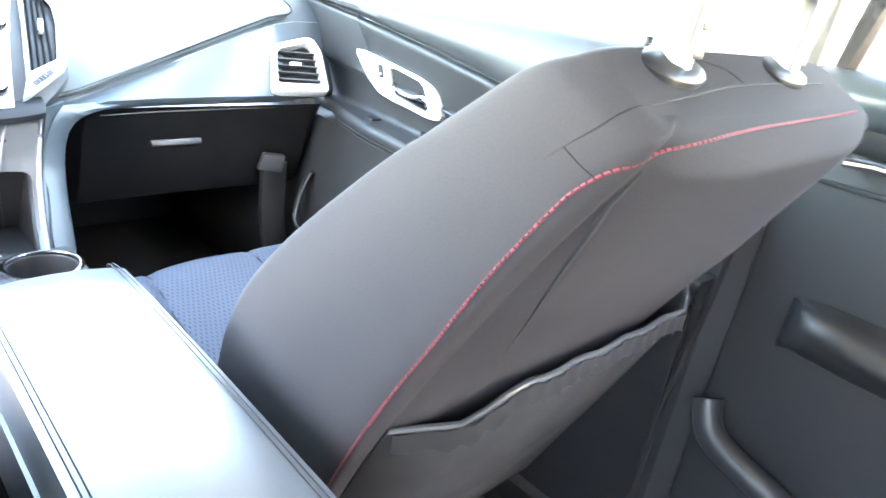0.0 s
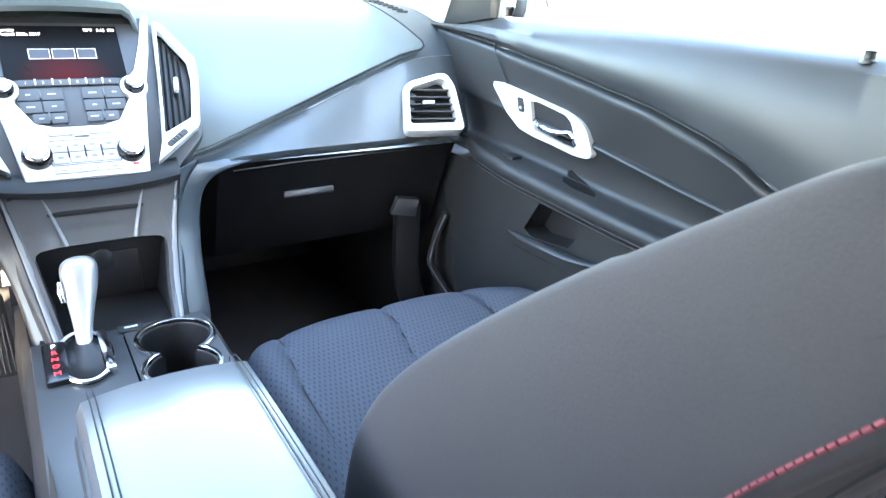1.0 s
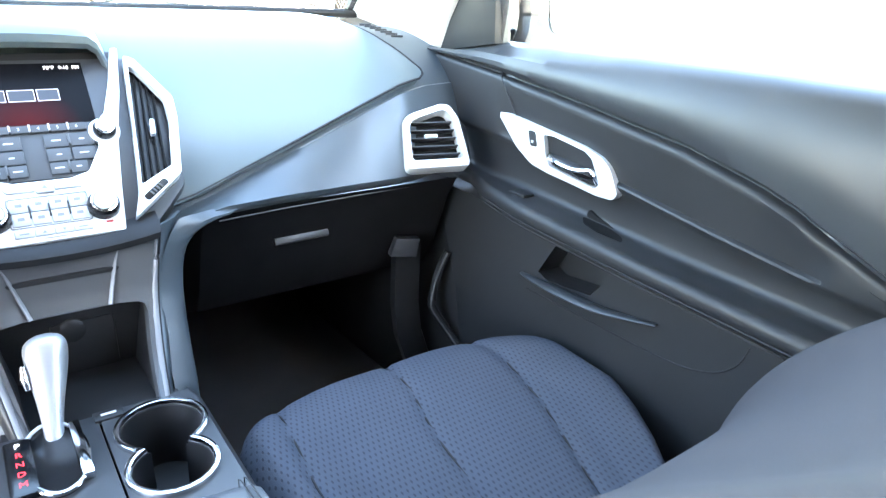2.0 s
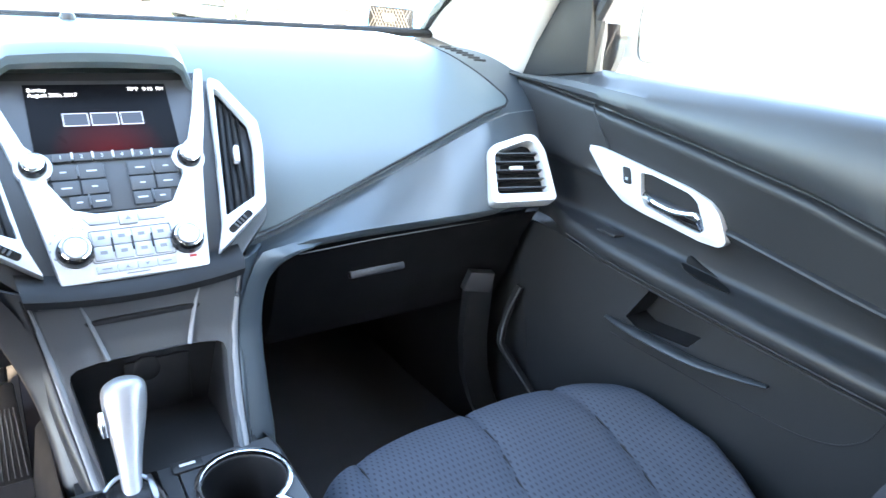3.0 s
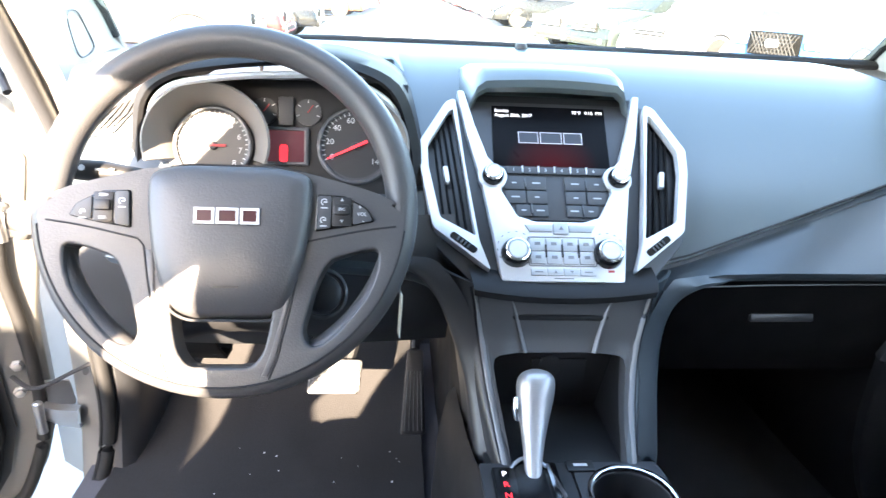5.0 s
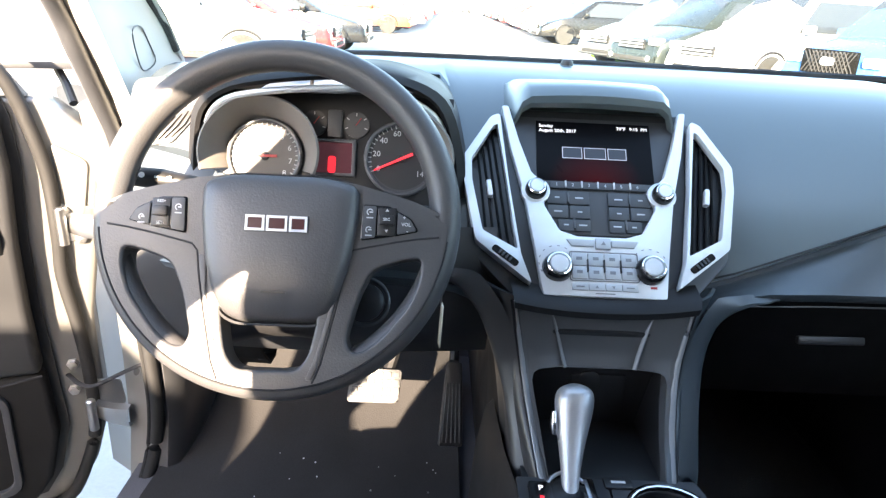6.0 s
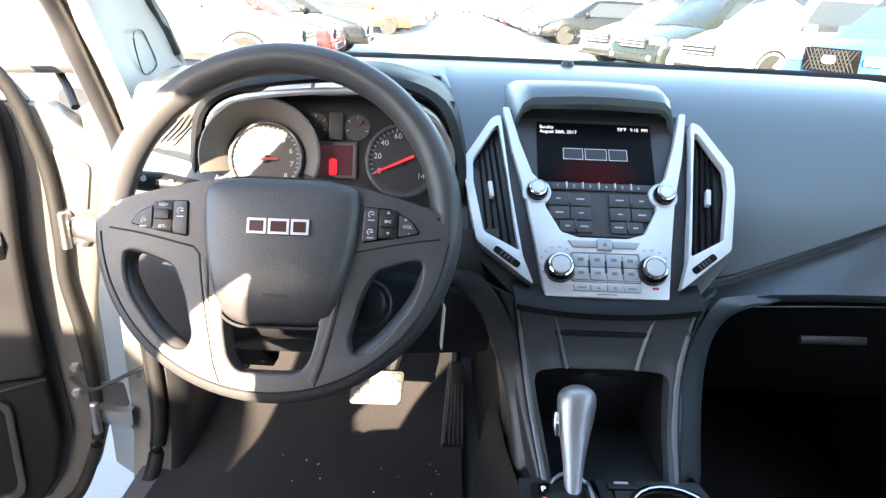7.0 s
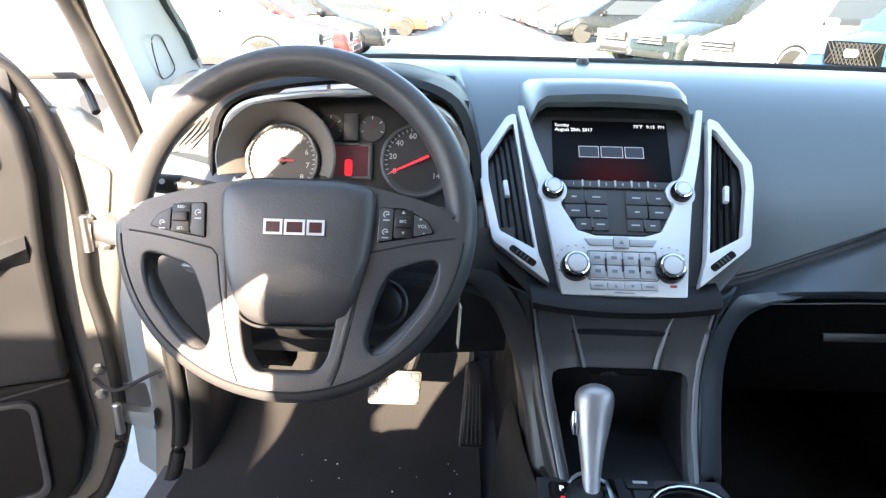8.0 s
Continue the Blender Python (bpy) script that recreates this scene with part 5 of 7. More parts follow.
part("hub_cover", loft(rows, True, True), HUB, wheel, "grained black airbag cover")
part("hub_gap", ring_plate([(x * 1.03, -0.033 + (y + 0.033) * 1.03) for x, y in HUBO], HUBO, 0.020, COL, 0, -0.001), SEAM, wheel)
part("airbag_mark", box(-0.012, 0.012, -0.001, 0.001, 0, 0.0004, 0, COL @ Matrix.Translation((0.006, -0.080, 0.0322))), BLACK, wheel, smooth=False)
emblem = part("emblem", box(-0.0315, 0.0315, -0.0085, 0.0085, 0.0335, 0.0360, 0.001, COL @ Matrix.Translation((0.006, -0.0125, 0))), HUB, wheel)
block_logo(emblem, COL @ Matrix.Translation((0.006, -0.0125, 0.0360)), 0.061, 0.0155, 0.0024, 0.0022, SILVER, material("emblem_red", (0.05, 0.008, 0.010), 0.3))
part("hub_back", lathe([(0.06, -0.03), (0.062, -0.008), (0.03, -0.006)], COL @ Matrix.Translation((0, -0.03, 0)), 32), BLACK, wheel)

# ---- pedals and mat ----
brake = thing("brake_pedal", "brake pedal with a bright ribbed pad", "pedal", (-0.30, 0.14, 0.55))
BP = frame_of((-0.300, 0.135, 0.575), (1, 0, 0), (0, 0.5, 0.86))
part("pad", prism(rounded([(-0.052, -0.03), (0.040, -0.03), (0.046, 0.03), (-0.046, 0.03)], 0.008), 0.012, BP, 0.003), PEDAL, brake)
for i in range(6):
    for j in range(4):
        part("stud", box(-0.0055, 0.0055, -0.005, 0.005, 0.012, 0.0145, 0.0012, at_uv(BP, -0.038 + 0.0148 * i, -0.021 + 0.014 * j)), PEDAL, brake)
part("arm", tube(smooth_path([(-0.285, 0.15, 0.58), (-0.265, 0.2, 0.64), (-0.25, 0.24, 0.75), (-0.25, 0.22, 0.86)], 5), 0.011, 8), BLACK, brake)
gas = thing("accelerator_pedal", "tall ribbed black accelerator pedal", "pedal", (-0.16, 0.14, 0.45))
GP = frame_of((-0.161, 0.145, 0.535), (1, 0, 0), (0, 0.45, 0.89))
part("pad", prism(rounded([(-0.024, -0.075), (0.022, -0.075), (0.016, 0.078), (-0.014, 0.078)], 0.006), 0.010, GP, 0.003), BLACK, gas)
for k in range(5):
    part("rib", prism([(-0.018 + 0.0082 * k, -0.068), (-0.0155 + 0.0082 * k, -0.068), (-0.0095 + 0.0056 * k, 0.04), (-0.0115 + 0.0056 * k, 0.04)], 0.003, GP, 0.0008, 1, 0.010), TRIM_GREY, gas)
part("arm", tube([(-0.16, 0.19, 0.60), (-0.155, 0.26, 0.68), (-0.15, 0.3, 0.80)], 0.009, 8), BLACK, gas)
mat_rows = []
for j in range(25):
    y = -0.55 + 0.04 * j
    mat_rows.append([(-0.69 + 0.0228 * i, y, 0.405 + 0.006 * noise.noise((i * 0.35, j * 0.4, 0)) + max(0, y - 0.15) ** 2 * 1.5 + 0.01 * (abs(i - 12) / 12) ** 4) for i in range(25)])
single("floor_mat", thick(loft(mat_rows), 0.006), MAT_RUBBER, "dark carpet mat with small crumbs on it", "floor mat")
random.seed(5)
crumbs = []
for k in range(26):
    x, y = random.uniform(-0.5, -0.18), random.uniform(-0.25, 0.15)
    r = random.uniform(0.0006, 0.0016)
    crumbs.append(box(x - r, x + r, y - r, y + r, 0.415, 0.415 + r, 0.0))
single("crumbs", join(*crumbs), WHITE_INK, "scattered pale crumbs on the driver's mat", "crumbs", "stuff", smooth=False)

# ---- passenger's footwell ----
kick = thing("kick_panel", "black kick panel beside the passenger's footwell", "kick panel", (0.62, 0.05, 0.45), "structure")
part("panel", thick(loft([[(0.655, -0.16, 0.40), (0.64, -0.06, 0.40), (0.61, 0.02, 0.40), (0.60, 0.2, 0.40), (0.60, 0.59, 0.40)], [(0.66, -0.14, 0.60), (0.645, -0.05, 0.60), (0.61, 0.02, 0.60), (0.60, 0.2, 0.6), (0.6, 0.59, 0.6)], [(0.67, -0.10, 0.78), (0.65, -0.04, 0.78), (0.62, 0.02, 0.78), (0.61, 0.2, 0.78), (0.61, 0.59, 0.78)], [(0.68, -0.08, 0.92), (0.66, -0.03, 0.92), (0.63, 0.02, 0.92), (0.62, 0.2, 0.92), (0.62, 0.59, 0.92)]]), 0.006), BLACK, kick)
part("bracket", prism([(-0.03, -0.012), (0.02, -0.018), (0.026, 0.018), (-0.018, 0.022)], 0.02, frame_of((0.545, -0.082, 0.762), (1, -0.3, 0), (0, 0, 1)), 0.003), TRIM_DARK, kick, "small angled bracket")
seal = smooth_path([(0.640, -0.092, 0.735), (0.622, -0.088, 0.69), (0.606, -0.094, 0.645), (0.606, -0.10, 0.625), (0.622, -0.118, 0.592), (0.640, -0.16, 0.545), (0.65, -0.20, 0.50)], 6)
part("door_seal", tube(seal, 0.008, 8), RUBBER, kick)
part("seal_lip", tube([(x - 0.005, y - 0.006, z) for x, y, z in seal], 0.0018, 6), TRIM_GREY, kick, "thin bright lip of the door seal")
part("post", loft([[(0.533 + d, -0.06, z), (0.530 + d, -0.082, z), (0.552 + d, -0.088, z), (0.585 + d, -0.080, z), (0.60 + d, -0.05, z)] for d, z in ((0, 0.755), (0, 0.64), (0.010, 0.57), (0.035, 0.50), (0.075, 0.42))], True, True), BLACK, kick, "upright sill post below the bracket")

# ---- passenger's door ----
door = thing("front_passenger_door", "closed charcoal passenger door with padded armrest", "car door", (0.7, -0.45, 0.45))
SILL = [(-1.0, 1.134), (-0.8, 1.132), (-0.5, 1.131), (-0.32, 1.126), (-0.13, 1.12), (0.03, 1.10)]
CREZ = [(-1.0, 0.93), (-0.80, 0.945), (-0.71, 0.982), (-0.69, 0.992), (-0.64, 1.008), (-0.536, 1.031), (-0.36, 1.054), (-0.18, 1.074), (0.03, 1.092)]
LINZ = [(-1.0, 0.905), (-0.71, 0.922), (-0.60, 0.934), (-0.45, 0.954), (-0.18, 0.975), (0.03, 0.985)]
ARMZ = [(-1.0, 0.87), (-0.77, 0.874), (-0.53, 0.882), (-0.39, 0.889), (-0.21, 0.899), (0.03, 0.905)]


def door_profile(y):
    s, c, l, a = (curve_at(k, y) for k in (SILL, CREZ, LINZ, ARMZ))
    rec = curve_at([(-0.745, 0.0), (-0.715, 1.0), (-0.205, 1.0), (-0.18, 0.0)], y)
    arm_in = curve_at([(-0.95, 0.62), (-0.3, 0.608), (-0.2, 0.622), (-0.12, 0.655), (0.03, 0.66)], y)
    # the pad bulges, tucks under above the crease; the insert's top edge stands proud as a ridge
    rows = [(0.720, s + 0.002), (0.702, s), (0.687, s - 0.005), (0.673, s - 0.016), (0.6605, lerp(c, s, 0.64)), (0.6545, lerp(c, s, 0.44)), (0.6555, lerp(c, s, 0.27)), (0.6620, c + 0.009), (0.6690, c + 0.004), (0.6745, c + 0.0015)]
    rows += [(lerp(0.672, 0.675, rec), c - 0.001), (lerp(0.666, 0.6660, rec), c - 0.0022), (lerp(0.6635, 0.6615, rec), c - 0.0050), (lerp(0.6630, 0.6598, rec), c - 0.0095), (lerp(0.6630, 0.6618, rec), c - 0.0165), (lerp(0.6630, 0.6690, rec), lerp(c, l, 0.5)), (lerp(0.6635, 0.6730, rec), l + 0.012), (lerp(0.664, 0.6745, rec), l + 0.005)]
    rows += [(lerp(0.665, 0.669, rec), l + 0.002), (lerp(0.666, 0.6675, rec), l - 0.001), (0.671, l - 0.006), (0.676, l - 0.012), (0.680, a + 0.012), (0.6785, a + 0.005), (0.6745, a + 0.0015), (0.666, a + 0.0), (lerp(arm_in, 0.664, 0.66), a - 0.0005), (lerp(arm_in, 0.664, 0.33), a + 0.0005), (arm_in + 0.010, a + 0.0005), (arm_in + 0.005, a - 0.001), (arm_in + 0.0018, a - 0.004), (arm_in, a - 0.009), (arm_in + 0.001, a - 0.020), (arm_in + 0.008, a - 0.028), (lerp(arm_in, 0.655, 0.5), a - 0.036), (0.652, a - 0.044)]
    return [(x, y, z) for x, z in rows]


DYS = [0.03 - 0.0125 * i for i in range(82)]
profiles = [door_profile(y) for y in DYS]
part("upper_pad", loft([p[:11] for p in profiles]), DOOR_PAD, door, "rounded upper pad along the window")
part("insert", loft([p[10:19] for p in profiles]), DOOR_TRIM, door, "recessed smooth insert")
part("armrest_ledge", loft([p[18:] for p in profiles]), DOOR_TRIM, door, "long padded armrest")
for off, z in ((0.0, -0.022), (0.004, -0.031)):
    part("armrest_seam", tube([(curve_at([(-0.95, 0.62), (-0.3, 0.608), (-0.2, 0.622), (-0.12, 0.655)], y) + off, y, curve_at(ARMZ, y) + z) for y in [-0.2 - 0.03 * i for i in range(25)]], 0.0012, 6), SEAM, door)
part("insert_seam", tube([(0.669, -0.172, 1.078), (0.6630, -0.180, 1.068), (0.6632, -0.199, 1.044), (0.6640, -0.223, 1.016)], 0.0015, 6), SEAM, door)
part("front_groove", tube([(0.669, y, curve_at(CREZ, y) + 0.002) for y in (0.02, -0.05, -0.11, -0.175)], 0.0016, 6), SEAM, door)
DP = frame_of((0.654, 0, 0), (0, -1, 0), (0, 0, 1))
HOLE = [(0.322, 0.781), (0.338, 0.810), (0.354, 0.838), (0.405, 0.842), (0.455, 0.840), (0.458, 0.818), (0.434, 0.785), (0.345, 0.773)]
OUT = [(-0.03, 0.40), (-0.03, 0.60), (-0.03, 0.862), (0.30, 0.857), (0.6, 0.843), (0.97, 0.83), (0.97, 0.60), (0.97, 0.40)]
part("lower_panel", ring_plate(OUT, HOLE, 0.006, DP, 0, -0.003), DOOR_TRIM, door)
part("pocket_box", loft([[tuple(DP @ Vector((x, z, 0.0))) for x, z in HOLE], [tuple(DP @ Vector((x, z, -0.045))) for x, z in HOLE]], True, False), BLACK, door)
part("pocket_back", prism(HOLE, 0.004, DP, 0, 2, -0.048), BLACK, door)
lip = smooth_path([(0.650, -0.285, 0.765), (0.642, -0.332, 0.769), (0.634, -0.40, 0.776), (0.636, -0.47, 0.780), (0.646, -0.556, 0.794)], 6)
part("pocket_lip", tube(lip, [0.004 + 0.009 * math.sin(math.pi * i / (len(lip) - 1)) for i in range(len(lip))], 10, squash=0.42), DOOR_PAD, door, "rounded pull lip of the pocket")
part("pocket_seam", tube(smooth_path([(0.6505, -0.30, 0.742), (0.6505, -0.45, 0.745), (0.6505, -0.58, 0.75), (0.6505, -0.64, 0.764), (0.6505, -0.672, 0.79), (0.6505, -0.684, 0.822)], 6), 0.0012, 6), SEAM, door, "thin seam round the map pocket")
# inner handle
DH = frame_of((0.676, 0, 0), (0, -1, 0), (0, 0, 1))
HO = rounded([(0.174, 1.014), (0.205, 1.016), (0.291, 1.007), (0.373, 0.998), (0.409, 0.989), (0.426, 0.977), (0.445, 0.943), (0.437, 0.934), (0.408, 0.932), (0.353, 0.937), (0.308, 0.940), (0.266, 0.946), (0.227, 0.967)], 0.009, 4)
HI = rounded([(0.288, 0.998), (0.310, 0.9995), (0.375, 0.991), (0.390, 0.983), (0.410, 0.950), (0.402, 0.941), (0.369, 0.944), (0.306, 0.952), (0.297, 0.964)], 0.004, 4)
part("handle_bezel", plate(HO, [HI], 0.018, DH, 0.004, -0.006), SILVER, door, "satin silver handle surround")
part("handle_cup", prism(HI, 0.003, DH, 0, 2, -0.024), BLACK, door)
part("cup_wall", loft([[tuple(DH @ Vector((x, z, 0.004))) for x, z in HI], [tuple(DH @ Vector((x, z, -0.022))) for x, z in HI]], True), TRIM_DARK, door)
part("cup_step", prism([(0.318, 0.995), (0.372, 0.988), (0.388, 0.978), (0.392, 0.968), (0.322, 0.966)], 0.010, DH, 0.003, 2, -0.022), TRIM_GREY, door, "grey step inside the cup")
lever = part("door_handle", tube(smooth_path([tuple(DH @ Vector(p)) for p in ((0.299, 0.965, 0.004), (0.318, 0.962, 0.010), (0.350, 0.959, 0.012), (0.376, 0.962, 0.012), (0.389, 0.965, 0.011), (0.396, 0.960, 0.010), (0.402, 0.948, 0.005))], 5), 0.0042, 8), CHROME, door, "chrome pull lever")
part("lever_web", prism(rounded([(0.302, 0.962), (0.385, 0.962), (0.398, 0.949), (0.360, 0.949), (0.312, 0.955)], 0.003), 0.006, DH, 0.001, 2, 0.0), GLOSS_BLACK, lever)
switch = part("lock_switch", prism(rounded([(0.262, 0.975), (0.277, 0.976), (0.269, 0.999), (0.254, 0.999)], 0.004), 0.004, DH, 0.001, 2, 0.010), BLACK, door)
part("lock_mark", box(0.264, 0.269, 0.981, 0.985, 0.0142, 0.0146, 0, DH), WHITE_INK, switch, smooth=False)
part("window_switch", box(-0.012, 0.012, -0.018, 0.018, 0, 0.005, 0.002, Matrix.Translation((0.654, -0.262, 0.8945))), BLACK, door)
# Scoop and pull cup are flat black pieces; their hollows' shade is only colour.
part("scoop_shade", prism(rounded([(-0.050, 0.673), (-0.032, 0.655), (0.0, 0.647), (0.045, 0.652), (0.035, 0.664), (0.005, 0.674)], 0.006), 0.0012, frame_of((0, -0.43, 0.8872), (0, -1, -0.05), (1, 0, 0))), VENT_BLACK, door, "flat dark patch for the shaded scoop in the armrest")
part("pull_cup", prism(rounded([(0.388, 0.904), (0.385, 0.893), (0.40, 0.882), (0.43, 0.876), (0.475, 0.884), (0.445, 0.888), (0.41, 0.896)], 0.004), 0.005, DH, 0.0015, 2, -0.0045), VENT_BLACK, door, "flat dark patch for the shaded pull cup in the armrest")
part("lock_pin", lathe([(0.009, 0), (0.0085, 0.003), (0.006, 0.005), (0.0055, 0.010), (0.0065, 0.013), (0.001, 0.015)], Matrix.Translation((0.690, -0.79, 1.125)), 16), BLACK, door, "lock pin on the sill")
part("outer_skin", box(0.74, 0.78, -0.98, 0.08, 0.40, 1.10, 0.01), BODY_PAINT, door)
part("sail_panel", prism([(-0.075, 1.08), (0.135, 1.118), (0.128, 1.20), (0.118, 1.30), (0.05, 1.30), (-0.03, 1.20)], 0.02, frame_of((0.70, 0, 0), (0, -1, 0), (0, 0, 1)), 0.003), CONSOLE_DARK, door, "black corner panel at the mirror")
part("window_bar", tube([(0.705, -0.128, 1.118), (0.700, -0.125, 1.2), (0.685, -0.20, 1.32), (0.64, -0.45, 1.50)], 0.012, 8), TRIM_DARK, door, "black window frame")
pane = part("pane", prism([(0.125, 1.11), (0.98, 1.12), (0.96, 1.50), (0.45, 1.50), (0.20, 1.32)], 0.004, frame_of((0.715, 0, 0), (0, -1, 0), (0, 0, 1))), GLASS, door)
pane.visible_shadow = False
# door mirror outside
mirror = thing("door_mirror", "pale door mirror outside the passenger's window", "door mirror", (0.9, 0.0, 1.15))
MIRROR = rounded([(0.0, -0.10), (0.27, -0.095), (0.325, -0.05), (0.325, 0.06), (0.28, 0.11), (0.02, 0.10), (-0.012, 0.04), (-0.012, -0.04)], 0.035, 5)
part("shell", loft([[(0.868 + x * g + e, -0.02 + d, 1.225 + z * g) for x, z in MIRROR] for d, g, e in ((-0.050, 1.0, 0), (-0.035, 1.035, -0.004), (0.04, 0.97, 0.005), (0.09, 0.75, 0.04))], True, True), SUN_PALED_PAINT, mirror, "shell in the paled body paint")
part("glass_gap", ring_plate(MIRROR, [(0.155 + (x - 0.155) * 0.975, z * 0.965) for x, z in MIRROR], 0.003, frame_of((0.868, -0.0725, 1.225), (1, 0, 0), (0, 0, 1))), BLACK, mirror, "dark gap round the glass")
part("glass", prism([(0.155 + (x - 0.155) * 0.97, z * 0.96) for x, z in MIRROR], 0.003, frame_of((0.868, -0.0705, 1.225), (1, 0, 0), (0, 0, 1))), CHROME, mirror, "mirror glass")
part("foot", loft([[(x, y, z0), (x + 0.012, y - 0.02, z0), (x + 0.03, y - 0.02, z0), (x + 0.045, y, z0), (x + 0.03, y + 0.05, z0)] for x, y, z0 in ((0.80, -0.04, 1.10), (0.808, -0.045, 1.13), (0.806, -0.05, 1.165), (0.800, -0.05, 1.19))], True, True), BLACK, mirror, "dark upright foot")
part("foot_arm", box(0.735, 0.86, -0.03, 0.01, 1.10, 1.135, 0.01), BLACK, mirror)

# ---- front seats, their backs let down a little ----
SX = 0.388
FRONT = smooth_path([(-0.700, 0.700, 0), (-0.720, 0.800, 0), (-0.762, 0.880, 0), (-0.827, 0.954, 0), (-0.907, 1.028, 0), (-0.962, 1.074, 0), (-1.015, 1.116, 0), (-1.045, 1.139, 0), (-1.066, 1.149, 0)], 4)
REAR = smooth_path([(-0.84, 0.560, 0), (-0.935, 0.79, 0), (-0.985, 0.892, 0), (-1.020, 0.957, 0), (-1.055, 1.018, 0), (-1.083, 1.062, 0), (-1.105, 1.094, 0), (-1.117, 1.110, 0), (-1.124, 1.122, 0)], 4)
LAST = len(FRONT) - 1
SEAMS = (((0, -0.72), (0.2, -0.76), (0.36, -0.80), (1, -0.83)), ((0, -0.03), (0.2, -0.08), (0.36, -0.15), (0.6, -0.19), (1, -0.22)), ((0, 0.56), (0.2, 0.545), (0.36, 0.50), (0.65, 0.41), (1, 0.33)))


def cushion_z(u, t):
    """Height of the cushion: u across from -1 to 1, t from the front edge to the rear."""
    seams = tuple(curve_at(k, t) for k in SEAMS)
    z = 0.701 - 0.049 * t - 0.026 * (1 - min(1, t * 5)) ** 2
    z += 0.024 * max(0, (abs(u) - 0.6) / 0.4) * min(1, t * 2.4)
    z -= 0.05 * (max(0, abs(u) - 0.86) / 0.14) ** 2.4
    for sx in seams:
        z -= 0.005 * math.exp(-((u - sx) / 0.02) ** 2)
    for a, b in zip((-0.9,) + seams, seams + (0.9,)):
        if a < u < b:
            z += 0.003 * math.sin(math.pi * (u - a) / (b - a))
    return z


def cushion_point(u, t):
    w = 0.264 - 0.30 * max(0, 0.16 - t) ** 2
    if u > 0:
        w = min(w, curve_at([(0, 0.264), (0.42, 0.262), (0.55, 0.242), (0.68, 0.212), (0.8, 0.175), (1, 0.14)], t))
    return (SX + u * w, lerp(-0.296, -0.76, t) - 0.050 * abs(u) ** 3 * (1 - t), cushion_z(u, t))


def seat_cushion():
    rows = [[cushion_point(lerp(-1, 1, i / 60), (j / 36) ** 1.2) for i in range(61)] for j in range(37)]
    skirt = []
    for d, z in ((0.006, -0.012), (0.008, -0.03), (0.002, -0.07), (-0.02, -0.13)):
        skirt.append([(x, y + d, zz + z) for x, y, zz in rows[0]])
    rows = skirt[::-1] + rows
    return loft([[(r[0][0] + 0.004, r[0][1], r[0][2] - 0.12), (r[0][0] - 0.002, r[0][1], r[0][2] - 0.04)] + r + [(r[-1][0] + 0.002, r[-1][1], r[-1][2] - 0.04), (r[-1][0] - 0.004, r[-1][1], r[-1][2] - 0.12)] for r in rows])


def back_span(t):
    """Inboard and outboard edges of the back at height t."""
    return 0.122 + curve_at([(0, 0.0), (0.85, 0.0), (0.95, 0.004), (1, 0.014)], t), curve_at([(0, 0.600), (0.4, 0.580), (0.75, 0.535), (0.92, 0.50), (1, 0.465)], t)


def back_ring(k):
    """A closed section of the seat back: front face with bolsters, side panels, bulging rear."""
    f, r = FRONT[k], REAR[k]
    t = k / LAST
    xl, xr = back_span(t)
    n = Vector((f.x - r.x, f.y - r.y)).normalized()
    ring = []

    def add(x, p, push=0.0):
        ring.append((x, p.x + n.x * push, p.y + n.y * push))
    w = xr - xl
    bulge = curve_at([(0, 0.01), (0.4, 0.030), (0.8, 0.024), (1, 0.004)], t)
    for u in (0.0, 0.012, 0.03, 0.045, 0.06, 0.075, 0.095, 0.13, 0.2, 0.35, 0.5, 0.65, 0.8, 0.9, 0.95, 0.98, 1.0):
        g = min(1, min(u, 1 - u) / 0.16)
        groove = 0.007 * math.exp(-((u - 0.06) / 0.012) ** 2)
        add(xl + w * u, r, -bulge * g ** 1.1 + groove - 0.004 * (1 if 0.01 < u < 0.05 else 0))
    for v in (0.15, 0.35, 0.6, 0.85):
        add(xr + 0.006 * math.sin(math.pi * v), r.lerp(f, v))
    dish = curve_at([(0, 0.03), (0.5, 0.04), (0.85, 0.02), (1, 0.0)], t)
    for u in (1.0, 0.97, 0.9, 0.82, 0.7, 0.5, 0.3, 0.18, 0.10, 0.03, 0.0):
        g = max(0, min(1, (min(u, 1 - u) - 0.05) / 0.2))
        add(xl + w * u, f, -dish * g - (0.008 if u in (0.0, 1.0) else 0))
    for v in (0.93, 0.8, 0.6, 0.35, 0.15):
        add(xl - 0.007 * math.sin(math.pi * v), r.lerp(f, v))
    return ring


def mirrored(bm, s):
    if s < 0:
        # the driver's seat is narrowed and stretched to shape the sun on the floor
        bm.transform(Matrix.Translation((-0.0146, 0, -0.106)) @ Matrix.Diagonal((-0.88, 1, 1.08, 1)))
        bmesh.ops.reverse_faces(bm, faces=bm.faces[:])
    return bm


def rear_at(s_):
    k = s_ * LAST
    return REAR[int(k)].lerp(REAR[min(int(k) + 1, LAST)], k % 1)


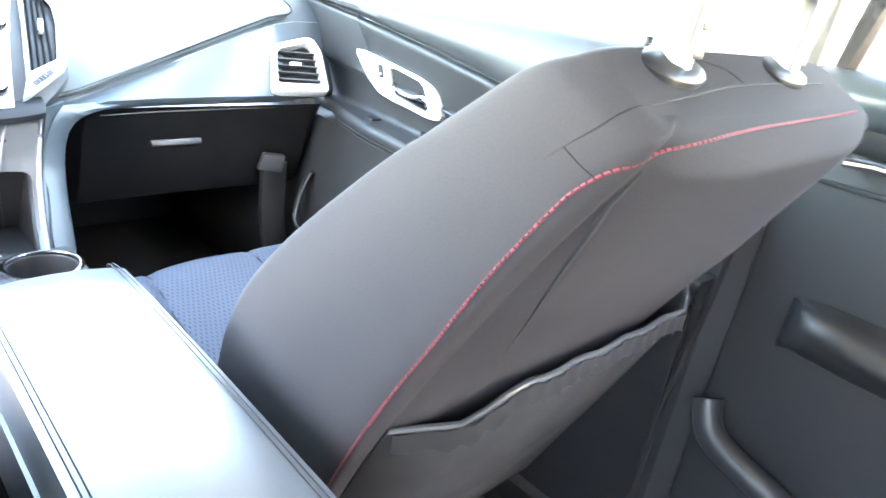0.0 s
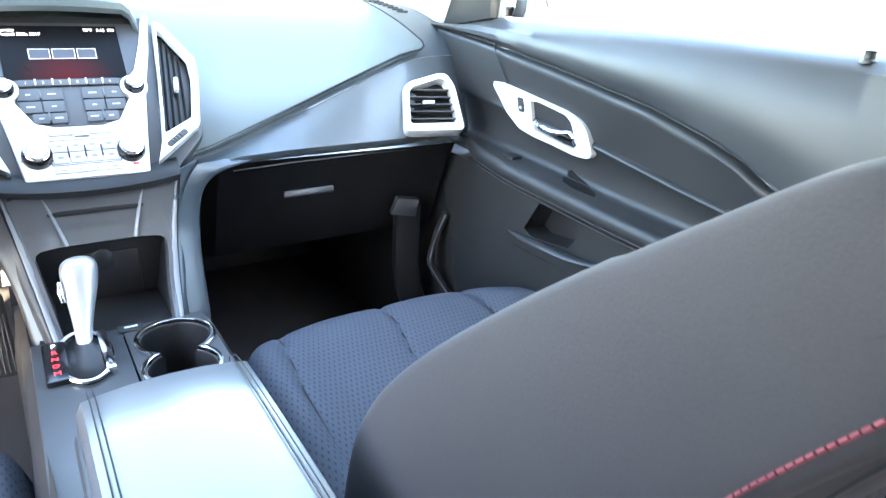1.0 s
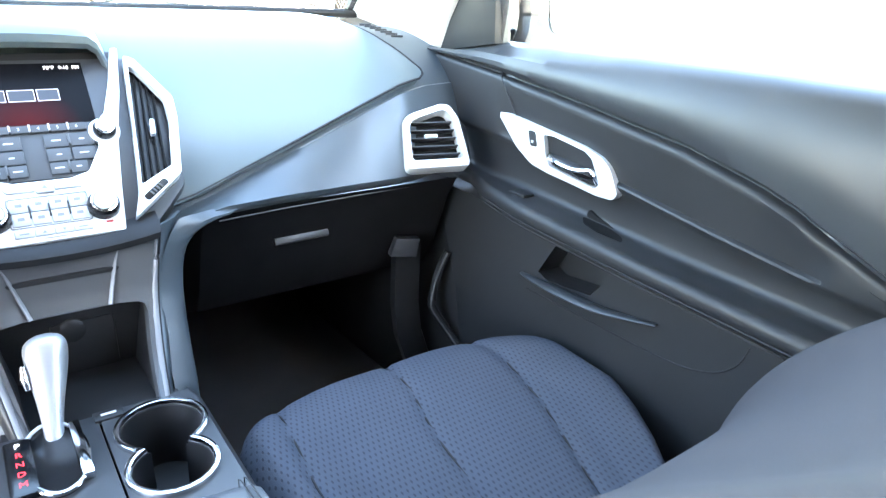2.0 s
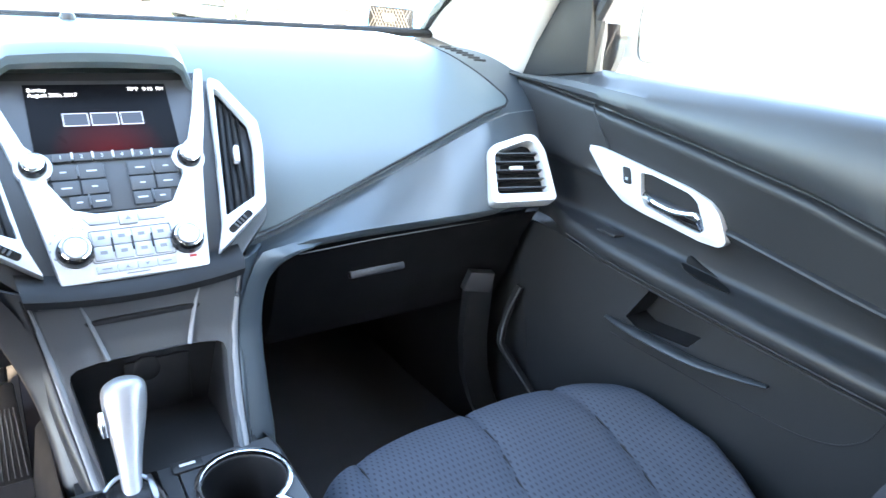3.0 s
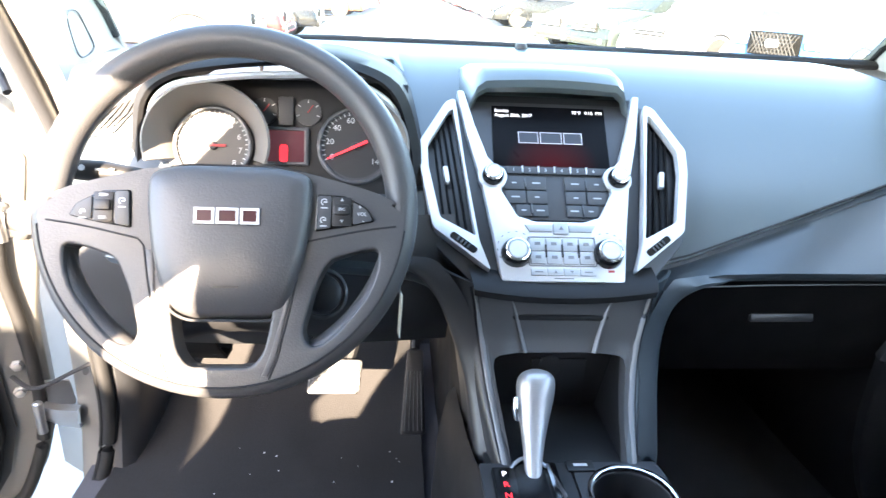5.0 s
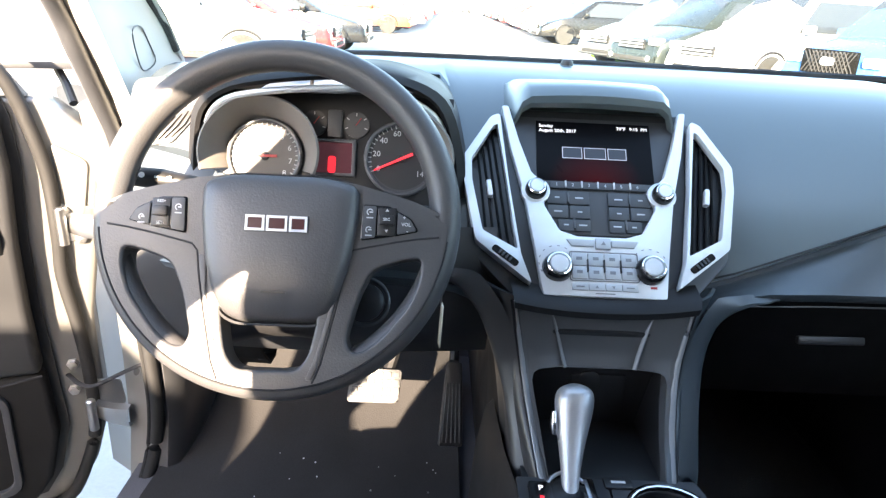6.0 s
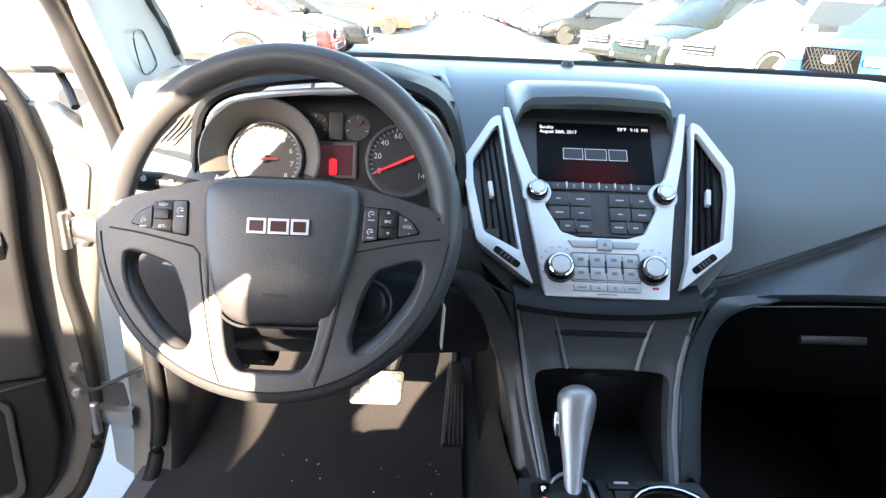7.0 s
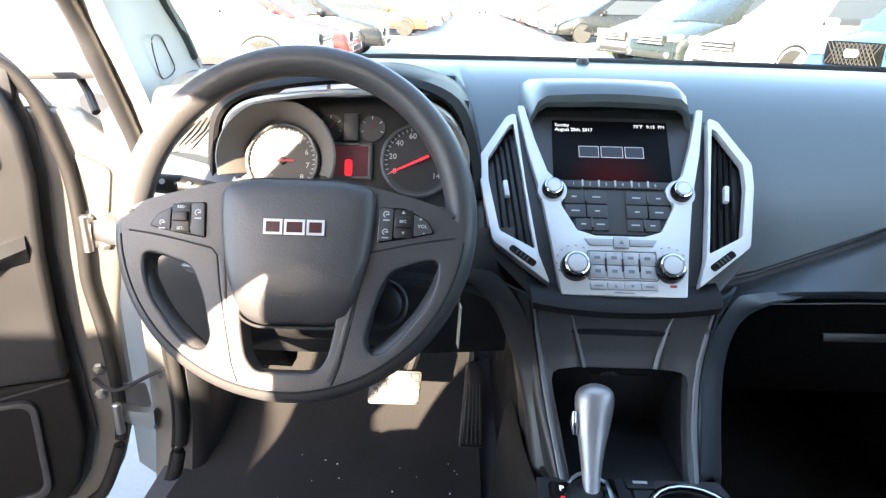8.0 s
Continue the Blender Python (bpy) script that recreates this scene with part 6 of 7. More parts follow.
def front_seat(name, label, s):
    seat = thing(name, label, "car seat", (s * SX, -0.55, 0.45), group="front seats")
    part("cushion", mirrored(seat_cushion(), s), SEAT, seat, "blue-grey dotted cloth cushion with seams")
    part("base", mirrored(box(SX - 0.23, SX + 0.23, -0.78, -0.36, 0.42, 0.60, 0.02), s), TRIM_DARK, seat)
    for q in (-0.19, 0.19):
        part("rail", mirrored(box(SX + q - 0.02, SX + q + 0.02, -0.85, -0.33, 0.40, 0.43, 0.004), s), BLACK, seat)
    for keys in SEAMS:
        pts = [Vector(cushion_point(curve_at(keys, t), t)) + Vector((0, 0, 0.0008)) for t in [k / 16 for k in range(17)]]
        part("cushion_seam", mirrored(tube([pts[0] + Vector((0, 0.008, -0.03))] + pts, 0.0017, 6), s), SEAM, seat)
    rings = [back_ring(k) for k in range(LAST + 1)]
    last = rings[-1]
    cx = sum(p[0] for p in last) / len(last)
    cy = sum(p[1] for p in last) / len(last)
    for g, up in ((0.93, 0.003), (0.75, 0.005), (0.4, 0.006)):
        rings.append([(lerp(cx, x, 1 - (1 - g) * 0.15), lerp(cy, y, g), z + up) for x, y, z in last])
    shell_ = loft(rings, True, True)
    bmesh.ops.subdivide_edges(shell_, edges=[e for e in shell_.edges if len(e.link_faces) == 2 and all(len(f.verts) == 4 for f in e.link_faces)], cuts=1, use_grid_fill=True)
    for k in range(3):
        bmesh.ops.smooth_vert(shell_, verts=shell_.verts[:], factor=0.5, use_axis_x=True, use_axis_y=True, use_axis_z=True)
    for k in range(7):
        bmesh.ops.smooth_vert(shell_, verts=[v for v in shell_.verts if v.co.z > 1.075], factor=0.5, use_axis_x=True, use_axis_y=True, use_axis_z=True)
    skin = BVHTree.FromBMesh(shell_)

    def onto(points, lift):
        """Points laid on the cloth."""
        out = []
        for p in points:
            q, n, i, d = skin.find_nearest(Vector(p))
            out.append(q + (Vector(p) - Vector((0.3, -1.0, 0.95))).normalized() * lift)
        return out
    back = part("backrest", mirrored(shell_, s), SEAT_PLAIN, seat, "grey cloth backrest leaning back")
    for poly in back.data.polygons:
        poly.use_smooth = True
    back.data.set_sharp_from_angle(angle=radians(80))
    # red stitches along the rear inboard edge and over the shoulder
    edge = [Vector((back_span(k / LAST)[0] - 0.001, p.x - 0.0015, p.y)) for k, p in enumerate(REAR)]
    path = smooth_path(edge[2:9:3] + [Vector(p) for p in ((0.123, -0.961, 0.843), (0.122, -0.991, 0.903), (0.123, -1.017, 0.950), (0.123, -1.042, 0.999), (0.122, -1.065, 1.038), (0.121, -1.080, 1.061), (0.122, -1.093, 1.081), (0.124, -1.106, 1.095), (0.130, -1.117, 1.105), (0.159, -1.125, 1.113), (0.235, -1.128, 1.120), (0.296, -1.127, 1.121), (0.373, -1.125, 1.122), (0.44, -1.123, 1.124))], 8)
    path = onto(path, 0.0)
    for k in range(7):
        path = [path[0]] + [(a + b + c) / 3 for a, b, c in zip(path, path[1:], path[2:])] + [path[-1]]
    path = onto(path, 0.0008)
    for k in range(3):
        path = [path[0]] + [(a + b + c) / 3 for a, b, c in zip(path, path[1:], path[2:])] + [path[-1]]
    acc = []
    even, left = [path[0]], 0.0
    for p0, p1 in zip(path, path[1:]):
        run, at = (p1 - p0).length, 0.0045 - left
        while at < run:
            even.append(p0.lerp(p1, at / run))
            at += 0.0045
        left = run - (at - 0.0045)
    for p0, p1 in zip(even, even[1:]):
        acc.append(tube([p0.lerp(p1, 0.12), p0.lerp(p1, 0.88)], 0.0010, 5))
    part("red_stitching", mirrored(join(*acc), s), STITCH, seat, "red stitches along the back's edge", kind="stuff")
    crease = smooth_path([(0.419, -1.0995, 1.1405), (0.277, -1.100, 1.139), (0.20, -1.106, 1.1345), (0.149, -1.110, 1.131), (0.122, -1.103, 1.120), (0.118, -1.091, 1.109), (0.118, -1.077, 1.096)], 6)
    part("shoulder_seam", mirrored(tube(onto(crease, 0.0), [0.0009 - 0.0010 * max(0, k / (len(crease) - 1) - 0.3) for k in range(len(crease))], 6), s), SEAM, seat)
    part("shoulder_seam", mirrored(tube(onto(smooth_path([(0.23, -1.0865, 1.1555), (0.263, -1.0925, 1.1485), (0.275, -1.0995, 1.1395)], 5), 0.0), 0.0009, 6), s), SEAM, seat)
    part("shoulder_seam", mirrored(tube(onto(smooth_path([(0.118, -1.088, 1.106), (0.120, -1.097, 1.100), (0.124, -1.104, 1.096)], 4), 0.0), 0.0005, 6), s), SEAM, seat)
    part("rear_seam", mirrored(tube(onto(smooth_path([(0.148, -1.116, 1.101), (0.151, -1.104, 1.082), (0.156, -1.092, 1.059), (0.170, -1.061, 0.997), (0.193, -1.020, 0.920)], 6), -0.0006), [0.0022 - 0.0016 * abs(k / 12 - 1) for k in range(25)], 6), s), SEAT_BACK, seat, "dark seam down the rear panel")
    # map pocket on the rear with a sagging hem
    rows = []
    for s_, off in ((0.25, 0.004), (0.24, 0.012), (0.20, 0.018), (0.15, 0.022), (0.10, 0.02), (0.05, 0.010), (0.0, 0.002)):
        p = rear_at(s_)
        row = []
        for i in range(21):
            u = i / 20
            b = 0.030 * min(1, min(u, 1 - u) / 0.1 + 0.15) + off * math.sin(math.pi * u) ** 0.6
            w = 0.004 * math.sin(u * 34) * (1 if s_ > 0.22 else 0.2)
            sag = 0.055 * (max(0, 0.25 - u) / 0.25) ** 1.5 * (s_ / 0.25)
            row.append((lerp(0.15, 0.56, u), p.x - 0.85 * b + 0.49 * sag, p.y - 0.50 * b + w * 0.6 - sag))
        rows.append(row)
    part("map_pocket", mirrored(thick(loft(rows), 0.004), s), SEAT_BACK, seat, "stretch map pocket")
    part("pocket_hem", mirrored(tube(rows[0], 0.0030, 8), s), TRIM_GREY, seat, "thin bright piping of the pocket")
    band = [[(x, y - 0.0045 - 0.0015 * math.sin(i * 1.9), z - d + 0.0025 * math.sin(i * 2.3) * (d > 0.015)) for i, (x, y, z) in enumerate(smooth_path(rows[0], 3))] for d in (0.001, 0.010, 0.021)]
    part("elastic_band", mirrored(thick(loft(band), 0.002), s), SEAM, seat, "black gathered elastic band")
    # head restraint posts in guide collars
    for px in ((0.205, 0.362) if s > 0 else (0.29, 0.40)):
        seat_at = onto([(px - 0.006, -1.092, 1.149)], 0.0)[0]
        cm = frame_of(seat_at, (1, 0, 0), (0, 0.9, 0.45)) @ Matrix.Diagonal((1, 0.56, 0.8, 1))
        part("post_collar", mirrored(lathe([(0.0285, -0.006), (0.029, 0.0008), (0.0275, 0.0026), (0.022, 0.0042), (0.014, 0.005), (0.0085, 0.0048)], cm, 32), s), BLACK_TRIM, seat, "black plastic guide collar")
        lo = seat_at + Vector((0, 0, -0.004))
        hi = Vector((px + 0.020, -1.088, 1.26))
        post = part("headrest_post", mirrored(tube([lo, hi], 0.0092, 16), s), BARE_METAL, seat, "notched steel post")
        for j in range(6):
            q = lo.lerp(hi, 0.10 + j / 8)
            part("notch", mirrored(box(-0.002, 0.0098, -0.0096, 0.002, -0.0022, 0.0022, 0.0005, Matrix.Translation(q)), s), BLACK, post)
    rows = []
    # the driver's unseen headrest is oversized and shifted to keep sun off the hub
    wide = 0.14 if s > 0 else 0.225
    for z, g in ((0.0, 0.80), (0.012, 0.93), (0.035, 1.0), (0.10, 1.0), (0.15, 0.95), (0.175, 0.80)) if s > 0 else ((0.0, 0.80), (0.012, 0.84), (0.06, 0.90), (0.11, 1.0), (0.25, 1.0), (0.30, 0.96), (0.325, 0.80)):
        rows.append([((0.282 if s > 0 else 0.45) + x * g, -1.075 - z * 0.25 + y * g, (1.2 if s > 0 else 1.130) + z) for x, y in rounded([(-wide, -0.05), (wide, -0.05), (wide, 0.045), (-wide, 0.045)], 0.04, 5)])
    part("headrest", mirrored(loft(rows, True, True), s), SEAT_PLAIN, seat, "padded cloth headrest")
    return seat


front_seat("passenger_seat", "dark cloth passenger seat with reclined back and red stitching", 1)
front_seat("driver_seat", "dark cloth driver's seat beside the floor console", -1)

# ---- right side behind the front door ----
# Unseen left pillar; its widths are bent to cut the sunlight into patches.
LEFT_PILLAR = ((-0.842, -0.715, 0.40), (-0.842, -0.715, 0.86), (-0.846, -0.690, 0.92), (-0.850, -0.648, 0.98), (-0.852, -0.610, 1.03), (-0.853, -0.612, 1.06), (-0.855, -0.648, 1.10), (-0.855, -0.668, 1.13), (-0.83, -0.64, 1.19), (-0.80, -0.615, 1.215), (-0.755, -0.57, 1.245), (-0.71, -0.55, 1.29), (-0.655, -0.535, 1.36), (-0.625, -0.53, 1.40), (-0.63, -0.52, 1.432), (-0.72, -0.52, 1.448), (-0.70, -0.50, 1.56))
BLB = [[(a + 0.03, -0.905, z), (b, -0.915, z), (b, -0.975, z), (a + 0.03, -0.995, z), (a, -0.99, z), (a, -0.91, z)] for a, b, z in LEFT_PILLAR]
single("trim_pillar_left", loft(BLB, True, True), TRIM_DARK, "unseen centre pillar behind the driver's door opening, shaped to block sun", "pillar trim", "structure")
bp = thing("center_pillar_trim", "light grey centre pillar trim with a dark lower half", "pillar trim", (0.7, -0.95, 0.45), "structure")
part("upper_cover", loft([[(0.70 - k * 0.10, -0.86 - k * 0.05, z), (0.672 - k * 0.10, -0.89 - k * 0.05, z), (0.672 - k * 0.10, -0.97 - k * 0.05, z), (0.70 - k * 0.10, -1.0 - k * 0.05, z), (0.74 - k * 0.10, -1.0 - k * 0.05, z), (0.74 - k * 0.10, -0.86 - k * 0.05, z)] for k, z in ((0, 1.10), (0.2, 1.2), (0.6, 1.4), (1.0, 1.56))], True, True), PILLAR, bp)
part("lower_cover", loft([[(0.72, -0.93, z), (0.672, -0.955, z), (0.668, -0.985, z), (0.69, -1.01, z), (0.74, -1.01, z), (0.74, -0.93, z)] for z in (0.40, 0.7, 0.95, 1.12)], True, True), TRIM_DARK, bp)
part("seat_belt", box(-0.001, 0.001, -0.024, 0.024, 0.0, 0.62, 0, frame_of((0.655, -0.955, 0.52), (1, 0, 0.0), (0, -0.96, 0.28)) @ pose(0, 0, 0, 90, 0, 0)), BLACK, bp)
part("door_gap", tube(smooth_path([(0.664, -0.992, 0.95), (0.663, -0.985, 0.83), (0.649, -0.974, 0.656), (0.652, -0.972, 0.49)], 6), 0.005, 8), SEAM, bp, "black gap at the rear door")
rd = thing("rear_passenger_door", "closed dark rear door with armrest and bottle pocket", "car door", (0.7, -1.5, 0.45))
RD = frame_of((0.69, 0, 0), (0, -1, 0), (0, 0, 1))
part("trim_panel", box(1.01, 2.0, 0.42, 1.12, -0.03, 0.0, 0.006, RD), TRIM_DARK, rd)
part("upper_pad", tube([(0.695, -1.01, 1.115), (0.685, -1.3, 1.115), (0.685, -2.0, 1.12)], 0.03, 10), DASH, rd)
part("belt_line", box(1.02, 1.9, 1.018, 1.024, 0.0, 0.006, 0.002, RD), SEAM, rd)
part("handle_cup", prism(rounded([(1.06, 1.06), (1.2, 1.05), (1.2, 1.09), (1.06, 1.095)], 0.015), 0.004, RD, 0.002, 2, 0.001), BLACK, rd)
part("handle_edge", tube([tuple(RD @ Vector((x, z, 0.012))) for x, z in ((1.07, 1.047), (1.1, 1.05), (1.2, 1.045))], 0.005, 8), CHROME, rd, "chrome pull edge")
part("armrest_ledge", loft([smooth_path([(0.69, y, z), (0.69 - 0.05 * g, y - 0.004, z - 0.002), (0.69 - 0.075 * g, y - 0.008, z - 0.022), (0.69 - 0.05 * g, y, z - 0.055), (0.69, y, z - 0.07)], 4) for y, z, g in ((-1.07, 0.878, 0.05), (-1.085, 0.882, 0.5), (-1.11, 0.885, 0.85), (-1.16, 0.884, 1.0), (-1.6, 0.87, 1.0), (-1.8, 0.87, 1.0))], True, True), BLACK_TRIM, rd)
part("pocket_rim", tube(smooth_path([tuple(RD @ Vector(p)) for p in ((1.02, 0.70, 0.01), (1.045, 0.66, 0.025), (1.12, 0.635, 0.03), (1.25, 0.60, 0.03), (1.5, 0.56, 0.03))], 6), 0.02, 10), TRIM_DARK, rd, "thick rounded pocket rim")
part("outer_skin", box(1.01, 2.1, 0.40, 1.10, -0.09, -0.05, 0.01, RD), BODY_PAINT, rd)
part("window_bar", tube([(0.70, -1.03, 1.12), (0.69, -1.05, 1.25), (0.62, -1.12, 1.54)], 0.014, 8), TRIM_DARK, rd)
single("wall_left", box(-0.87, -0.83, -2.4, -1.05, 0.40, 1.12), TRIM_DARK, "plain dark trim of the closed rear door", "door trim", "structure")

# ---- driver's door, wide open, and its jamb ----
single("trim_sill_left", box(-0.82, -0.742, -1.1, 0.02, 0.24, 0.36, 0.02), BODY_PAINT, "silver painted door sill", "door sill", "structure")
jamb = thing("door_jamb", "silver painted body jamb with black weatherstrip", "door jamb", (-0.78, 0.2, 0.4), "structure")
part("post", loft([[(-0.69, 0.155 - d, z), (-0.725, 0.14 - d, z), (-0.755, 0.142 - d, z), (-0.775, 0.19, z), (-0.80, 0.235, z), (-0.835, 0.305, z), (-0.93, 0.37, z), (-0.94, 0.6, z), (-0.70, 0.6, z)] for z, d in ((0.20, 0.14), (0.30, 0.06), (0.38, 0.03), (0.46, 0.008), (0.6, 0.0), (0.9, 0.0), (1.06, 0.03))], True, True), BODY_PAINT, jamb)
STRIPLINE = smooth_path([(-0.752, -0.07, 0.27), (-0.742, -0.01, 0.30), (-0.722, 0.060, 0.36), (-0.703, 0.100, 0.43), (-0.692, 0.112, 0.52), (-0.693, 0.114, 0.62), (-0.699, 0.115, 0.75), (-0.703, 0.116, 0.85), (-0.707, 0.120, 0.92), (-0.708, 0.128, 0.97)], 6)
part("weatherstrip", tube(STRIPLINE, 0.0125, 12), RUBBER, jamb, "thick black weatherstrip")
part("strip_lip", tube([p + Vector((-0.010, -0.008, 0)) for p in STRIPLINE], 0.004, 8), RUBBER, jamb)
part("kick_cover", thick(loft([[(-0.692, 0.125 - d, z), (-0.678, 0.125 - d, z), (-0.664, 0.14 - d, z), (-0.655, 0.19, z), (-0.65, 0.5, z)] for z, d in ((0.26, 0.10), (0.40, 0.03), (0.5, 0.0), (0.8, 0.0), (1.0, 0.01))]), 0.004), TRIM_DARK, jamb)
for z in (0.50, 0.86):
    arm_ = part("hinge_arm", loft([[(-0.745, y0, z + q), (-0.78, y0 + 0.005, z + q * 0.9), (-0.815, y0 + 0.02, z + q * 0.7)] for y0, q in ((0.128, -0.02), (0.112, -0.018), (0.108, 0.0), (0.112, 0.018), (0.128, 0.02))]), BARE_METAL, jamb, "pressed steel hinge arm")
    part("hinge_pin", lathe([(0.008, -0.03), (0.008, 0.03), (0.005, 0.033), (0.001, 0.033)], Matrix.Translation((-0.812, 0.118, z)), 14), BARE_METAL, arm_)
ASEAL = smooth_path([(-0.708, 0.135, 0.96), (-0.702, 0.105, 1.02), (-0.700, 0.070, 1.075), (-0.698, 0.022, 1.147), (-0.696, -0.030, 1.222), (-0.66, -0.235, 1.385), (-0.615, -0.46, 1.535)], 6)
part("opening_seal", tube(ASEAL, 0.0125, 10), TRIM_DARK, jamb, "grey door-opening seal along the windscreen pillar")
part("body_pillar", loft([[(x - 0.012, y, z), (x - 0.03, y + 0.03, z - 0.01), (x - 0.03, y + 0.09, z), (x + 0.0, y + 0.09, z)] for x, y, z in [tuple(p) for p in ASEAL]], True, True), BODY_PAINT, jamb, "painted body pillar outside the seal")
ddoor = thing("driver_door", "open silver driver's door with dark inner trim", "car door", (-0.84, 0.22, 0.4))
SWING = radians(66)
DD = frame_of((-0.835, 0.215, 0.0), (-math.sin(SWING), -math.cos(SWING), 0), (0, 0, 1)) @ Matrix.Diagonal((1, 1, -1, 1))


def on_door(points, d):
    return [tuple(DD @ Vector((u, v, d))) for u, v in points]


part("shell", prism(rounded([(0.09, 0.27), (1.0, 0.27), (1.02, 1.07), (0.03, 1.06), (-0.05, 0.99), (-0.032, 0.84), (0.0, 0.66), (0.0, 0.45), (0.03, 0.35)], 0.02), 0.10, DD, 0.012, 3, -0.075), BODY_PAINT, ddoor, "silver painted door shell")
part("pressed_rib", prism(rounded([(-0.028, 0.95), (0.024, 0.985), (0.018, 0.87), (-0.010, 0.85)], 0.012), 0.006, DD, 0.003, 2, 0.024), BODY_PAINT, ddoor)
part("weatherstrip", tube(smooth_path(on_door([(0.12, 0.275), (0.075, 0.30), (0.032, 0.40), (0.021, 0.48), (0.021, 0.58), (0.027, 0.66), (0.037, 0.75), (0.034, 0.82), (0.034, 0.92), (0.044, 0.99), (0.066, 1.075), (0.10, 1.125), (0.16, 1.15)], 0.034), 5), 0.0115, 10), RUBBER, ddoor, "black door weatherstrip")
TRIMO = [(0.098, 0.36), (0.13, 0.31), (0.20, 0.295), (0.96, 0.295), (0.97, 1.10), (0.13, 1.115), (0.100, 1.09), (0.083, 1.03), (0.079, 0.95), (0.088, 0.82), (0.088, 0.70), (0.082, 0.60), (0.075, 0.45)]
part("trim_gap", prism([(u - 0.010, v) for u, v in TRIMO], 0.012, DD, 0, 2, 0.024), BLACK, ddoor)
UPPER = [(0.088, 0.585), (0.5, 0.60), (0.96, 0.60), (0.97, 1.10), (0.13, 1.115), (0.104, 1.09), (0.088, 1.03), (0.083, 0.95), (0.091, 0.82), (0.092, 0.70)]
part("upper_trim", prism(UPPER, 0.05, DD, 0.014, 3, 0.025), DOOR_TRIM, ddoor, "charcoal upper trim")
# The door's shaded lower half and pocket are put into this darker plastic.
LOWERP = [(0.086, 0.580), (0.080, 0.45), (0.102, 0.36), (0.135, 0.315), (0.20, 0.30), (0.96, 0.30), (0.96, 0.595), (0.5, 0.595)]
part("lower_trim", prism(LOWERP, 0.040, DD, 0.012, 3, 0.025), DARKENED_BLACK, ddoor, "lower trim, blackened for the shade on the door")
part("trim_groove", tube(on_door([(0.09, 0.578), (0.2, 0.562), (0.5, 0.58)], 0.0655), 0.0022, 6), SEAM, ddoor)
PO = rounded([(0.150, 0.345), (0.62, 0.33), (0.62, 0.555), (0.146, 0.555)], 0.03, 5)
PI_ = rounded([(0.162, 0.358), (0.60, 0.345), (0.60, 0.545), (0.158, 0.545)], 0.026, 5)
part("pocket_rim", ring_plate(PO, PI_, 0.014, DD, 0.004, 0.062), TRIM_DARK, ddoor, "rounded rim of the door pocket")
part("pocket_shade", prism(PI_, 0.002, DD, 0, 2, 0.066), DARKENED_BLACK, ddoor)
part("pull_bezel", ring_plate(rounded([(0.125, 0.97), (0.30, 0.98), (0.30, 1.045), (0.13, 1.04)], 0.015), rounded([(0.140, 0.985), (0.285, 0.992), (0.285, 1.03), (0.143, 1.026)], 0.012), 0.012, DD, 0.003, 0.072), SILVER, ddoor, "satin silver handle surround")
part("pull_cup", prism(rounded([(0.140, 0.985), (0.285, 0.992), (0.285, 1.03), (0.143, 1.026)], 0.012), 0.002, DD, 0, 2, 0.0755), BLACK, ddoor)
part("armrest_pad", loft([[tuple(DD @ Vector((u, v + dv, w))) for dv, w in ((0.0, 0.074), (0.0, 0.074 + q), (-0.02, 0.08 + q), (-0.05, 0.074))] for u, v, q in ((0.11, 0.86, 0.004), (0.2, 0.84, 0.05), (0.5, 0.83, 0.07), (0.9, 0.84, 0.06))], True, True), TRIM_DARK, ddoor)
part("window_channel", tube(smooth_path(on_door([(0.055, 1.055), (0.080, 1.095), (0.115, 1.14), (0.25, 1.255), (0.5, 1.40), (0.9, 1.46), (1.0, 1.05)], 0.02), 4), 0.013, 8), BLACK, ddoor)
part("belt_rail", box(0.09, 1.0, 1.07, 1.125, -0.03, 0.05, 0.014, DD), TRIM_DARK, ddoor)
part("mirror_foot", prism([(-0.052, 0.985), (-0.028, 0.998), (-0.02, 1.02), (-0.035, 1.045)], 0.03, DD, 0.003, 2, -0.05), BLACK, ddoor)
part("check_strap", tube(smooth_path([tuple(DD @ Vector((0.055, 0.553, 0.03))), (-0.80, 0.10, 0.572), (-0.745, 0.12, 0.592), (-0.715, 0.135, 0.603)], 5), 0.005, 8, squash=0.6), SEAM, ddoor, "black door check strap")
for u, v in ((0.045, 0.572), (0.049, 0.518), (0.018, 0.868), (0.0, 0.815)):
    part("bolt", lathe([(0.011, 0), (0.011, 0.003), (0.008, 0.004), (0.008, 0.010), (0.001, 0.011)], DD @ Matrix.Translation((u, v, 0.025)), 6), BARE_METAL, ddoor, "zinc hinge bolt", smooth=False)
for v in (0.50, 0.845):
    part("hinge_leaf", prism(rounded([(-0.035, v - 0.03), (0.03, v - 0.035), (0.03, v + 0.035), (-0.03, v + 0.025)], 0.008), 0.006, DD, 0.002, 2, 0.023), BARE_METAL, ddoor)
outside_mirror = thing("door_mirror", "mirror shell outside the open driver's door, paled for sun glare", "door mirror", (-0.95, 0.3, 1.15))
part("shell", loft([[tuple(DD @ Vector((0.0 + x * g, 1.165 + z * g, -0.16 + d))) for x, z in rounded([(-0.10, -0.065), (0.12, -0.065), (0.12, 0.08), (-0.06, 0.085)], 0.03, 5)] for d, g in ((0.05, 1.0), (0.02, 1.03), (-0.04, 0.95), (-0.09, 0.7))], True, True), SUN_PALED_PAINT, outside_mirror)
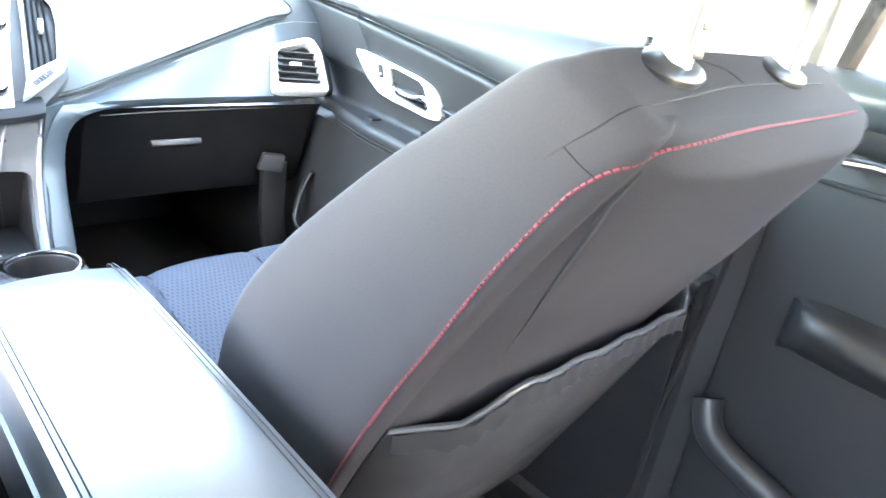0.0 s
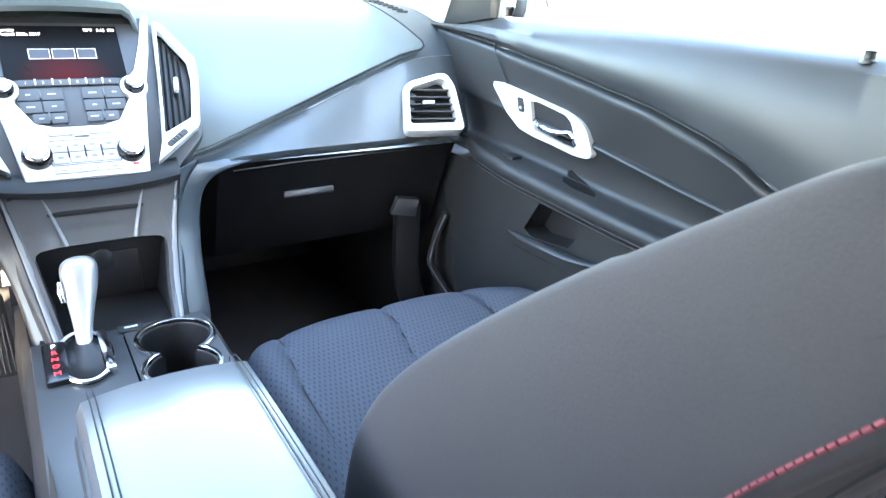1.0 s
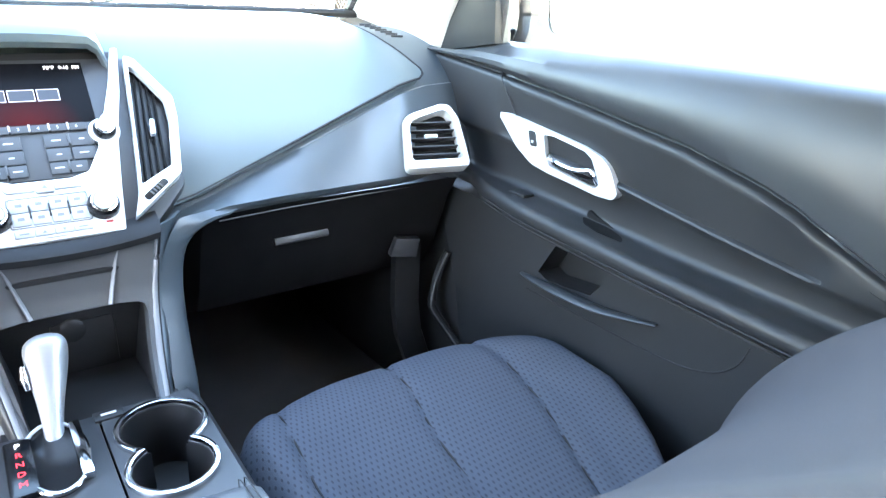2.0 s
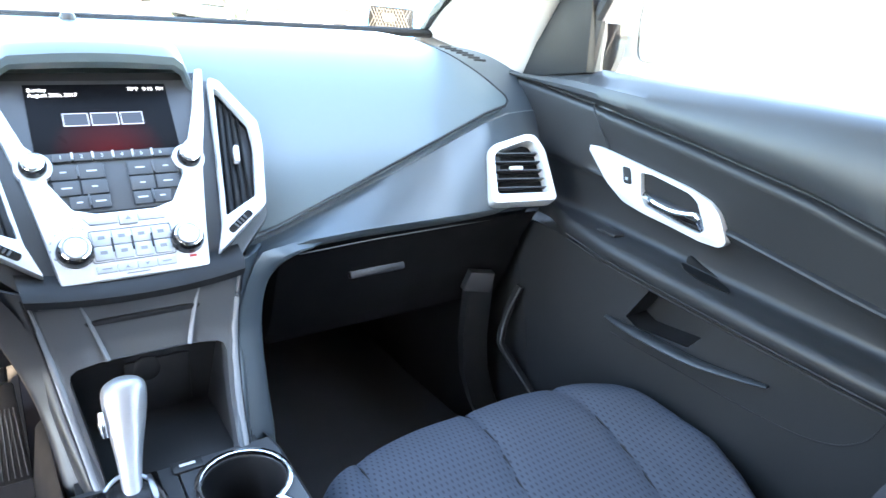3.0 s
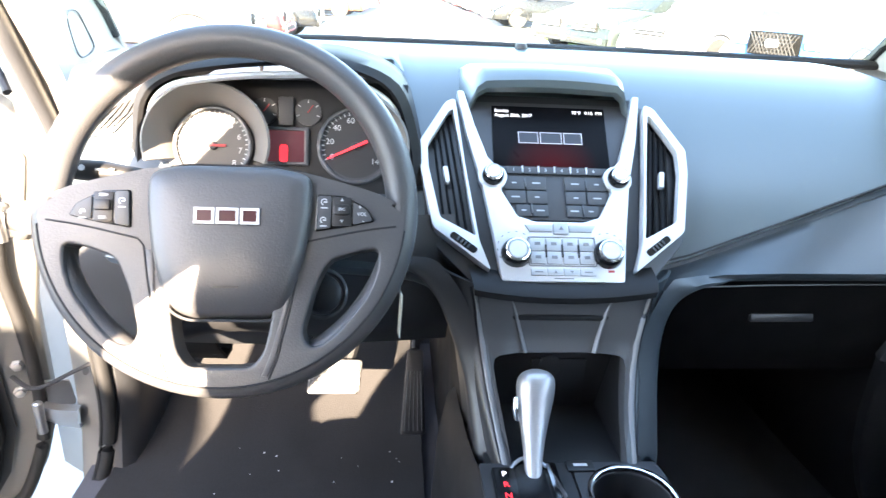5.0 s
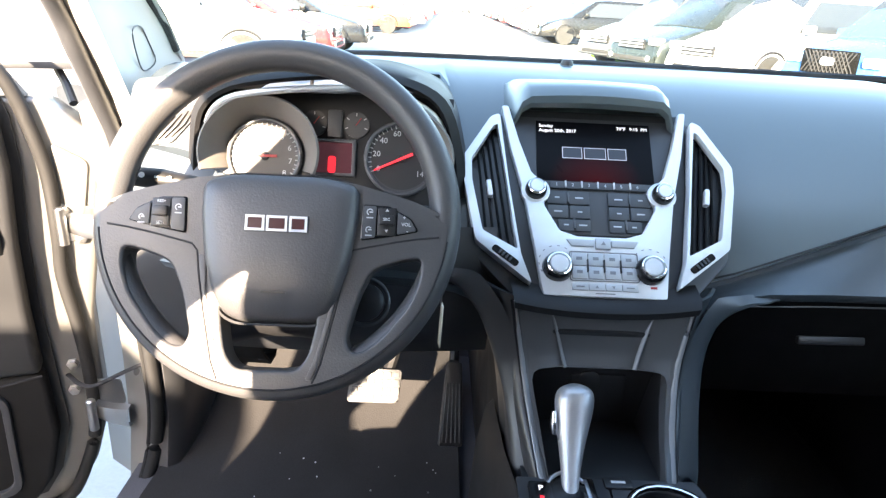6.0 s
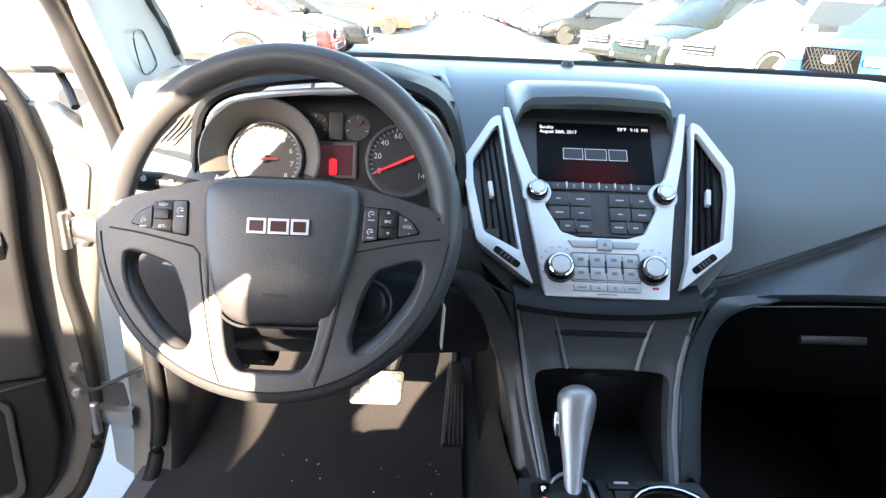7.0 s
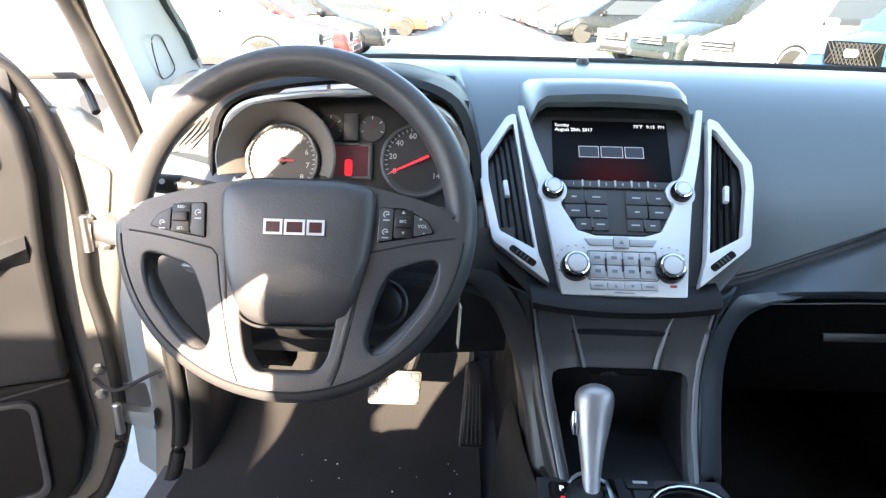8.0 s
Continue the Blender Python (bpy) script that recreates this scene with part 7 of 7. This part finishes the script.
part("skirt", prism([(-0.10, 1.087), (0.115, 1.087), (0.115, 1.103), (-0.10, 1.103)], 0.08, DD, 0.004, 2, -0.19), TRIM_DARK, outside_mirror, "dark lower skirt")
part("foot", tube([tuple(DD @ Vector(p)) for p in ((-0.01, 1.03, -0.09), (0.0, 1.06, -0.12), (0.02, 1.10, -0.16))], 0.008, 8), BLACK, outside_mirror)

# ---- parked cars ----
PAINTS = {}


def paint(name, c, metal=0.3):
    if name not in PAINTS:
        PAINTS[name] = material(name + "_paint", c, 0.25, metal, 0, 0.01, 0.05)
    return PAINTS[name]


CAR_GLASS = material("dark_car_glass", (0.03, 0.035, 0.04), 0.06, 0, 0, 0.05, 0.1)
TYRE = material("tyre_rubber", (0.02, 0.02, 0.02), 0.85, 0, 0.3, 0.01, 0.2)
LAMP = material("lamp_lens", (0.7, 0.72, 0.74), 0.08, 0.4, 0, 0.01, 0.1)


def parked_car(label, mat, tall=1.0, length=4.6, bars=3):
    """A car with its nose towards -x, standing on the ground at its own origin."""
    car = thing("parked_car", label, "car", (0, 0, 0), group="cars parked in the lot")
    L, W, H = length, 0.92, 1.45 * tall
    prof = [(0.0, 0.35, 0.80), (0.02, 0.62, 0.84), (0.10, 0.74, 0.88), (0.9, 0.92 * tall ** 0.5, 0.92), (1.25, 0.98 * tall ** 0.5, 0.93), (2.6, 1.0 * tall ** 0.5, 0.93), (4.0, 1.0 * tall ** 0.5, 0.92), (4.45, 0.95 * tall ** 0.5, 0.88), (4.6, 0.6, 0.84)]
    rows = []
    for x, h, w in prof:
        x = x * L / 4.6
        rows.append([(x, -w, 0.30), (x, -w - 0.02, 0.45), (x, -w - 0.01, h * 0.78), (x, -w + 0.04, h - 0.03), (x, -w + 0.14, h), (x, 0, h + 0.03), (x, w - 0.14, h), (x, w - 0.04, h - 0.03), (x, w + 0.01, h * 0.78), (x, w + 0.02, 0.45), (x, w, 0.30)])
    part("body", loft(rows, True, True), mat, car)
    base = 0.97 * tall ** 0.5
    cab = []
    for x, z, w in ((1.15, base, 0.80), (1.95, H - 0.05, 0.66), (2.4, H, 0.66), (3.6, H - 0.02, 0.66), (4.1, H - 0.12, 0.66), (4.4, base, 0.78)):
        cab.append((x * L / 4.6, z, w))
    part("cabin", loft([[(x, -w, z), (x, -w * 0.9, z + 0.02), (x, 0, z + 0.04), (x, w * 0.9, z + 0.02), (x, w, z), (x, 0.84, base - 0.03), (x, -0.84, base - 0.03)] for x, z, w in cab], True, True), mat, car)
    for s in (-1, 1):
        part("side_glass", loft([[(1.5 * L / 4.6, s * 0.835, base + 0.02), (4.1 * L / 4.6, s * 0.835, base + 0.02)], [(2.05 * L / 4.6, s * 0.69, H - 0.10), (3.85 * L / 4.6, s * 0.69, H - 0.11)]]), CAR_GLASS, car)
        for wx in (0.88, 3.65):
            wm = frame_of((wx * L / 4.6, s * 0.84, 0.34), (1, 0, 0), (0, 0, 1)) @ (Matrix.Rotation(math.pi, 4, "Y") if s > 0 else Matrix.Identity(4))
            w = part("wheel", lathe([(0.22, -0.12), (0.33, -0.12), (0.345, -0.06), (0.345, 0.06), (0.33, 0.10), (0.24, 0.10)], wm, 28), TYRE, car)
            part("rim", lathe([(0.235, 0.09), (0.22, 0.07), (0.10, 0.05), (0.06, 0.075), (0.001, 0.075)], wm, 20), BODY_PAINT, w)
            part("wheel_arch", tube([tuple(wm @ Vector((0.40 * math.cos(a), 0.40 * math.sin(a), 0.085))) for a in [math.pi * k / 14 for k in range(15)]], 0.03, 6), BLACK, car)
        part("headlight", box(0.0, 0.22, -0.14, 0.14, 0, 0.14, 0.03, Matrix.Translation((-0.005, s * 0.66, 0.62 * tall ** 0.5))), LAMP, car)
    part("windscreen", loft([[(1.22 * L / 4.6, -0.74, base + 0.03), (1.22 * L / 4.6, 0.74, base + 0.03)], [(1.9 * L / 4.6, -0.62, H - 0.05), (1.9 * L / 4.6, 0.62, H - 0.05)]]), CAR_GLASS, car)
    top = 0.72 * tall ** 0.5
    grille = part("grille", box(-0.035, 0.03, -0.42, 0.42, top - 0.20, top, 0.02), BLACK, car, "dark grille")
    for k in range(bars):
        part("grille_bar", box(-0.05, -0.03, -0.40, 0.40, top - 0.175 + 0.065 * k, top - 0.150 + 0.065 * k, 0.008), LAMP, grille, "bright bar")
    part("lower_intake", box(-0.065, 0.02, -0.55, 0.55, 0.34, 0.42, 0.015), TYRE, car, "dark lower intake")
    for s in (-1, 1):
        part("sill", box(1.30 * L / 4.6, 3.25 * L / 4.6, s * 0.93 - 0.02, s * 0.93 + 0.02, 0.28, 0.40, 0.015), TYRE, car, "dark sill moulding")
        part("door_mirror", box(1.52 * L / 4.6, 1.66 * L / 4.6, s * 0.98 - 0.10, s * 0.98 + 0.10, base, base + 0.15, 0.04), mat, car)
        part("fog_lamp", lathe([(0.055, 0), (0.055, 0.02), (0.001, 0.025)], frame_of((-0.05, s * 0.64, 0.40), (0, -1, 0), (0, 0, 1)), 14), LAMP, car)
    part("bumper", box(-0.05, 0.1, -0.80, 0.80, 0.30, 0.46, 0.03), mat, car)
    return car


def place(car, x, y, turn=0.0, first=False):
    m = pose(x, y, GROUND_Z, 0, 0, turn)
    if first:
        car.matrix_world = m
        car.location = m.translation
        car.rotation_euler = (0, 0, radians(turn))
        return car
    return copy_thing(car, m)


silver_suv = parked_car("silver sport utility car parked nose to the lane", paint("silver", (0.026, 0.033, 0.032)), 1.16)
dark_suv = parked_car("dark green-black pickup-like car parked across the lane", paint("dark", (0.010, 0.011, 0.012)), 1.14, 5.0)
white_suv = parked_car("white sport utility car parked nose to the lane", paint("white", (0.55, 0.55, 0.54), 0), 1.2)
blue_suv = parked_car("blue sport utility car with a black mesh grille", paint("blue", (0.05, 0.16, 0.38)), 1.2, bars=0)
red_car = parked_car("red hatchback parked nose to the lane", paint("red", (0.45, 0.03, 0.03)), 1.0, 4.3)
orange_car = parked_car("red-orange saloon parked nose to the lane", paint("orange", (0.5, 0.08, 0.04)), 1.0)
pale_car = parked_car("pale saloon far down the lane", paint("pale", (0.6, 0.6, 0.6)), 1.0)
grey_car = parked_car("dark grey saloon far down the lane", paint("grey", (0.12, 0.12, 0.13)), 1.05)
black_car = parked_car("black hatchback parked nose to the lane", paint("black", (0.015, 0.015, 0.016)), 1.0, 4.2)
truck = parked_car("pale silver sport utility car with a dark grille", paint("pale_silver", (0.085, 0.09, 0.095)), 1.18, 4.7)
# black mesh grille with a plain silver badge on the blue one
mesh_bars = []
for k in range(13):
    a = -0.40 + 0.0667 * k
    for d in (-1, 1):
        p, q = Vector((-0.045, a - d * 0.10, 0.56)), Vector((-0.045, a + d * 0.10, 0.88))
        if abs(p.y) < 0.47 and abs(q.y) < 0.47:
            mesh_bars.append(tube([p, q], 0.010, 4))
part("grille_mesh", join(*mesh_bars), SEAM, blue_suv, "black mesh over the grille", kind="stuff")
part("grille_frame", box(-0.04, 0.02, -0.46, 0.46, 0.54, 0.90, 0.02), material("grille_void", (0.003, 0.003, 0.003), 0.8, spec=0.1), blue_suv)
part("badge", prism(rounded([(-0.09, -0.06), (0.09, -0.06), (0.12, 0), (0.09, 0.06), (-0.09, 0.06), (-0.12, 0)], 0.04), 0.03, frame_of((-0.05, 0, 0.73), (0, -1, 0), (0, 0, 1)), 0.008), LAMP, blue_suv, "plain silver badge")
place(blue_suv, 5.8, 9.6, 25, True)
place(white_suv, 4.6, 11.9, 22, True)
place(silver_suv, 3.95, 14.0, 22, True)
place(truck, 3.6, 15.8, 22, True)
place(dark_suv, 3.5, 26.3, 5, True)
place(red_car, -2.4, 13.8, 180, True)
place(black_car, -2.0, 16.5, 180, True)
place(orange_car, -1.5, 28.5, 180, True)
place(pale_car, -1.4, 31.6, 180, True)
place(grey_car, 3.7, 29.4, 0, True)
place(white_suv, -2.5, 11.1, 180)
# Unseen car beside the open door, added to shade the door's lower half.
place(white_suv, -2.08, -0.4, -90)
single("grass_strip", box(4.3, 5.2, 18.0, 19.6, GROUND_Z, GROUND_Z + 0.06, 0.02), material("lawn_green", (0.10, 0.16, 0.03), 0.95, 0, 0.8, 0.02, 0.4, spec=0.1), "small green strip of lawn at the row's end", "lawn", "structure")
cycle = [pale_car, grey_car, silver_suv, white_suv, red_car]
random.seed(11)
for k in range(24):
    place(random.choice(cycle), -1.2 + 0.03 * k + random.uniform(-0.2, 0.2), 34.5 + 2.8 * k, 180)
    place(random.choice(cycle), 3.8 + 0.05 * k + random.uniform(-0.2, 0.2), 32.4 + 2.8 * k, 0)
for k in range(9):
    place(random.choice(cycle), -8 + 2.6 * k, 112, -90)
